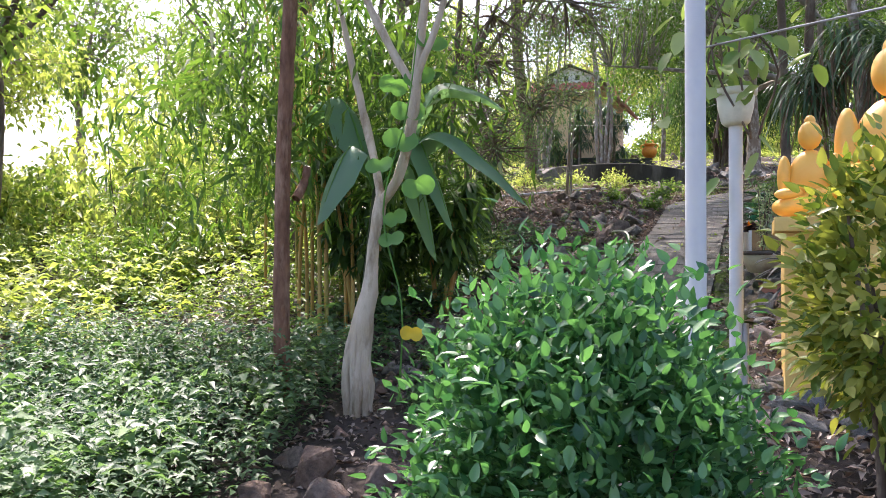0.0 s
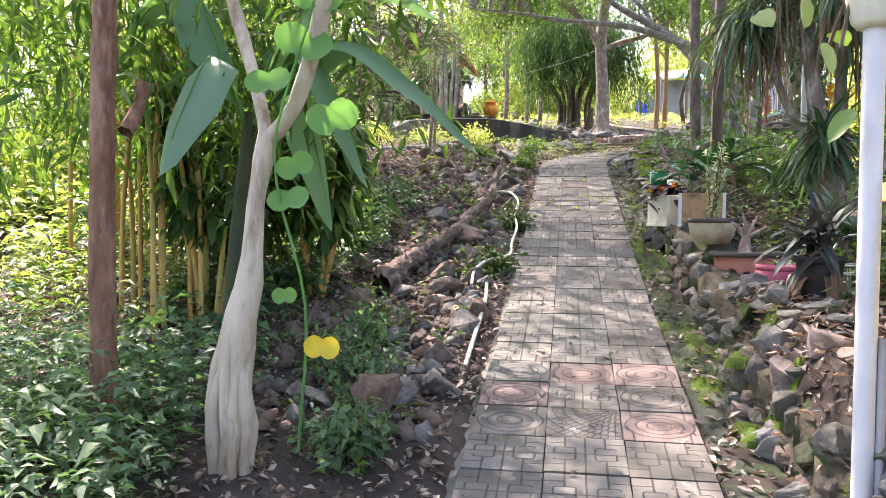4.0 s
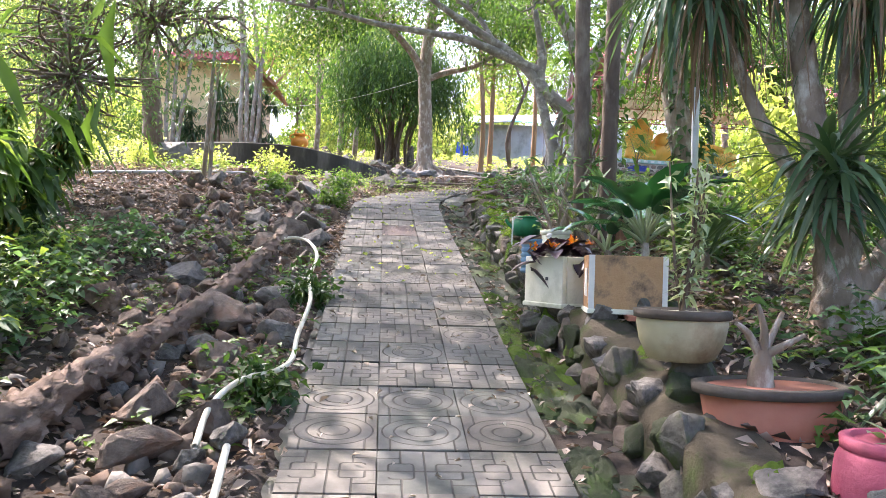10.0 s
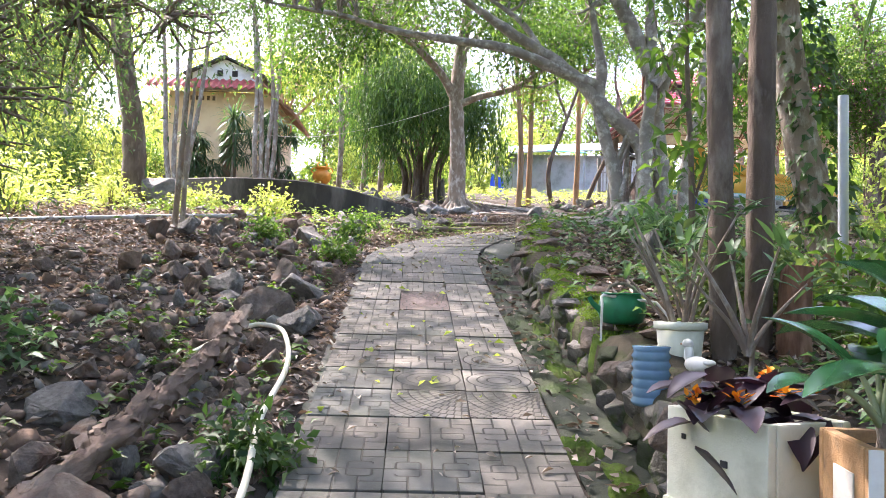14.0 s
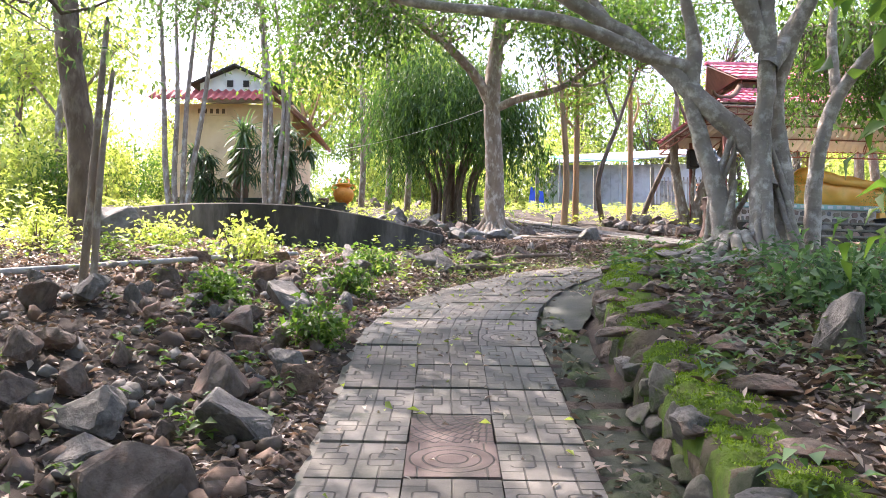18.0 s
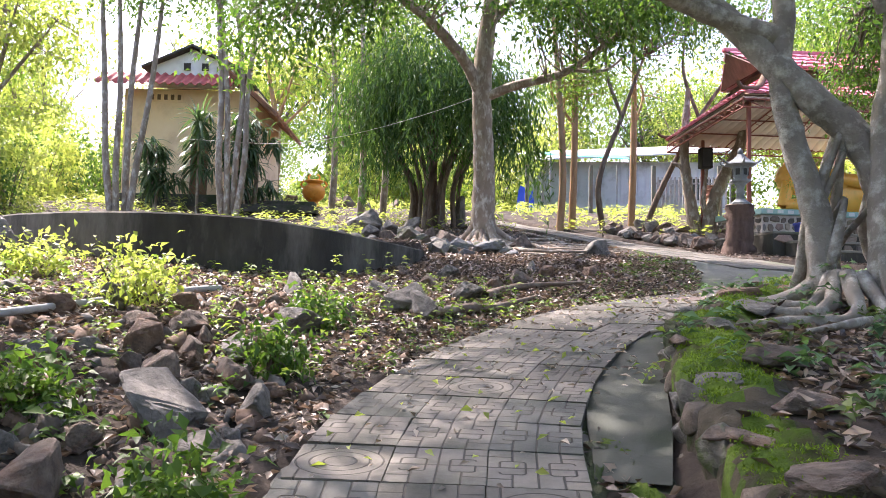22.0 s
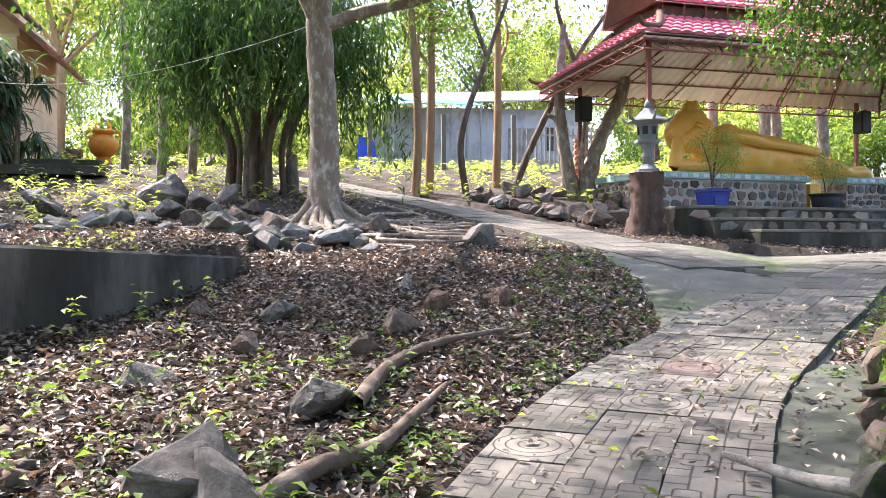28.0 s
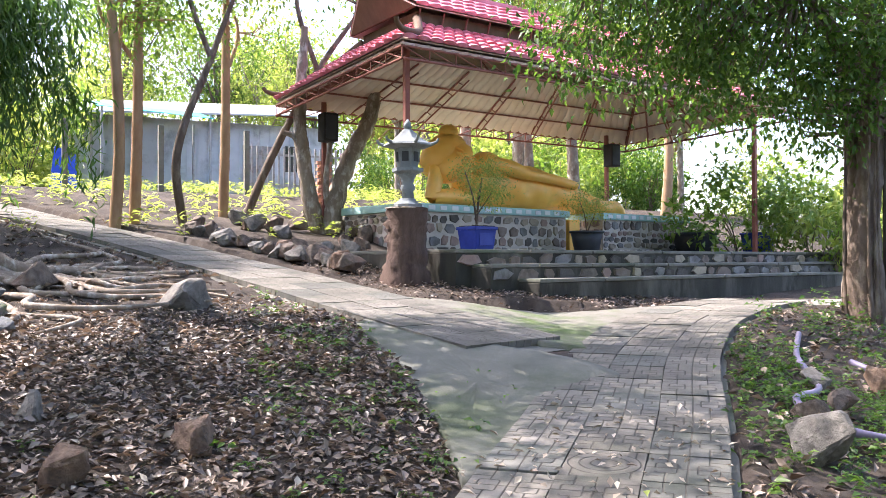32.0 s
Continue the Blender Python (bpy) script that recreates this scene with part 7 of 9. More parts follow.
def variegated():
    g = np.random.default_rng(8)
    h = thing("variegated_plant", (1.37, -1.6, .3), "upright shrub with pale variegated leaves in a bowl pot", "plant")
    for k in range(5):
        a = g.uniform(0, 6.28)
        pts = [(0, 0, 0), (.05 * math.cos(a), .05 * math.sin(a), .25), (.1 * math.cos(a), .1 * math.sin(a), g.uniform(.45, .72))]
        tubes("stem", [(pts, [.01, .008, .004])], M_BARKD, h, n=5)
        ln = smooth_line(pts, .03)[3:]
        pick = ln[g.integers(0, len(ln), 46)]
        v, q = leaf_arrays(pick, g.normal(size=(46, 3)) + [0, 0, .2], g.normal(size=(46, 3)) * .4 + [0, 0, 1], g.uniform(.05, .09, 46), g.uniform(.016, .026, 46), .2, .3)
        fast("foliage", v, q, L_VARI, h)


variegated()


def adenium():
    h = thing("adenium", (1.58, -1.95, .02), "bare swollen pale desert-rose stem in a terracotta pot", "plant")
    tubes("caudex", [([(0, 0, 0), (0, 0, .08), (.01, 0, .17)], [.06, .05, .03])], M_BARK, h, n=9)
    for p in ([(0, 0, .14), (-.06, 0, .24), (-.12, -.02, .28)], [(0, 0, .14), (.05, .02, .22), (.1, .02, .33)], [(.01, 0, .15), (.0, -.02, .26), (-.03, -.02, .36)], [(0, 0, .14), (.09, -.04, .2), (.16, -.05, .24)]):
        tubes("branch", [(p, [.022, .016, .01])], M_BARK, h, n=6)


adenium()
bk = thing("wire_basket", (1.97, -3.4, float(ground_at(1.97, -3.4)) + .01), "old grey wire basket with an arched handle on the bank", "basket")
for k in range(16):
    a = 2 * math.pi * k / 16
    tubes("rib", [([(.1 * math.cos(a), .08 * math.sin(a), 0), (.13 * math.cos(a), .105 * math.sin(a), .09), (.15 * math.cos(a), .12 * math.sin(a), .18)], [.004])], M_PLASTER, bk, n=5, knots=0, step=.05)
for z_, r_ in ((.0, .1), (.06, .12), (.12, .137), (.18, .15)):
    tubes("hoop", [([(r_ * math.cos(a), r_ * .8 * math.sin(a), z_) for a in np.linspace(0, 2 * math.pi, 17)], [.006])], M_PLASTER, bk, n=5, knots=0, step=.05)
tubes("handle", [([(.15 * math.cos(a), 0, .18 + .2 * math.sin(a)) for a in np.linspace(0, math.pi, 11)], [.008])], M_PLASTER, bk, n=6, knots=0, step=.05)
mgp = np.random.default_rng(44)
pp = thing("pot_plant", (1.71, -2.72, -.1), "young pale green seedlings growing in a pink pot", "plant")
leafy_part(pp, "foliage", mgp, (0, 0, .02), 16, .16, .045, L_VARI, .3, 1.3, .05, .6)


# ---------- dracaenas ----------
def dracaena(x, y, z, stem_h, heads, n, length, width, m, label, seed, stems=None, lean=.1, dead=0, name="dracaena", lo=-.3, bend=1.0):
    g = np.random.default_rng(seed)
    h = thing(name, (x, y, z), label, "dracaena")
    for k in range(heads):
        a = g.uniform(0, 6.28)
        off = np.array([math.cos(a), math.sin(a), 0]) * lean * g.uniform(.3, 1) * (heads > 1)
        hh = stem_h * g.uniform(.65, 1.05) if heads > 1 else stem_h
        top = off * 2 + np.array([0, 0, hh])
        tubes("stem", [([(off * .2), off + [0, 0, hh * .5], top], [.045 if stem_h > 1 else .03, .035, .025])], stems or M_BARK, h, n=8)
        leafy_part(h, "leaf_rosette", g, top, n, length, width, m, lo, 1.4, .05, bend, 5)
        if stem_h < 2.2 and m is L_DRAC and stem_h > .8:
            for f in (.55, .75, .9):
                leafy_part(h, "leaf_whorl", g, off * 1.5 + np.array([0, 0, hh * f]), n // 2, length, width, m, -.5, .7, .04, bend, 5)
        if dead:
            leafy_part(h, "dead_fronds", g, top - [0, 0, .1], dead, length * 1.3, width * .7, L_DEAD, -1.2, -.2, .06, 2.0, 5, "brown dead hanging fronds")
    return h


pot("pot", 1.66, -3.74, float(ground_at(1.66, -3.74)) - .02, [(.1, 0), (.11, .01), (.13, .14), (.145, .26)], M_BLACKP, "black plastic nursery pot standing among stones")
dracaena(1.66, -3.74, float(ground_at(1.66, -3.74)) + .16, .2, 1, 40, .43, .06, L_DRACP, "dark purple-green dracaena with spreading strap leaves in a black pot", 71, lo=-.1, dead=20)
dracaena(2.3, -2.2, float(ground_at(2.3, -2.2)), .35, 1, 50, .55, .05, L_DRAC, "low dark strap-leaved plant on the bank", 74, lo=-.1)
dracaena(2.5, .9, float(ground_at(2.5, .9)), .25, 1, 46, .7, .045, L_DRAC, "low arching strap-leaved plant under trees", 75, lo=-.1)
def dragon_tree():
    """Old many-stemmed dragon tree: heads of long hanging leaves over brown dead skirts."""
    g = np.random.default_rng(72)
    x, y = 2.62, -.72
    z = float(ground_at(x, y))
    h = thing("dragon_tree", (x, y, z), "old many-stemmed dragon tree with hanging dark leaves and dead brown skirts", "dragon tree")
    tubes("trunk", [([(0, 0, -.1), (0, 0, .15), (-.02, .02, .6), (-.12, .1, 1.3), (-.22, .2, 2.3), (-.3, .3, 3.4)], [.16, .105, .08, .068, .06, .045])], M_BARK, h, n=14, knots=.1, step=.05)
    stems = [([(.02, 0, .3), (.12, .05, .8), (.1, .1, 1.6), (.2, .1, 2.8)], .075), ([(.05, 0, .2), (.4, .1, .6), (.75, .2, 1.2), (.95, .3, 2.1), (1.0, .3, 3.0)], .07), ([(.1, 0, .12), (.6, .3, .4), (1.2, .5, .8), (1.7, .7, 1.5), (1.9, .8, 2.6)], .06),
             ([(.08, -.05, .1), (.45, -.25, .25), (.95, -.5, .65), (1.3, -.7, 1.4), (1.4, -.8, 2.4)], .055), ([(-.05, .05, .7), (-.35, .35, 1.4), (-.55, .5, 2.2), (-.6, .5, 3.0)], .05)]
    for pts, r in stems:
        tubes("stem", [(pts, [r, r * .85, r * .7, r * .6])], M_BARK, h, n=10, knots=.08, step=.06)
    for c, n in (((-.3, .3, 3.3), 90), ((-.75, .35, 2.75), 80), ((.2, .1, 2.75), 80), ((1.0, .3, 2.75), 80), ((1.9, .8, 2.5), 70), ((1.4, -.8, 2.3), 80), ((-.55, .5, 2.9), 70), ((.55, -.25, 2.6), 80), ((.0, -.5, 2.9), 70)):
        c = np.array(c) - [0, 0, .5]
        leafy_part(h, "leaf_head", g, c, n, .78, .034, L_DRAC, -.9, .9, .1, 1.9, 6)
        leafy_part(h, "dead_fronds", g, c - [0, 0, .12], n // 3, .85, .022, L_DEAD, -1.35, -.5, .1, 2.2, 6, "brown dead hanging fronds")
    for k in range(16):
        q = np.array([g.uniform(-.7, 1.4), g.uniform(-.5, .5), 2.4])
        tubes("hanging_strand", [([q, q + [.03, 0, -.5], q + [g.normal() * .05, 0, -g.uniform(.7, 1.3)]], [.008, .006, .003])], L_DEAD, h, n=4, knots=0)
    leafy_part(h, "leaf_rosette", g, (-.1, -.08, 1.0), 110, .64, .042, L_DRAC, -.7, 1.2, .06, 1.0, 6)
    leafy_part(h, "leaf_rosette", g, (-.14, -.05, .8), 45, .55, .03, L_DRAC, -.8, .3, .05, .9, 6)


dragon_tree()
tubes("trunk", [([(0, 0, -.1), (-.4, .1, 2.2), (-.6, .1, 5.5)], [.18, .16, .1])], M_BARK, thing("ivy_covered_tree", gp(4.15, 5.3), "thick grey trunk with climbing leaves", "tree"), n=10)
gi = np.random.default_rng(81)
iv = bpy.data.objects["ivy_covered_tree"]
nb = 900
tt = gi.random(nb)
aa = gi.uniform(0, 6.28, nb)
bb = np.stack([-.6 * tt + .2 * np.cos(aa), .1 * tt + .2 * np.sin(aa), .3 + 4.2 * tt], -1)
v, q = leaf_arrays(bb, np.stack([np.cos(aa), np.sin(aa), -gi.random(nb)], -1), gi.normal(size=(nb, 3)) * .3 + [0, 0, 1], gi.uniform(.1, .18, nb), gi.uniform(.06, .1, nb), .2, .3)
fast("climbing_leaves", v, q, L_DARK, iv)
# plants by the hut
hut_drac = dracaena(-6.1, 25.2, float(ground_at(-6.1, 25.2)), 2.5, 1, 60, .85, .07, L_DRAC, "tall dracaena with drooping leaves before the hut", 77, lo=-.9, bend=1.2)
for f in (.5, .65, .8):
    leafy_part(hut_drac, "leaf_whorl", np.random.default_rng(5), (0, 0, 2.5 * f), 34, .75, .07, L_DRAC, -.6, .8, .05, 1.3, 5)
for (x, y, hh, sd) in ((-5.05, 25.3, 2.6, 78), (-4.7, 25.6, 2.3, 79), (-7.4, 25.6, 2.0, 80)):
    zz = float(ground_at(x, y))
    g = np.random.default_rng(sd)
    h = thing("dracaena_bush", (x, y, zz), "dense dark drooping dracaena bush against the hut", "dracaena")
    for k in range(4):
        tubes("stem", [([(g.normal() * .1, g.normal() * .1, -.05), (g.normal() * .15, 0, hh * .5), (g.normal() * .25, 0, hh * .95)], [.04, .035, .02])], M_BARK, h, n=6)
    for k in range(24):
        leafy_part(h, "leaf_whorl", g, (g.normal() * .3, g.normal() * .25, hh * g.uniform(.28, 1.05)), 22, .6, .06, L_DRAC, -1.0, .9, .04, 1.3, 4)

# ---------- log, hose, pipes ----------
M_HOSE = mat("hose_cream", (.62, .58, .45), (.70, .67, .55), 6, .5, .05, 40, c3=(.45, .40, .30), s3=4)
M_PIPE = mat("pipe_grey", (.30, .30, .30), (.40, .40, .39), 6, .6, .1, 40, c3=(.18, .16, .14), s3=3)
M_LOG = mat("log_bark", (.085, .06, .048), (.22, .16, .125), 9, .95, 1.0, 22, c3=(.33, .26, .21), s3=4, stretch=(1, .3, 1))


def laid(pts, lift):
    return [(x, y, max(float(ground_at(x, y)), 0 * x - 9) + lift + (p[0] if p else 0)) for x, y, *p in pts]


hz = thing("garden_hose", (0, 0, 0), "cream white garden hose lying over the rocks", "hose")
tubes("hose", [(laid([(-.55, -3.9, .02), (-.56, -3.2, .03), (-.57, -2.4, .06), (-.61, -1.86, .1)], .02), [.016]),
               (laid([(-.76, -1.75, .08), (-.77, -1.4, .13), (-.68, -1.14, .15), (-.53, -1.04, .14), (-.48, -.7, .12), (-.5, -.2, .12), (-.49, .5, .13), (-.56, 1.2, .12), (-.56, 1.9, .12), (-.64, 2.45, .14), (-.76, 2.8, .16), (-.95, 2.75, .19), (-1.2, 2.4, .1)], .02), [.015])], M_HOSE, hz, n=8, knots=0, step=.06)
lg = thing("log", (0, 0, 0), "old rotting log with flaking bark across the rocks", "log")
tubes("log_body", [(laid([(-1.6, -1.8, .03), (-1.48, -1.0, .06), (-1.33, -.2, .08), (-1.17, .6, .1), (-1.07, 1.5, .12), (-1.0, 2.2, .14), (-.97, 2.9, .2)], .09), [.1, .08, .068, .06, .05, .042, .036])], M_LOG, lg, n=18, knots=.22, step=.05)
gb_ = np.random.default_rng(31)
body = smooth_line(laid([(-1.59, -1.75, .03), (-1.33, -.2, .08), (-1.07, 1.5, .12), (-.96, 2.5, .15)], .09), .1)
pk = body[gb_.integers(0, len(body), 320)]
ang = gb_.uniform(0, math.pi, 320)
rad_ = np.interp(pk[:, 1], [-2, 2.7], [.085, .04])
bs = pk + np.stack([np.cos(ang) * rad_, gb_.normal(size=320) * .03, np.sin(ang) * rad_], -1)
v, q = leaf_arrays(bs, np.stack([.15 * gb_.normal(size=320), np.ones(320), .2 * gb_.normal(size=320)], -1), np.stack([np.cos(ang), np.zeros(320), np.sin(ang)], -1), gb_.uniform(.07, .16, 320), gb_.uniform(.04, .08, 320), .1, -.08)
fast("loose_bark", v, q, M_LOG, lg)
tagged(bpy.data.objects["loose_bark"], kind="stuff")
pp2 = thing("water_pipe", (0, 0, 0), "long thin grey plastic pipe lying in leaf litter", "pipe")
tubes("pipe", [(laid([(-6.4, 5.4), (-4.6, 6.4), (-3.2, 7.3), (-2.4, 8.6), (-1.9, 9.9), (-1.62, 10.3)], .05), [.028])], M_PIPE, pp2, n=8, knots=0, step=.3)
for x, y, pts in ((0, 0, [(.7, 10.9), (1.0, 11.6), (1.4, 12.1), (1.9, 12.35)]), (0, 0, [(.2, 9.9), (.5, 10.3), (.75, 10.5), (1.25, 11.3)])):
    b_ = thing("dead_branch", (0, 0, 0), "dead dark branch lying beside the path", "branch")
    tubes("branch", [(laid(pts, .06), [.045, .04, .03, .015])], M_BARKD, b_, n=8, knots=.1)


# ---------- start of the walk ----------
def big_bush(name, label, x, y, r, zc, rz_, leafmat, n, per, size, seed, spread=.1, ratio=.5):
    z = float(ground_at(x, y))
    g = np.random.default_rng(seed)
    h = thing(name, (x, y, z), label, "shrub")
    for k in range(9):
        a, q = g.uniform(0, 6.28), g.uniform(.2, .85)
        tubes("stem", [([(.05 * math.cos(a), .05 * math.sin(a), -.05), (r * q * .4 * math.cos(a), r * q * .4 * math.sin(a), (zc - z) * .6), (r * q * math.cos(a + .3), r * q * math.sin(a + .3), zc - z + .2 * g.normal())], [.02, .015, .006])], M_BARKD, h, n=6)
    cen, b = clumps(g, [((0, 0, zc - z), (r, r, rz_), 1.0)], n, spread, per, .62)
    cc = np.array([0, 0, zc - z - .2])
    ahead = unit(b - cc) * .9 + g.normal(size=b.shape) * .5
    L = g.uniform(*size, len(b))
    v, q = blade_arrays(b, ahead, unit(b - cc) * .4 + g.normal(size=b.shape) * .35 + np.array([0, 0, .8]), L, L * ratio * 1.1, 4, .5, .2)
    fast("foliage", v, q, leafmat, h, "", True)
    return h


big_bush("glossy_bush", "dense rounded bush with glossy bright green leaves", 1.03, -9.47, .3, -.3, .52, L_BUSH, 760, 34, (.021, .034), 201, .055)
big_bush("thicket_shrub", "dense dark green shrub behind the bamboo", -3.0, -1.7, .75, .9, .9, L_MID, 260, 30, (.08, .14), 203, .16, .36)
big_bush("croton_bush", "upright bush with yellow-green pointed leaves", 1.8, -7.55, .32, .12, .5, leaf_mat("leaf_croton", (.07, .14, .02), (.42, .42, .10), .45, .4), 120, 26, (.05, .085), 202, .07, .42)
M_POLE = mat("pole_paint", (.56, .56, .55), (.66, .66, .64), 3, .5, .05, 40, c3=(.55, .56, .58), s3=4)
pl = thing("lamp_pole", gp(1.13, -8.17), "white painted round steel pole beside the path", "pole")
zp = pl.matrix_basis.translation.z
tubes("shaft", [([(0, 0, -.1), (0, 0, 1.6), (0, 0, 3.9)], [.034, .033, .032])], M_POLE, pl, n=20, knots=0, step=.6)
sp = thing("concrete_post", gp(1.2, -5.91), "short white painted post carrying a broken planter", "post")
zs = 1.02 - sp.matrix_basis.translation.z
tubes("shaft", [([(0, 0, -.1), (0, 0, zs * .5), (0, 0, zs)], [.039])], M_POLE, sp, n=18, knots=0, step=.4)
tubes("conduit", [([(.05, -.02, -.1), (.052, -.02, .75)], [.017])], M_PIPE, sp, n=8, knots=0)
pc = pot("broken_pot", 1.2, -5.91, 1.02, [(.06, 0), (.08, .02), (.1, .1), (.11, .2)], M_FOAMW, "cream broken pot on a post, overgrown with leaves")
gpo = np.random.default_rng(61)
po = thing("pothos", (1.2, -5.95, 1.06), "climbing plant with large pale green leaves", "plant")
nb = 90
bb = gpo.normal(size=(nb, 3)) * [.15, .15, .3] + [-.03, -.02, .45]
v, q = blade_arrays(bb, np.c_[gpo.normal(size=(nb, 2)) * .6, -gpo.random(nb)], gpo.normal(size=(nb, 3)) * .3 + [0, -.4, 1], gpo.uniform(.11, .17, nb), gpo.uniform(.07, .1, nb), 5, .6, .15)
fast("foliage", v, q, leaf_mat("leaf_pothos", (.14, .24, .06), (.34, .42, .18), .4, .4), po, "", True)
for k in range(6):
    tubes("vine_stem", [([(gpo.normal() * .1, gpo.normal() * .1, -.1), (gpo.normal() * .15, gpo.normal() * .15, .4), (gpo.normal() * .2, gpo.normal() * .2, 1.0)], [.008, .006, .004])], M_BARKD, po, n=5)


def seated_statue(x, y, z, s, label):
    """Golden seated statue, one plain mesh."""
    bm = bmesh.new()

    def blob(c, r):
        res = bmesh.ops.create_icosphere(bm, subdivisions=3, radius=1)
        bmesh.ops.transform(bm, matrix=Matrix.Translation(c) @ Matrix.Diagonal((*r, 1)), verts=res["verts"])
    blob((0, 0, .16), (.42, .34, .16))
    blob((0, .02, .48), (.24, .17, .34))
    blob((0, 0, .98), (.13, .13, .17))
    blob((0, .02, 1.15), (.06, .06, .07))
    for sx in (-1, 1):
        blob((sx * .27, -.04, .5), (.08, .09, .26))
        blob((sx * .2, -.2, .3), (.16, .09, .07))
    ob = part("seated_statue", bm, M_GOLD, None, "", True)
    ob.matrix_basis = pose(x, y, z, 0, 0, -10) @ Matrix.Diagonal((s, s, s, 1))
    tagged(ob, label, "statue", "golden statues")


M_YWALL = mat("pedestal_yellow", (.66, .42, .12), (.74, .52, .18), 3, .8, .15, 40, c3=(.5, .32, .1), s3=2)
pd = thing("statue_pedestal", gp(1.95, -6.1), "yellow painted masonry pedestal for statues", "pedestal")
zq = pd.matrix_basis.translation.z
part("block", bm_box(1.1, .7, 1.0, .015, (.05, .3, .42)), M_YWALL, pd)
part("cap", bm_box(1.2, .8, .08, .01, (.05, .3, .955)), M_YWALL, pd)
seated_statue(1.6, -5.78, zq + .99, .5, "golden seated statue on a yellow pedestal")
seated_statue(2.03, -5.74, zq + .99, .85, "larger golden standing-seated statue on a yellow pedestal")
M_RED = mat("red_plastic", (.62, .04, .04), (.72, .07, .06), 5, .5, .05, 30)
rd = thing("hanging_ribbon", (2.0, -7.0, 1.25), "short red strip hanging from a wire", "ribbon")
part("strip", bm_box(.022, .006, .2, .001, (0, 0, 0)), M_RED, rd)
tubes("wire", [([(-1.0, .7, .14), (0, 0, .1), (1.2, -.4, .16)], [.006])], M_PIPE, rd, n=5, knots=0)

# vine leaves on the pale tree: heart-shaped pairs
gv = np.random.default_rng(12)
vn = thing("heart_vine", (-1.3, -5.45, -.4), "vine with pairs of big bright heart-shaped leaves on a pale tree", "vine")
tubes("vine_stem", [([(.15, .0, -.4), (.2, -.05, .3), (.05, -.05, 1.0), (.25, -.08, 1.7), (.35, -.1, 2.3)], [.008, .007, .005])], L_HEART, vn, n=5, knots=0)


def heart_pair(parent, x, y, z, s, m, name="heart_leaf"):
    """Broad two-lobed leaf hanging from its stalk, notched at the tip."""
    half = [(0, .1), (.1, .17), (.26, .2), (.42, .1), (.5, -.06), (.47, -.24), (.36, -.38), (.22, -.43), (.09, -.4), (0, -.33)]
    bm = bmesh.new()
    ring = [(px_, pz_) for px_, pz_ in half] + [(-px_, pz_) for px_, pz_ in half[-2:0:-1]]
    outer = [bm.verts.new((px_ * s, -abs(px_) * .16 * s - .06 * s * (pz_ < -.2), pz_ * s)) for px_, pz_ in ring]
    inner = [bm.verts.new((px_ * .5 * s, -abs(px_) * .1 * s + .02 * s, (pz_ * .5 - .05) * s)) for px_, pz_ in ring]
    n = len(ring)
    for k in range(n):
        bm.faces.new((outer[k], outer[(k + 1) % n], inner[(k + 1) % n], inner[k]))
    bm.faces.new(inner)
    bmesh.ops.recalc_face_normals(bm, faces=bm.faces)
    ob = part(name, bm, m, parent, "", True)
    o = parent.matrix_basis.translation
    ob.matrix_basis = pose(x - o.x, y - o.y, z - o.z, gv.uniform(-30, 5), gv.uniform(-22, 22), gv.uniform(0, 30))
    return ob


for x, y, z, s in ((-1.11, -5.46, 1.14, .28), (-1.29, -5.47, .96, .22), (-1.0, -5.45, .8, .25), (-1.17, -5.47, .57, .18), (-1.19, -5.48, .41, .2), (-1.08, -5.44, 1.36, .26), (-1.0, -5.42, 1.6, .24), (-1.18, -5.46, 1.55, .22), (-.9, -5.4, 1.85, .25)):
    heart_pair(vn, x, y, z, s, L_HEART)
heart_pair(vn, -1.2, -5.5, -.04, .12, L_HEART)
heart_pair(vn, -1.02, -5.5, -.27, .17, L_GOLDL, "yellowed_leaf")

# banana
bn = thing("banana_plant", gp(-1.9, -4.55), "banana plant with long grey-green drooping leaves", "banana plant")
zb_ = bn.matrix_basis.translation.z
tubes("pseudostem", [([(0, 0, -.1), (.05, 0, .8), (.15, 0, 1.7)], [.05, .045, .035])], M_MOSSD, bn, n=10)
for (tx, ty, tz), w, rise in (((1.5, -.05, 1.45), .2, .55), ((1.2, .4, 2.3), .22, .6), ((-.1, -.6, 1.3), .2, .5), ((.9, -.15, 1.25), .16, .7), ((-.8, .3, 2.2), .22, .6), ((.5, .5, 1.0), .2, .8)):
    p0, p3 = np.array([.13, 0, 1.6]), np.array([tx, ty, tz])
    pts = smooth_line([p0, p0 * .6 + p3 * .4 + [0, 0, rise], p0 * .25 + p3 * .75 + [0, 0, rise * .6], p3], .06)
    n = len(pts)
    t_ = np.gradient(pts, axis=0)
    sd = unit(np.cross(t_, [0, 0, 1.]))
    wd = np.interp(np.linspace(0, 1, n), [0, .12, .3, .7, .95, 1], [.02, .1, 1, .9, .3, .02]) * w
    nr = unit(np.cross(sd, t_))
    vs = np.stack([pts - sd * wd[:, None] - nr * wd[:, None] * .45, pts, pts + sd * wd[:, None] - nr * wd[:, None] * .45], 1).reshape(-1, 3)
    fs = []
    for k in range(n - 1):
        a = 3 * k
        fs += [(a, a + 1, a + 4, a + 3), (a + 1, a + 2, a + 5, a + 4)]
    lf = fast("leaf_blade", vs, fs, L_BANANA, bn, "", True)
    tubes("midrib", [([tuple(p) for p in pts[::4]], [.018, .01, .004])], L_HEART, lf, n=5, knots=0)
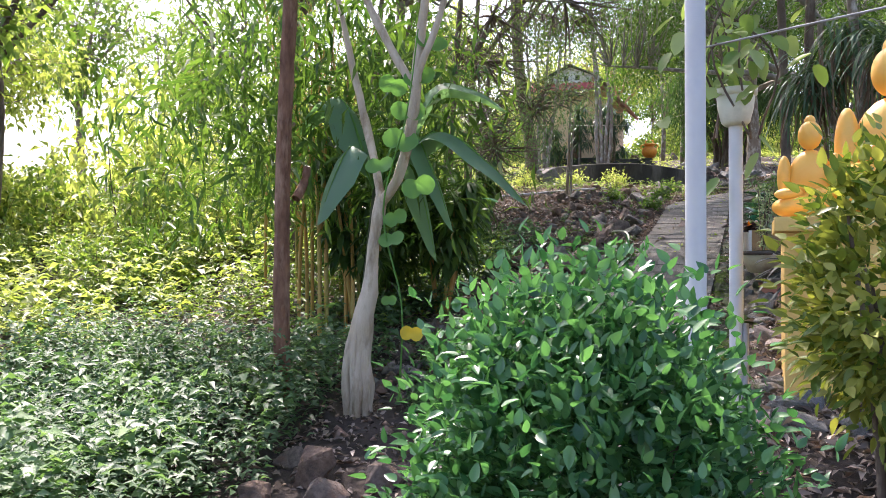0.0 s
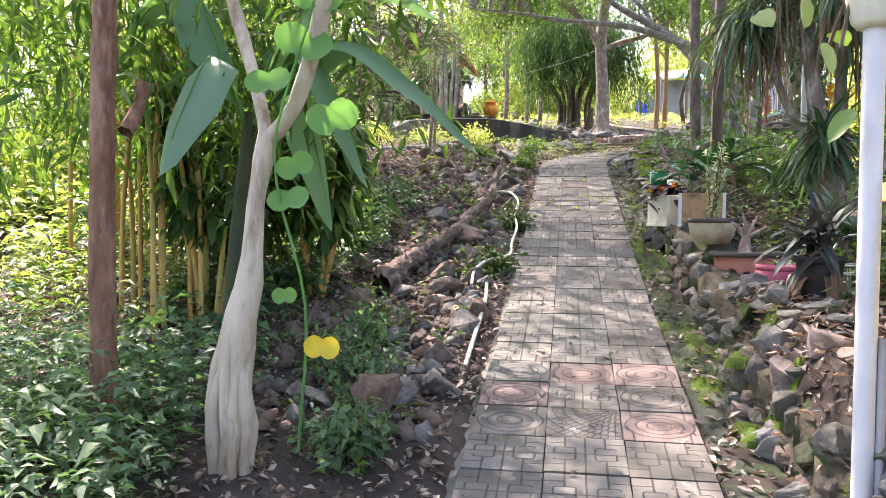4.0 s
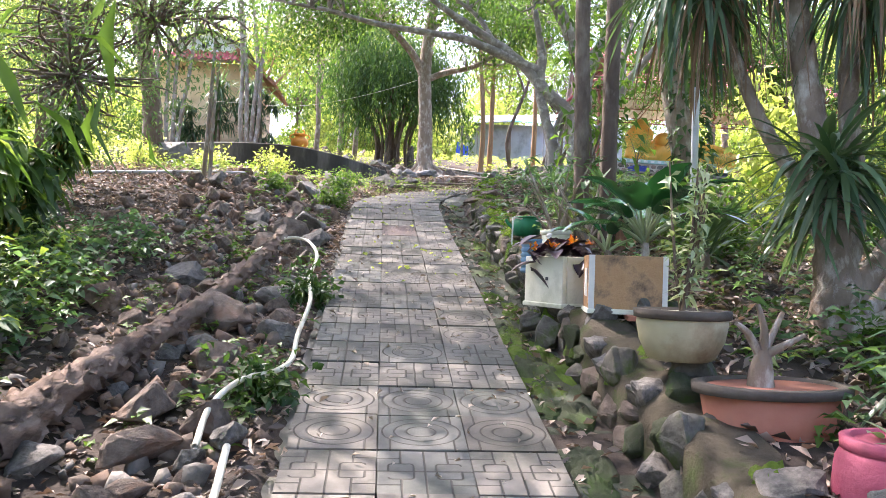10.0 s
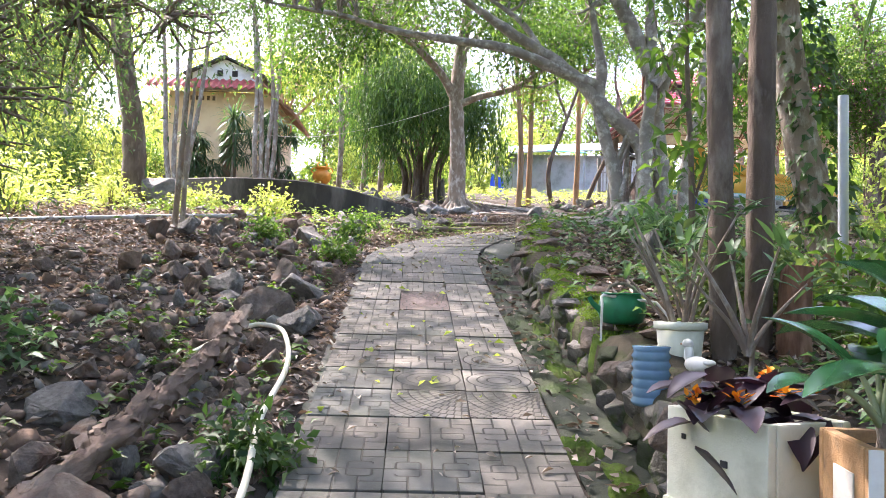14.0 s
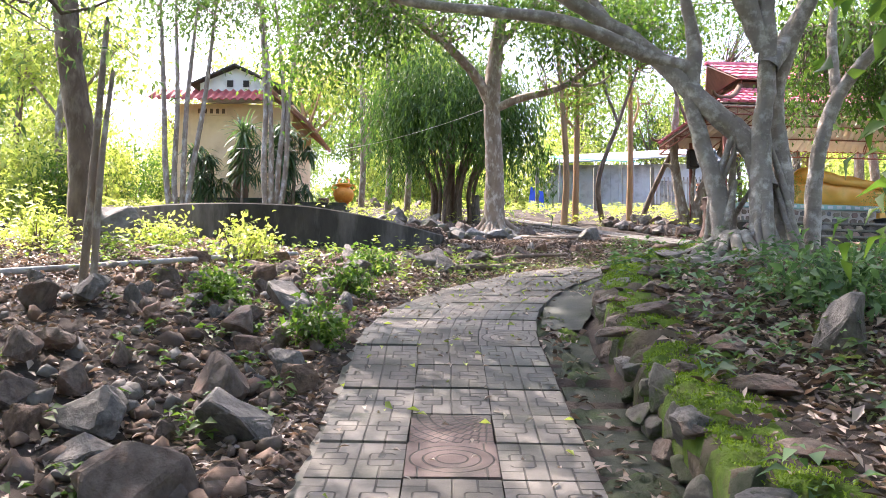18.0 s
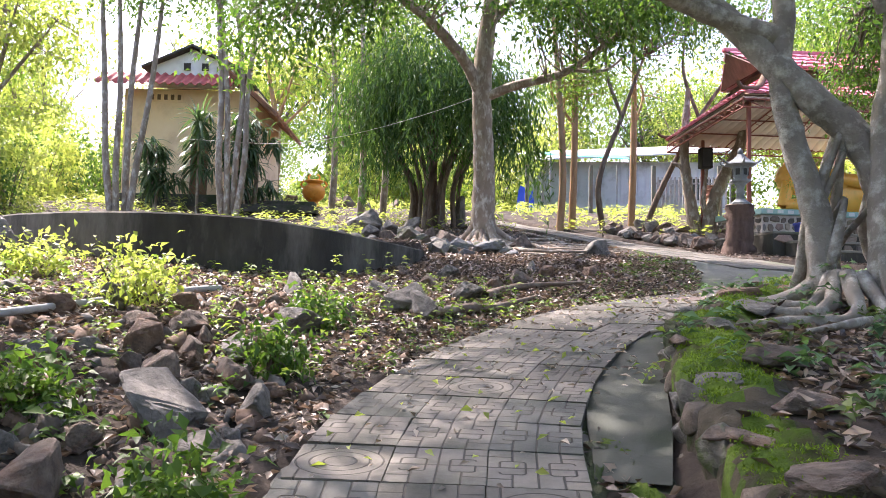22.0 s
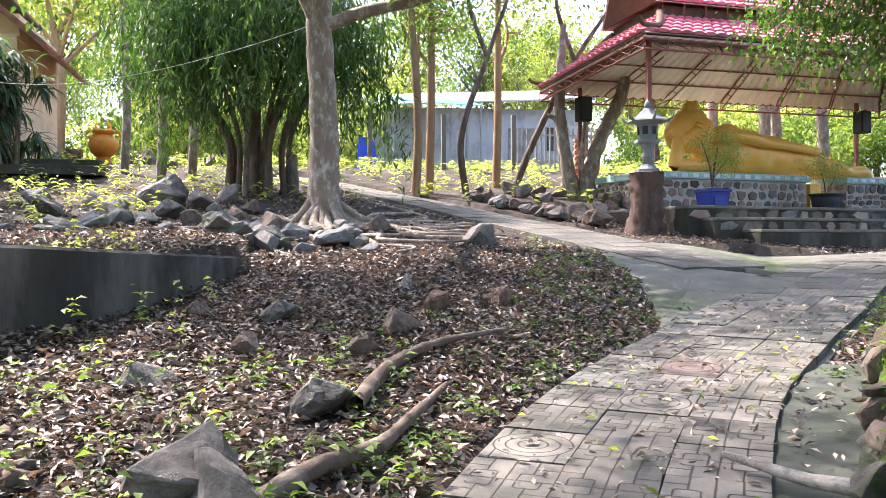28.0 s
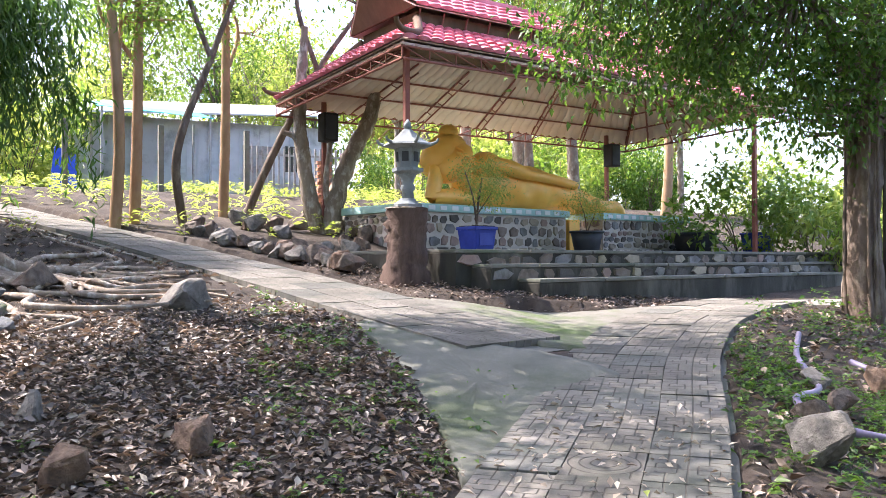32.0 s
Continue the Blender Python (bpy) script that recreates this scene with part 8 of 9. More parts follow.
# broad drooping leaves on the left
for x, y, hh, sd_ in ((-2.15, -2.05, 1.6, 1), (-2.7, -3.0, 2.1, 2), (-2.9, .3, 1.7, 3), (-3.9, 4.3, 1.1, 4), (-3.3, 2.2, .9, 5)):
    g = np.random.default_rng(sd_ + 500)
    h = thing("drooping_shrub", gp(x, y), "shrub with clusters of broad drooping dark green leaves", "shrub")
    for k in range(6):
        a = g.uniform(0, 6.28)
        top = np.array([.35 * math.cos(a), .35 * math.sin(a), hh * g.uniform(.6, 1)])
        tubes("stem", [([(.06 * math.cos(a), .06 * math.sin(a), -.05), top * [.6, .6, .5], top], [.025, .02, .01])], M_BAMB, h, n=6)
        for f in (.55, .75, .95, 1.05):
            leafy_part(h, "leaf_whorl", g, top * [f, f, f], 13, .34, .085, L_DARK if k % 2 else L_MID, -.9, .7, .05, 1.4, 4)
rock(-.98, -4.6, .36, 2, 20, "round reddish boulder beside the hose", .2, "", stretch=(1.1, .9, .9))
for k, (x, y, s) in enumerate(((-1.2, -6.6, .34), (-.95, -6.9, .3), (-.75, -6.6, .26), (-.8, -7.2, .3), (-1.35, -7.0, .28), (-1.5, -6.4, .26))):
    rock(x, y, s, 2 + k, 50 * k, "brownish stone heaped at the path's start", .15, "start stones")

# ---------- beside the bank ----------
M_GREENP = mat("plastic_green", (.012, .16, .07), (.02, .22, .10), 4, .4, .05, 30, c3=(.02, .10, .05), s3=3)
kt = thing("watering_pot", (1.36, 2.4, float(ground_at(1.36, 2.4)) + .02), "dark green plastic watering pot on the mossy wall", "watering pot", rz=10)
kt.scale = (.72, .72, .72)
part("pot_body", bm_lathe([(.12, 0), (.17, .02), (.2, .1), (.19, .19), (.15, .235), (.16, .25)], 28), M_GREENP, kt, smooth=True)
part("lid_rim", bm_lathe([(.16, .245), (.175, .25), (.17, .262), (.05, .262)], 28), M_GREENP, kt, smooth=True)
tubes("spout", [([(-.17, 0, .1), (-.26, 0, .17), (-.29, 0, .22)], [.03, .022, .02])], M_GREENP, kt, n=8, knots=0)
tubes("handle", [([(-.14, 0, .24), (-.1, .02, .32), (.05, .02, .34), (.16, 0, .25)], [.014])], M_BARK, kt, n=7)
dw = thing("driftwood", (1.31, 2.3, float(ground_at(1.31, 2.3)) + .2), "pale bent piece of driftwood over a watering pot", "wood")
dw.scale = (.72, .72, .72)
tubes("stick", [([(-.16, -.1, -.3), (-.15, -.08, .0), (-.12, 0, .07), (.1, .02, .03), (.3, -.05, .02), (.42, -.12, -.16), (.5, -.16, -.24)], [.009, .012, .016, .012, .01, .007])], M_PLASTER, dw, n=8, knots=.08)
M_BLUEB = mat("plastic_blue", (.10, .20, .30), (.16, .28, .40), 4, .25, .03, 30, spec=.6)
bt = thing("water_jug", (1.2, 1.25, .46), "ribbed translucent blue plastic water jug used as a planter", "water jug")
bt.scale = (.82, .82, .82)
prof = [(.095, 0), (.105, .01)]
for k in range(6):
    prof += [(.11, .025 + .05 * k), (.098, .045 + .05 * k), (.098, .055 + .05 * k)]
part("jug_body", bm_lathe(prof + [(.108, .33)], 28), M_BLUEB, bt, smooth=True)
part("soil", bm_lathe([(.1, .31), (.098, .325), (.01, .33)], 20), M_POTSOIL, bt)
pot("white_pail", 1.5, 1.75, .62, [(.1, 0), (.105, .01), (.125, .2)], M_FOAMW, "dirty white plastic pail planter on the wall")
dk = thing("duck_ornament", (1.32, .98, .62), "white plaster duck ornament among the planters", "ornament", rz=-70)
dk.scale = (.72, .72, .72)
bmd = bmesh.new()
for c, r in (((0, 0, .07), (.1, .055, .05)), ((-.08, 0, .13), (.03, .028, .06)), ((-.09, 0, .19), (.038, .03, .03)), ((.1, 0, .09), (.05, .03, .02))):
    res = bmesh.ops.create_icosphere(bmd, subdivisions=3, radius=1)
    bmesh.ops.transform(bmd, matrix=Matrix.Translation(c) @ Matrix.Diagonal((*r, 1)), verts=res["verts"])
part("duck_body", bmd, M_PLASTER, dk, smooth=True)
part("beak", bm_box(.035, .018, .01, .003, (-.135, 0, .185)), M_BARKO, dk)
rock(1.22, .85, .3, 3, 0, "mossy stone under the ornaments", .0, "", stretch=(1, 1, 1.1))
for k, (x, y, sd_) in enumerate(((1.5, 1.75, 1), (1.65, 1.25, 2), (1.75, 2.3, 3))):
    g = np.random.default_rng(sd_ + 700)
    h = thing("bare_shrub", (x, y, .7), "bare grey succulent shrub with thick branching stems", "shrub", "bare shrubs")
    for j in range(7):
        a = g.uniform(0, 6.28)
        e = np.array([math.cos(a) * .3, math.sin(a) * .3, g.uniform(.3, .75)])
        tubes("branch", [([(0, 0, 0 if j else -.3), e * [.3, .3, .4], e], [.016, .011, .005])], M_BARK, h, n=6)
        leafy_part(h, "leaf_tuft", g, e, 9, .14, .035, L_BLUE, -.2, 1.2, .02, .5, 4)
for k, (x, y, hh, lm_) in enumerate(((2.2, 2.6, .5, L_OLIVE), (2.7, 6.0, .25, L_BLUE), (2.9, 1.9, .6, L_MID), (4.2, -1.6, 1.8, L_DARK), (4.5, 1.6, 1.9, L_DARK), (2.4, -4.0, .7, L_DARK), (3.2, -4.8, 1.3, L_MID))):
    shrub(600 + k, lm_, int(22 + 22 * hh), 30, (.3 + .25 * hh, .3 + .25 * hh, .5 * hh), (.07, .13), "leafy shade shrub growing on the bank", .42, "bank_shrub", .12, 6, gp(x, y), .6, "bank shrubs")
for k, (x, y, s, lm_) in enumerate(((-2.02, 9.2, .62, L_YELLOW), (-3.2, 10.2, .5, L_YELLOW), (-1.6, 6.9, .22, L_MID), (-.72, 8.0, .32, L_MID), (-.7, 6.1, .3, L_MID), (-.62, -1.0, .2, L_DARK), (-.55, 1.0, .2, L_DARK), (-1.2, -4.2, .42, L_BLUE), (-1.0, -5.2, .2, L_BLUE), (-4.3, 9.6, .6, L_YELLOW), (-5.2, 8.4, .7, L_YELLOW), (-1.3, -3.4, .3, L_BLUE), (-.6, 9.2, .25, L_MID))):
    shrub(640 + k, lm_, 22, 26, (s * .5, s * .5, s * .36), (.045, .08), "small bright leafy plant among stones and litter", .5, "seedling_bush", .08, 6, gp(x, y), .5, "seedling bushes")
gal = mat("pipe_galvanised", (.34, .36, .38), (.44, .46, .48), 6, .45, .05, 40, metal=.4)
pst = thing("steel_post", gp(3.66, 4.15), "thin grey steel post standing on the bank", "post")
tubes("shaft", [([(0, 0, -.1), (0, 0, 1.6)], [.042])], gal, pst, n=12, knots=0, step=.5)
tubes("stump", [([(0, 0, -.1), (0, 0, .1), (0, 0, .28)], [.13, .12, .11])], M_BARKB, thing("small_stump", gp(3.45, 4.0), "short reddish tree stump on the bank", "stump"), n=12)
tubes("trunk_base", [([(.0, 0, -.1), (0, 0, .2), (.02, 0, .5)], [.1, .09, .08])], M_BARKB, thing("small_stump", gp(2.15, 1.85), "mossy stump behind the boxes", "stump"), n=12)

# ---------- hut surroundings ----------
hs = thing("hut_steps", (-4.2, 25.6, float(ground_at(-4.2, 25.6))), "two low dark stone steps beside the hut", "steps")
part("lower_step", bm_box(2.6, .5, .2, .015, (0, -.2, .1)), M_DARKST, hs)
part("upper_step", bm_box(2.4, .5, .2, .015, (0, .25, .26)), M_DARKST, hs)
M_ORANGE = mat("urn_orange", (.66, .24, .03), (.76, .34, .06), 4, .45, .05, 30, c3=(.5, .18, .03), s3=3)
un = thing("urn", (-3.49, 28.9, float(ground_at(-3.49, 28.9)) - .02), "glazed orange ceramic urn with flared rim", "urn")
part("foot", bm_lathe([(.2, 0), (.22, .03), (.17, .14), (.15, .18)], 24), M_ORANGE, un, smooth=True)
part("urn_body", bm_lathe([(.15, .17), (.3, .3), (.37, .48), (.33, .64), (.22, .72), (.2, .76)], 28), M_ORANGE, un, smooth=True)
part("rim", bm_lathe([(.2, .75), (.3, .82), (.29, .86), (.18, .84)], 28), M_ORANGE, un, smooth=True)
for a in (0, math.pi):
    tubes("handle", [([(.3 * math.cos(a), 0, .62), (.42 * math.cos(a), 0, .72), (.32 * math.cos(a), 0, .84)], [.03])], M_ORANGE, un, n=8, knots=0)
for sx in (-.12, .12):
    tubes("crest", [([(sx, 0, .84), (sx * 1.6, 0, .98), (sx * .8, 0, 1.05)], [.03, .02])], M_ORANGE, un, n=6, knots=0)
for k, (x, y, s) in enumerate(((-4.6, 28.6, .5), (-4.2, 29.0, .6), (-5.0, 29.2, .5), (-2.4, 28.6, .6), (-1.8, 27.6, .5), (-2.9, 29.6, .7), (-1.0, 28.0, .6))):
    rock(x, y, s, k + 1, 33 * k, "dark stone heaped near the hut", .15, "hut stones")

# ---------- before the pavilion ----------
M_STUMP = mat("stump_wood", (.055, .034, .028), (.15, .10, .08), 7, .9, .9, 18, c3=(.07, .045, .035), s3=4, stretch=(1, 1, .25))
st = thing("carved_stump", (5.87, 18.1, float(ground_at(5.87, 18.1)) - .03), "weathered dark tree stump used as a pedestal", "stump")
hS = 3.9 - st.matrix_basis.translation.z
tubes("stump_body", [([(0, 0, -.05), (0, 0, .15), (.01, 0, hS * .5), (.02, 0, hS)], [.3, .25, .23, .26])], M_STUMP, st, n=18, knots=.07, step=.06)
part("cut_top", bm_lathe([(.25, hS - .01), (.24, hS + .005), (.01, hS + .008)], 18), M_BARK, st)
M_LANT = mat("lantern_stone", (.16, .18, .19), (.25, .27, .28), 6, .8, .3, 40, c3=(.11, .12, .12), s3=4)
ln_ = thing("stone_lantern", (5.9, 18.1, 3.905), "grey stone lantern with a curved square roof on a stump", "lantern", rz=20)
ln_.scale = (.88, .88, .79)
part("foot", bm_lathe([(.2, 0), (.2, .05), (.13, .1), (.1, .14)], 8), M_LANT, ln_)
part("shaft", bm_lathe([(.09, .13), (.08, .25), (.11, .3), (.08, .36), (.1, .46), (.15, .52)], 12), M_LANT, ln_, smooth=True)
part("base_plate", bm_lathe([(.13, .5), (.22, .55), (.22, .6)], 6), M_LANT, ln_)
chm = part("light_chamber", bm_lathe([(.14, .6), (.17, .78), (.19, .92)], 6), M_LANT, ln_)
# window openings are black plates, the chamber's inner shade put into their colour
for k in range(6):
    a = math.pi / 3 * k + math.pi / 6
    part("window", bm_box(.09, .012, .15, .004, (0, 0, 0), Matrix.Translation((.155 * math.cos(a), .155 * math.sin(a), .77)) @ Matrix.Rotation(a + math.pi / 2, 4, "Z")), M_BLACKP, chm)
part("roof", bm_lathe([(.2, .9), (.36, .94), (.34, .97), (.2, 1.05), (.09, 1.16), (.06, 1.2)], 6), M_LANT, ln_)
for k in range(6):
    a = math.pi / 3 * k
    tubes("roof_tip", [([(.3 * math.cos(a), .3 * math.sin(a), .95), (.4 * math.cos(a), .4 * math.sin(a), .99), (.43 * math.cos(a), .43 * math.sin(a), 1.05)], [.03, .015])], M_LANT, ln_, n=6, knots=0)
part("finial", bm_lathe([(.03, 1.18), (.06, 1.23), (.05, 1.29), (.01, 1.35)], 12), M_LANT, ln_, smooth=True)


def square_pot(x, y, z, w, hgt, rz, label):
    h = thing("square_pot", (x, y, z), label, "flower pot", rz=rz)
    bm = bm_box(w, w, hgt, .012, (0, 0, hgt / 2))
    for v in bm.verts:
        f = .82 + .18 * v.co.z / hgt
        v.co.x *= f
        v.co.y *= f
    part("pot_body", bm, M_BLUEP, h)
    part("rim", bm_box(w * 1.06, w * 1.06, .05, .01, (0, 0, hgt - .02)), M_BLUEP, h)
    part("soil", bm_box(w * .9, w * .9, .02, 0, (0, 0, hgt + .0065)), M_POTSOIL, h)
    for s in (-1, 1):
        part("panel", bm_box(w * .6, .012, hgt * .5, .005, (0, s * w * .465, hgt * .48)), M_BLUEP, h)
    return h


square_pot(7.88, 19.6, 3.402, .42, .36, 9, "glossy cobalt blue square pot on the top step")
px_, py_ = 7.88, 19.6
tree("potted_tree", "small round-crowned tree in a blue pot", [([(px_, py_, 3.8), (px_ + .02, py_, 4.1), (px_ + .1, py_, 4.5)], [.022, .018, .01]), ([(px_, py_, 3.8), (px_ - .1, py_ - .05, 4.2), (px_ - .25, py_ - .05, 4.6)], [.018, .014, .008]), ([(px_ + .01, py_, 3.95), (px_ + .25, py_ - .05, 4.3)], [.012, .006])], M_BARKD, [((px_ + .05, py_ - .05, 4.5), (.42, .4, .3), 1), ((px_ + .2, py_ - .05, 4.25), (.25, .25, .18), .4)], L_YELLOW, 100, 26, .08, (.03, .05), .4, 221, twigs=False)
pot("black_pot", 11.05, 20.8, 3.402, [(.2, 0), (.22, .02), (.26, .2), (.29, .38)], M_BLACKP, "black plastic flower pot on the top step")
px_, py_ = 11.05, 20.8
tree("potted_shrub", "sparse yellow-green shrub in a black pot", [([(px_, py_, 3.75), (px_ - .1, py_ - .05, 4.1), (px_ - .25, py_ - .05, 4.4)], [.014, .01, .005]), ([(px_, py_, 3.75), (px_ + .15, py_ - .05, 4.1), (px_ + .2, py_ - .05, 4.35)], [.014, .01, .005])], M_BARKD, [((px_ - .05, py_ - .05, 4.3), (.5, .35, .26), 1)], L_YELLOW, 60, 26, .09, (.03, .05), .4, 222, twigs=False)
pot("black_pot", 14.15, 21.1, 3.402, [(.3, 0), (.33, .02), (.4, .3), (.42, .4)], M_BLACKP, "wide black plastic tub on the top step")
square_pot(15.5, 20.6, 3.36, .5, .45, 9, "cobalt blue square pot at the end of the steps")
M_SPK = mat("speaker_black", (.02, .018, .018), (.035, .03, .03), 6, .7, .1, 40)
for x, y in ((-3.62, 1.82), (3.46, 1.82)):
    p_ = pav_pt(x, y, 5.62)
    s_ = thing("loudspeaker", p_, "black loudspeaker box fixed on a pavilion post", "loudspeaker", "loudspeakers", rz=3.5)
    part("cabinet", bm_box(.28, .26, .5, .015, (0, -.17, 0)), M_SPK, s_)
    part("grille", bm_box(.22, .01, .42, .004, (0, -.306, 0)), M_BLACKP, s_)
# dark stone ledge along the side path
led = np.random.default_rng(19)
for k, f in enumerate(np.linspace(0, 1, 26)):
    x, y = 5.5 - 1.2 * f, 19.0 + 3.6 * f
    rock(x + led.uniform(-.1, .25), y, led.uniform(.3, .5), int(led.integers(10)), led.uniform(0, 360), "mossy dark stone in a low ledge by the side path", .05, "ledge stones", stretch=(1, .8, .8))
for k in range(24):
    x, y = led.uniform(5.2, 7.4), led.uniform(19.4, 24.5)
    rock(x, y, led.uniform(.25, .5), int(led.integers(10)), led.uniform(0, 360), "mossy stone on the slope behind the ledge", .1, "slope stones")
tree("dead_forked_tree", "reddish grey forked trunk with cut limbs by the pavilion", [
    ([gp(6.75, 23.0, -.1), (6.6, 23.0, 4.3), (6.45, 23.0, 5.2), (6.4, 23.0, 5.9), (6.5, 23.0, 7.4)], [.17, .13, .12, .1, .06]), ([gp(6.95, 23.0, -.1), (7.05, 22.95, 4.3), (7.3, 22.9, 5.1), (7.75, 22.9, 6.0), (8.0, 22.9, 7.4)], [.2, .16, .15, .12, .06]),
    ([(6.45, 23.0, 5.2), (6.3, 23.0, 5.45), (6.1, 23.0, 5.5)], [.07, .055, .04]), ([(6.95, 23.0, 4.1), (6.85, 22.9, 4.6), (6.95, 22.9, 5.6)], [.06, .05, .03])], M_BARK, knots=.1, sides=10)
for x, y, seed in ((12.2, 24.6, 1), (13.1, 25.4, 2), (11.4, 25.6, 3), (14.0, 24.8, 4)):
    tree("grey_tree", "grey bare tree trunk behind the pavilion", [([gp(x, y, -.1), (x + .1, y, 5.4), (x + .3 * (seed % 2) - .2, y, 8.5)], [.16, .13, .08])], M_BARK, [((x, y, 9.0), (1.8, 1.6, 1.2), 1)], L_BRIGHT, 60, 40, .3, (.1, .16), seed=230 + seed, group="grey trees")

# ---------- shed, fence and cable behind ----------
M_SHED = mat("shed_sheet", (.52, .54, .57), (.62, .64, .66), 2, .7, .1, 30, c3=(.28, .29, .30), s3=1)
M_TARP = mat("tarp_teal", (.03, .38, .34), (.06, .50, .45), 3, .5, .2, 15)
M_TARPB = mat("tarp_blue", (.02, .06, .40), (.04, .10, .55), 3, .5, .3, 12)
M_BRICK = mat("brick", (.36, .17, .11), (.48, .27, .19), 8, .9, .4, 40)
sh = thing("shed", (8.0, 37.2, 5.35), "long grey sheet-metal shed with a low sloping roof", "shed", rz=-6)
part("wall", bm_box(8.6, .12, 2.7, .01, (.2, 0, 1.3)), M_SHED, sh)
part("wall", bm_box(.12, 5, 2.7, .01, (4.45, 2.5, 1.3)), M_SHED, sh)
part("roof", slab([(-4.6, -.9, 2.55), (4.9, -.9, 3.0), (4.9, 5.2, 4.4), (-4.6, 5.2, 4.0)], .06), M_SHED, sh, "pale grey sheet roof")
part("door", bm_box(1.0, .06, 1.9, .01, (2.2, -.08, .95)), M_PIPE, sh, "dull violet-grey metal door")
for k in range(24):
    part("rib", bm_box(.04, .03, 2.6, 0, (-4.0 + .35 * k, -.075, 1.3)), M_SHED, sh)
part("window", bm_box(.9, .04, .9, .005, (3.6, -.08, 1.5)), M_DARKST, sh, "dark shed window")
for k in range(3):
    part("window_bar", bm_box(.04, .03, .9, .002, (3.3 + .3 * k, -.115, 1.5)), M_WHITE, sh)
tp = thing("teal_awning", (6.2, 34.6, 5.3), "teal plastic awning on thin posts before the shed", "awning")
part("sheet", slab([(-1.6, -1, 2.3), (1.6, -1, 2.2), (1.6, 1.2, 2.75), (-1.6, 1.2, 2.8)], .02), M_TARP, tp)
for x, y in ((-1.5, -.9), (1.5, -.9), (-1.5, 1.1), (1.5, 1.1)):
    part("post", bm_box(.06, .06, 2.4, 0, (x, y, 1.1)), M_PIPE, tp)
bt_ = thing("blue_tarp", (3.6, 32.5, float(ground_at(3.6, 32.5))), "blue tarpaulin sheet hung over a rack", "tarp")
part("sheet", prism([(-.35, -.3, 0), (.35, -.3, 0), (.3, 0, .9), (-.2, 0, 1.1), (-.3, .4, 0), (.35, .4, 0)], [(0, 1, 2, 3), (5, 4, 3, 2), (0, 3, 4), (1, 5, 2), (0, 4, 5, 1)]), M_TARPB, bt_)
for k, (x, y) in enumerate(((3.3, 29.3), (5.3, 29.0), (7.2, 28.6), (9.0, 27.8))):
    f_ = thing("fence_post", gp(x, y), "pale square concrete fence post", "post", "fence posts")
    part("shaft", bm_box(.12, .12, 1.6, .01, (0, 0, .75)), M_CONC, f_)
fr = thing("fence", (6.4, 28.9, float(ground_at(6.4, 28.9))), "violet-grey picket fence panel before the shed", "fence", rz=-8)
for k in range(18):
    part("picket", bm_box(.05, .03, 1.15, .003, (1.0 + .13 * k, 0, .62)), M_PIPE, fr)
for z in (.25, 1.0):
    part("rail", bm_box(2.4, .03, .05, .003, (2.1, .03, z)), M_PIPE, fr)
bc = thing("brick_pillar", gp(8.1, 26.0), "short stacked brick pillar", "pillar")
for k in range(14):
    for j in (-1, 1):
        part("brick", bm_box(.11, .22, .065, .004, (j * .058, 0, .03 + .075 * k), Matrix.Rotation(radians(90 * (k % 2)), 4, "Z")), M_BRICK, bc)
M_CABLE = mat("cable_grey", (.32, .31, .28), (.42, .4, .36), 6, .6, .05, 40)
wc_ = thing("cable", (0, 0, 0), "thin pale cable slung between trees", "cable")
tubes("wire", [([(-6.0, 24.0, 6.0), (-2.5, 21.5, 5.55), (1.1, 18.5, 5.95), (3.4, 17.6, 7.2)], [.005])], M_CABLE, wc_, n=5, knots=0, step=.5)
wc2 = thing("cable", (0, 0, 0), "thin white cable from the pavilion to trees", "cable")
tubes("wire", [([pav_pt(3.7, -1.65, 5.1), (15.5, 20.0, 4.7), (18.0, 19.0, 4.9)], [.006])], M_CABLE, wc2, n=5, knots=0, step=.5)
# right of the junction
M_HOSEV = mat("hose_violet", (.17, .14, .22), (.25, .21, .3), 6, .45, .05, 40)
h2 = thing("garden_hose", (0, 0, 0), "violet-grey garden hose looped on the ground", "hose")
tubes("hose", [(laid([(8.0, 14.3), (7.0, 13.6), (6.4, 13.0), (5.8, 12.75), (5.6, 12.4), (5.9, 12.15), (6.6, 12.4), (7.4, 12.5), (8.2, 12.2)], .055), [.025]), (laid([(7.4, 13.4), (7.2, 12.8), (6.8, 12.2), (7.2, 11.8)], .055), [.025])], M_HOSEV, h2, n=8, knots=0, step=.08)
rock(5.1, 12.1, .55, 9, 30, "smooth black boulder at the path's edge", .08, "", stretch=(1, .8, .8))
rock(5.75, 11.75, .34, 2, 30, "pale tan stone beside a black boulder", -.2, "")
for k, (x, y, s) in enumerate(((6.0, 12.6, .3), (6.5, 13.1, .26), (7.0, 12.9, .3), (5.6, 12.5, .25))):
    rock(x, y, s, k, 44 * k, "grey stone beside the looped hose", .1, "hose stones")
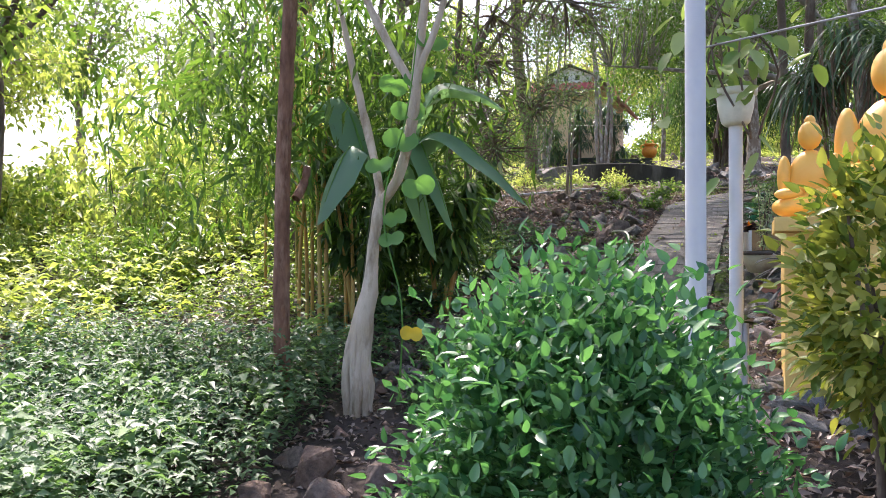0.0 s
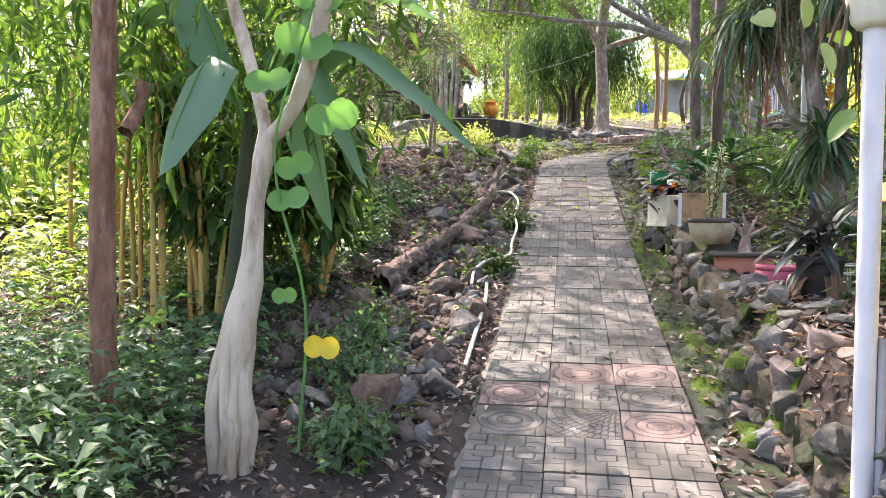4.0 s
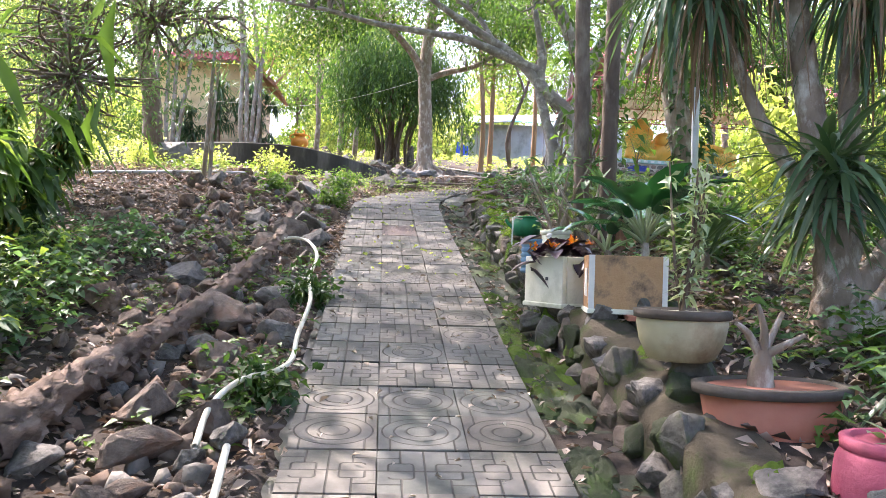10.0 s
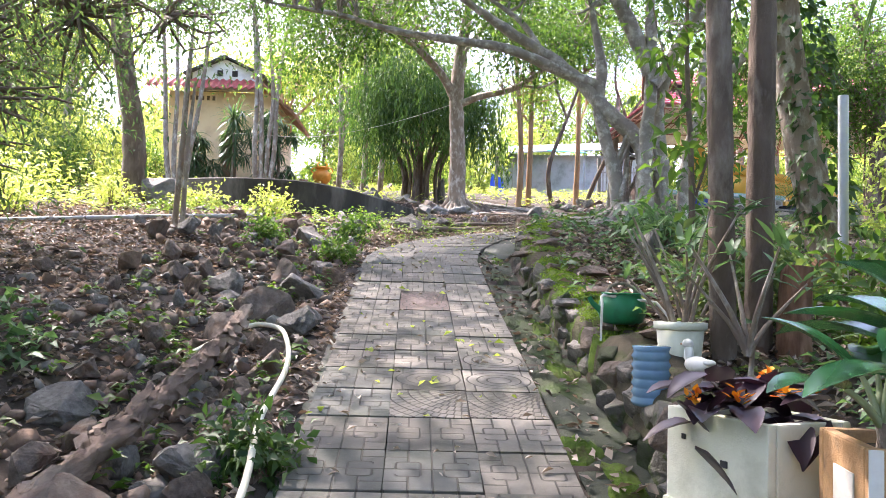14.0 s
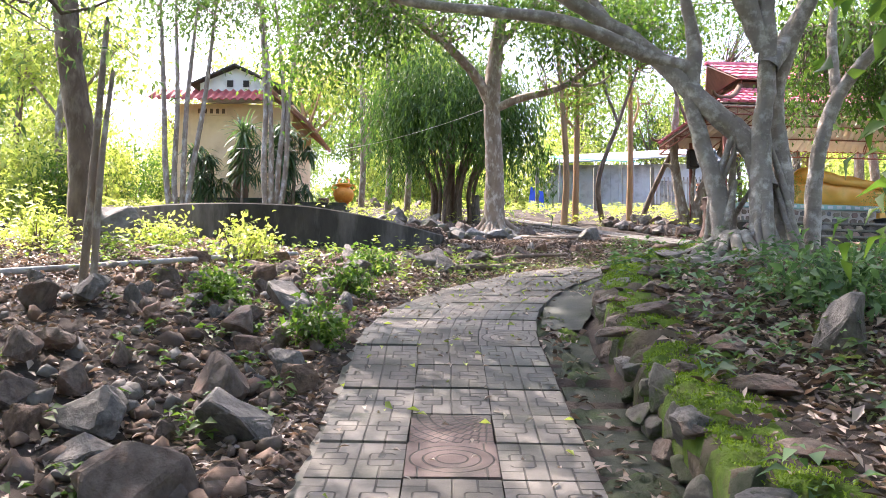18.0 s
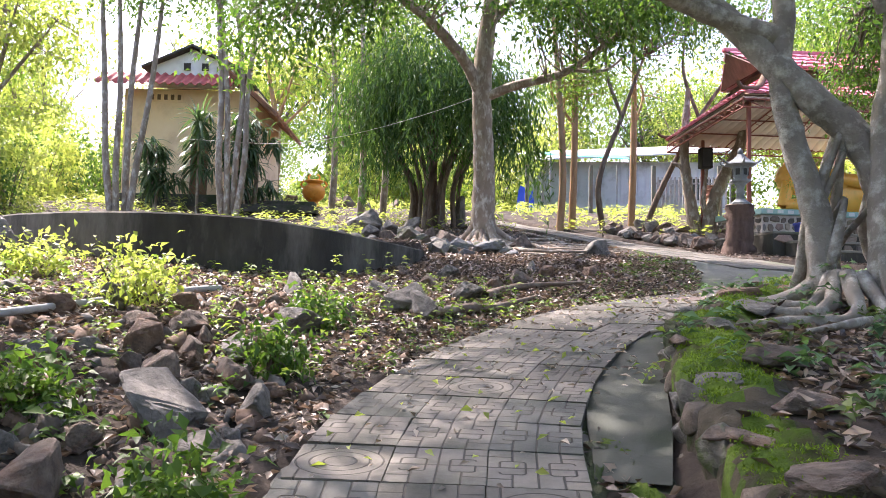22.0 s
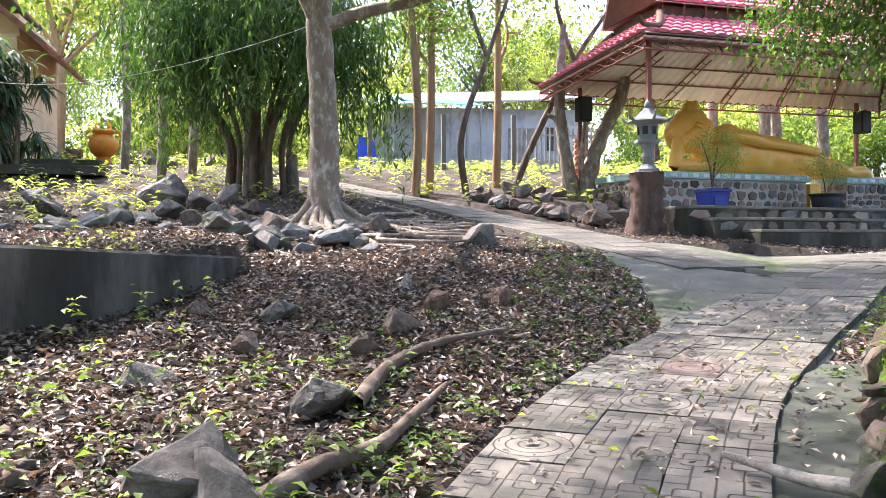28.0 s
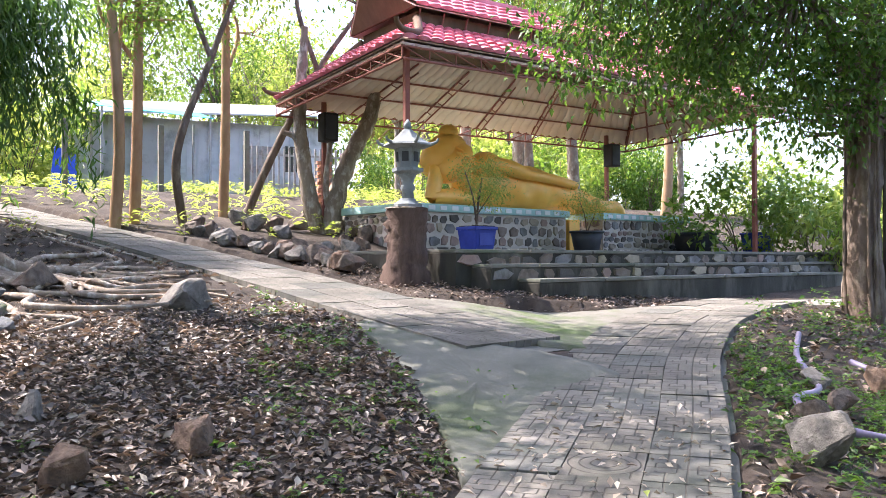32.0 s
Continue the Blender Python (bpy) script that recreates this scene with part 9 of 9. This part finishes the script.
# slender sapling between the wall and the banyan
gz = gp(2.45, 4.3)[2]
tree("sapling", "slender sapling with sparse glossy green leaves on the bank", [
    ([(2.45, 4.3, gz - .05), (2.43, 4.3, gz + .9), (2.38, 4.3, gz + 1.9), (2.4, 4.35, gz + 3.0)], [.03, .026, .02, .01]),
    ([(2.44, 4.3, gz + .6), (2.6, 4.25, gz + 1.2), (2.7, 4.2, gz + 1.9)], [.014, .01, .005]),
    ([(2.4, 4.3, gz + 1.4), (2.2, 4.35, gz + 1.9), (2.1, 4.4, gz + 2.4)], [.012, .009, .005])],
    M_BARKD, [((2.4, 4.3, gz + 2.2), (.45, .45, .9), 1), ((2.5, 4.3, gz + 1.1), (.4, .4, .5), .35)], L_MID, 46, 12, .16, (.1, .17), .42, seed=91, twigs=False, hang=.5)


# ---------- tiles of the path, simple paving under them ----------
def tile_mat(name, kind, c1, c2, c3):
    """Cast concrete tile with a grooved pattern; groove shade is painted into the colour."""
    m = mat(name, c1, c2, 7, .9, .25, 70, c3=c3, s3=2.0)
    nt = m.node_tree
    b = nt.nodes["Principled BSDF"]
    tc, sep = nt.nodes.new("ShaderNodeTexCoord"), nt.nodes.new("ShaderNodeSeparateXYZ")
    nt.links.new(tc.outputs["Object"], sep.inputs[0])

    def f(op, a, c=None, d=None):
        n = nt.nodes.new("ShaderNodeMath")
        n.operation = op
        for i, v in enumerate((a, c, d)):
            if v is None:
                continue
            if isinstance(v, (int, float)):
                n.inputs[i].default_value = v
            else:
                nt.links.new(v, n.inputs[i])
        return n.outputs[0]

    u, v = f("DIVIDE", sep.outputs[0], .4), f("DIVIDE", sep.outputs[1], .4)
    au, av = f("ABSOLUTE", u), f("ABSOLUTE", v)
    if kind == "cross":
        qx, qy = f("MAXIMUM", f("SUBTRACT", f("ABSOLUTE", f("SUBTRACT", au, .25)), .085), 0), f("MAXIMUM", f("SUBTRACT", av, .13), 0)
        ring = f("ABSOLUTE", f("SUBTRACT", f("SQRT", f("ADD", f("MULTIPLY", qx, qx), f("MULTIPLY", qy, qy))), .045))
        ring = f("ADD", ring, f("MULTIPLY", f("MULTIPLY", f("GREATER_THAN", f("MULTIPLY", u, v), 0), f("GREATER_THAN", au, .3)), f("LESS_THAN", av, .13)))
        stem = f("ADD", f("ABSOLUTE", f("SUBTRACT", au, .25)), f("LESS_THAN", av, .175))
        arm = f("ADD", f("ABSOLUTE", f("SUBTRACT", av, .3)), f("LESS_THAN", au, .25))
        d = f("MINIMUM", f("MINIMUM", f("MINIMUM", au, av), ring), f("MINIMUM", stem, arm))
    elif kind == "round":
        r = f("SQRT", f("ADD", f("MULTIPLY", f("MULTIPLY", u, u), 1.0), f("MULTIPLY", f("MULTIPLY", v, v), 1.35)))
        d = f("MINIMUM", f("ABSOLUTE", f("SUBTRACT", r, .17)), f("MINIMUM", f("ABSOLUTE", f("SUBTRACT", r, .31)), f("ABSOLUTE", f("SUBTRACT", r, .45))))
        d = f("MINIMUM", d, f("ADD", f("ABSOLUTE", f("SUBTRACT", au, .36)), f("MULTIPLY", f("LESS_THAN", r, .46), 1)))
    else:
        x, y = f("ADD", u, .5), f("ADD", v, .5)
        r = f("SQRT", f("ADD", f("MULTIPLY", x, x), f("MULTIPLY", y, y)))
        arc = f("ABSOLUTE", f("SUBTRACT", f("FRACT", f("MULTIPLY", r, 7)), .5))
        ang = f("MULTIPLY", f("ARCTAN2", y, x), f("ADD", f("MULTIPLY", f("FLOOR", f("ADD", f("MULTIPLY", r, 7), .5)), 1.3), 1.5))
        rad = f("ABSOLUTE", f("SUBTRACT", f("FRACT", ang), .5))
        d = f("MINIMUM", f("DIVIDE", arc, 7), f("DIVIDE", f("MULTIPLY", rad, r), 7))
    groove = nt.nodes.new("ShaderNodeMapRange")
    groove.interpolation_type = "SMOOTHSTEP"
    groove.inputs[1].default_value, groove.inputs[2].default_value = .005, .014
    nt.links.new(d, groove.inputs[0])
    old = b.inputs["Base Color"].links[0].from_socket
    info = nt.nodes.new("ShaderNodeObjectInfo")
    hsv = nt.nodes.new("ShaderNodeHueSaturation")
    nt.links.new(old, hsv.inputs["Color"])
    rv = nt.nodes.new("ShaderNodeMapRange")
    rv.inputs[3].default_value, rv.inputs[4].default_value = .72, 1.15
    nt.links.new(info.outputs["Random"], rv.inputs[0])
    nt.links.new(rv.outputs[0], hsv.inputs["Value"])
    # groove lines mix to a dark tone: dirt, and shade put into the colour
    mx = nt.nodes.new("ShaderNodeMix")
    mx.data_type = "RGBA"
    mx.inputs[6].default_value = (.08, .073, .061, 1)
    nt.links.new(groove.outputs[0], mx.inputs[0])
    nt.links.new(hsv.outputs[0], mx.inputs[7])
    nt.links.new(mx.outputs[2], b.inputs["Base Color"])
    bp = nt.nodes.new("ShaderNodeBump")
    bp.inputs["Strength"].default_value, bp.inputs["Distance"].default_value = .9, .006
    nt.links.new(groove.outputs[0], bp.inputs["Height"])
    nt.links.new(b.inputs["Normal"].links[0].from_socket, bp.inputs["Normal"])
    nt.links.new(bp.outputs[0], b.inputs["Normal"])
    return m


GREY = ((.132, .121, .101), (.208, .19, .163), (.094, .094, .075))
REDT = ((.155, .112, .096), (.222, .165, .144), (.116, .1, .085))
DARKT = ((.10, .10, .088), (.155, .152, .134), (.078, .085, .07))
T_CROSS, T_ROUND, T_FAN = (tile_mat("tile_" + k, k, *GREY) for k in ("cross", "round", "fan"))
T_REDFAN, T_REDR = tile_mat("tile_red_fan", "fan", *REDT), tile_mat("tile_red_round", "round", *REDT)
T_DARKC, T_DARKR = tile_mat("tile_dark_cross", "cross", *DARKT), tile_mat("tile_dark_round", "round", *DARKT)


def tile_mesh(name, m, chip=0):
    bm = bm_box(.394, .394, .06, .004)
    if chip:
        gg = random.Random(chip)
        for v in bm.verts:
            v.co.x += gg.uniform(-.004, .004)
            v.co.y += gg.uniform(-.004, .004)
    me = bpy.data.meshes.new(name)
    bm.to_mesh(me)
    bm.free()
    me.materials.append(m)
    return me


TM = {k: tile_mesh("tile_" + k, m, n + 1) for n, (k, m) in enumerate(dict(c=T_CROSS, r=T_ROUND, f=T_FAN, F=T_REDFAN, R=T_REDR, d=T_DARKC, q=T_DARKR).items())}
path = ribbon("path", PATH_C, PATH_Z, PATH_S, 0.02, PATH_S[-1] - .2, .66, .64, M_CONC, -.062, "garden path of patterned grey concrete tiles, stained and mossy", .2)
tagged(path, category="path", kind="structure")
side_path = ribbon("side_path", SIDE_C, SIDE_Z, SIDE_S, 0.9, SIDE_S[-1] - .2, .7, .7, M_CONC, -.064, "side path of worn concrete tiles up the slope", .2)
tagged(side_path, category="path", kind="structure")


def lay(parent, c, cz, s, d0, d1, cols, pick, seed):
    """Rows of tiles along a line, each an object of its own."""
    g = random.Random(seed)
    d, row = d0, 0
    while d < d1:
        for k in range(cols):
            off = (k - (cols - 1) / 2) * .4
            x, y, a = on_line(c, s, d, off)
            dz = .12
            slope = math.degrees(math.atan2(line_at(c, cz, s, d + dz) - line_at(c, cz, s, d - dz), 2 * dz))
            ob = new("tile", TM[pick(row, k, g)])
            ob.matrix_basis = Matrix.Translation((x, y, line_at(c, cz, s, d) - .03 + g.uniform(-.004, .004))) @ Matrix.Rotation(radians(a + g.uniform(-.5, .5)), 4, "Z") @ Matrix.Rotation(radians(slope + g.uniform(-.5, .5)), 4, "X") @ Matrix.Rotation(radians(g.choice((0, 180))), 4, "Z")
            ob.parent = parent
        d += .402
        row += 1


def main_pick(row, k, g):
    special = {21: "dqd", 19: "rqq", 18: "rqr", 27: "drr", 26: "dff", 15: "ddc", 12: "qRR", 11: "Rcr", 10: "rfR", 33: "cFc", 32: "cRc", 41: "crc", 46: "crc", 52: "cRc"}
    if row in special:
        return special[row][k]
    x = g.random()
    return "c" if x < .82 else ("d" if x < .95 else "r")


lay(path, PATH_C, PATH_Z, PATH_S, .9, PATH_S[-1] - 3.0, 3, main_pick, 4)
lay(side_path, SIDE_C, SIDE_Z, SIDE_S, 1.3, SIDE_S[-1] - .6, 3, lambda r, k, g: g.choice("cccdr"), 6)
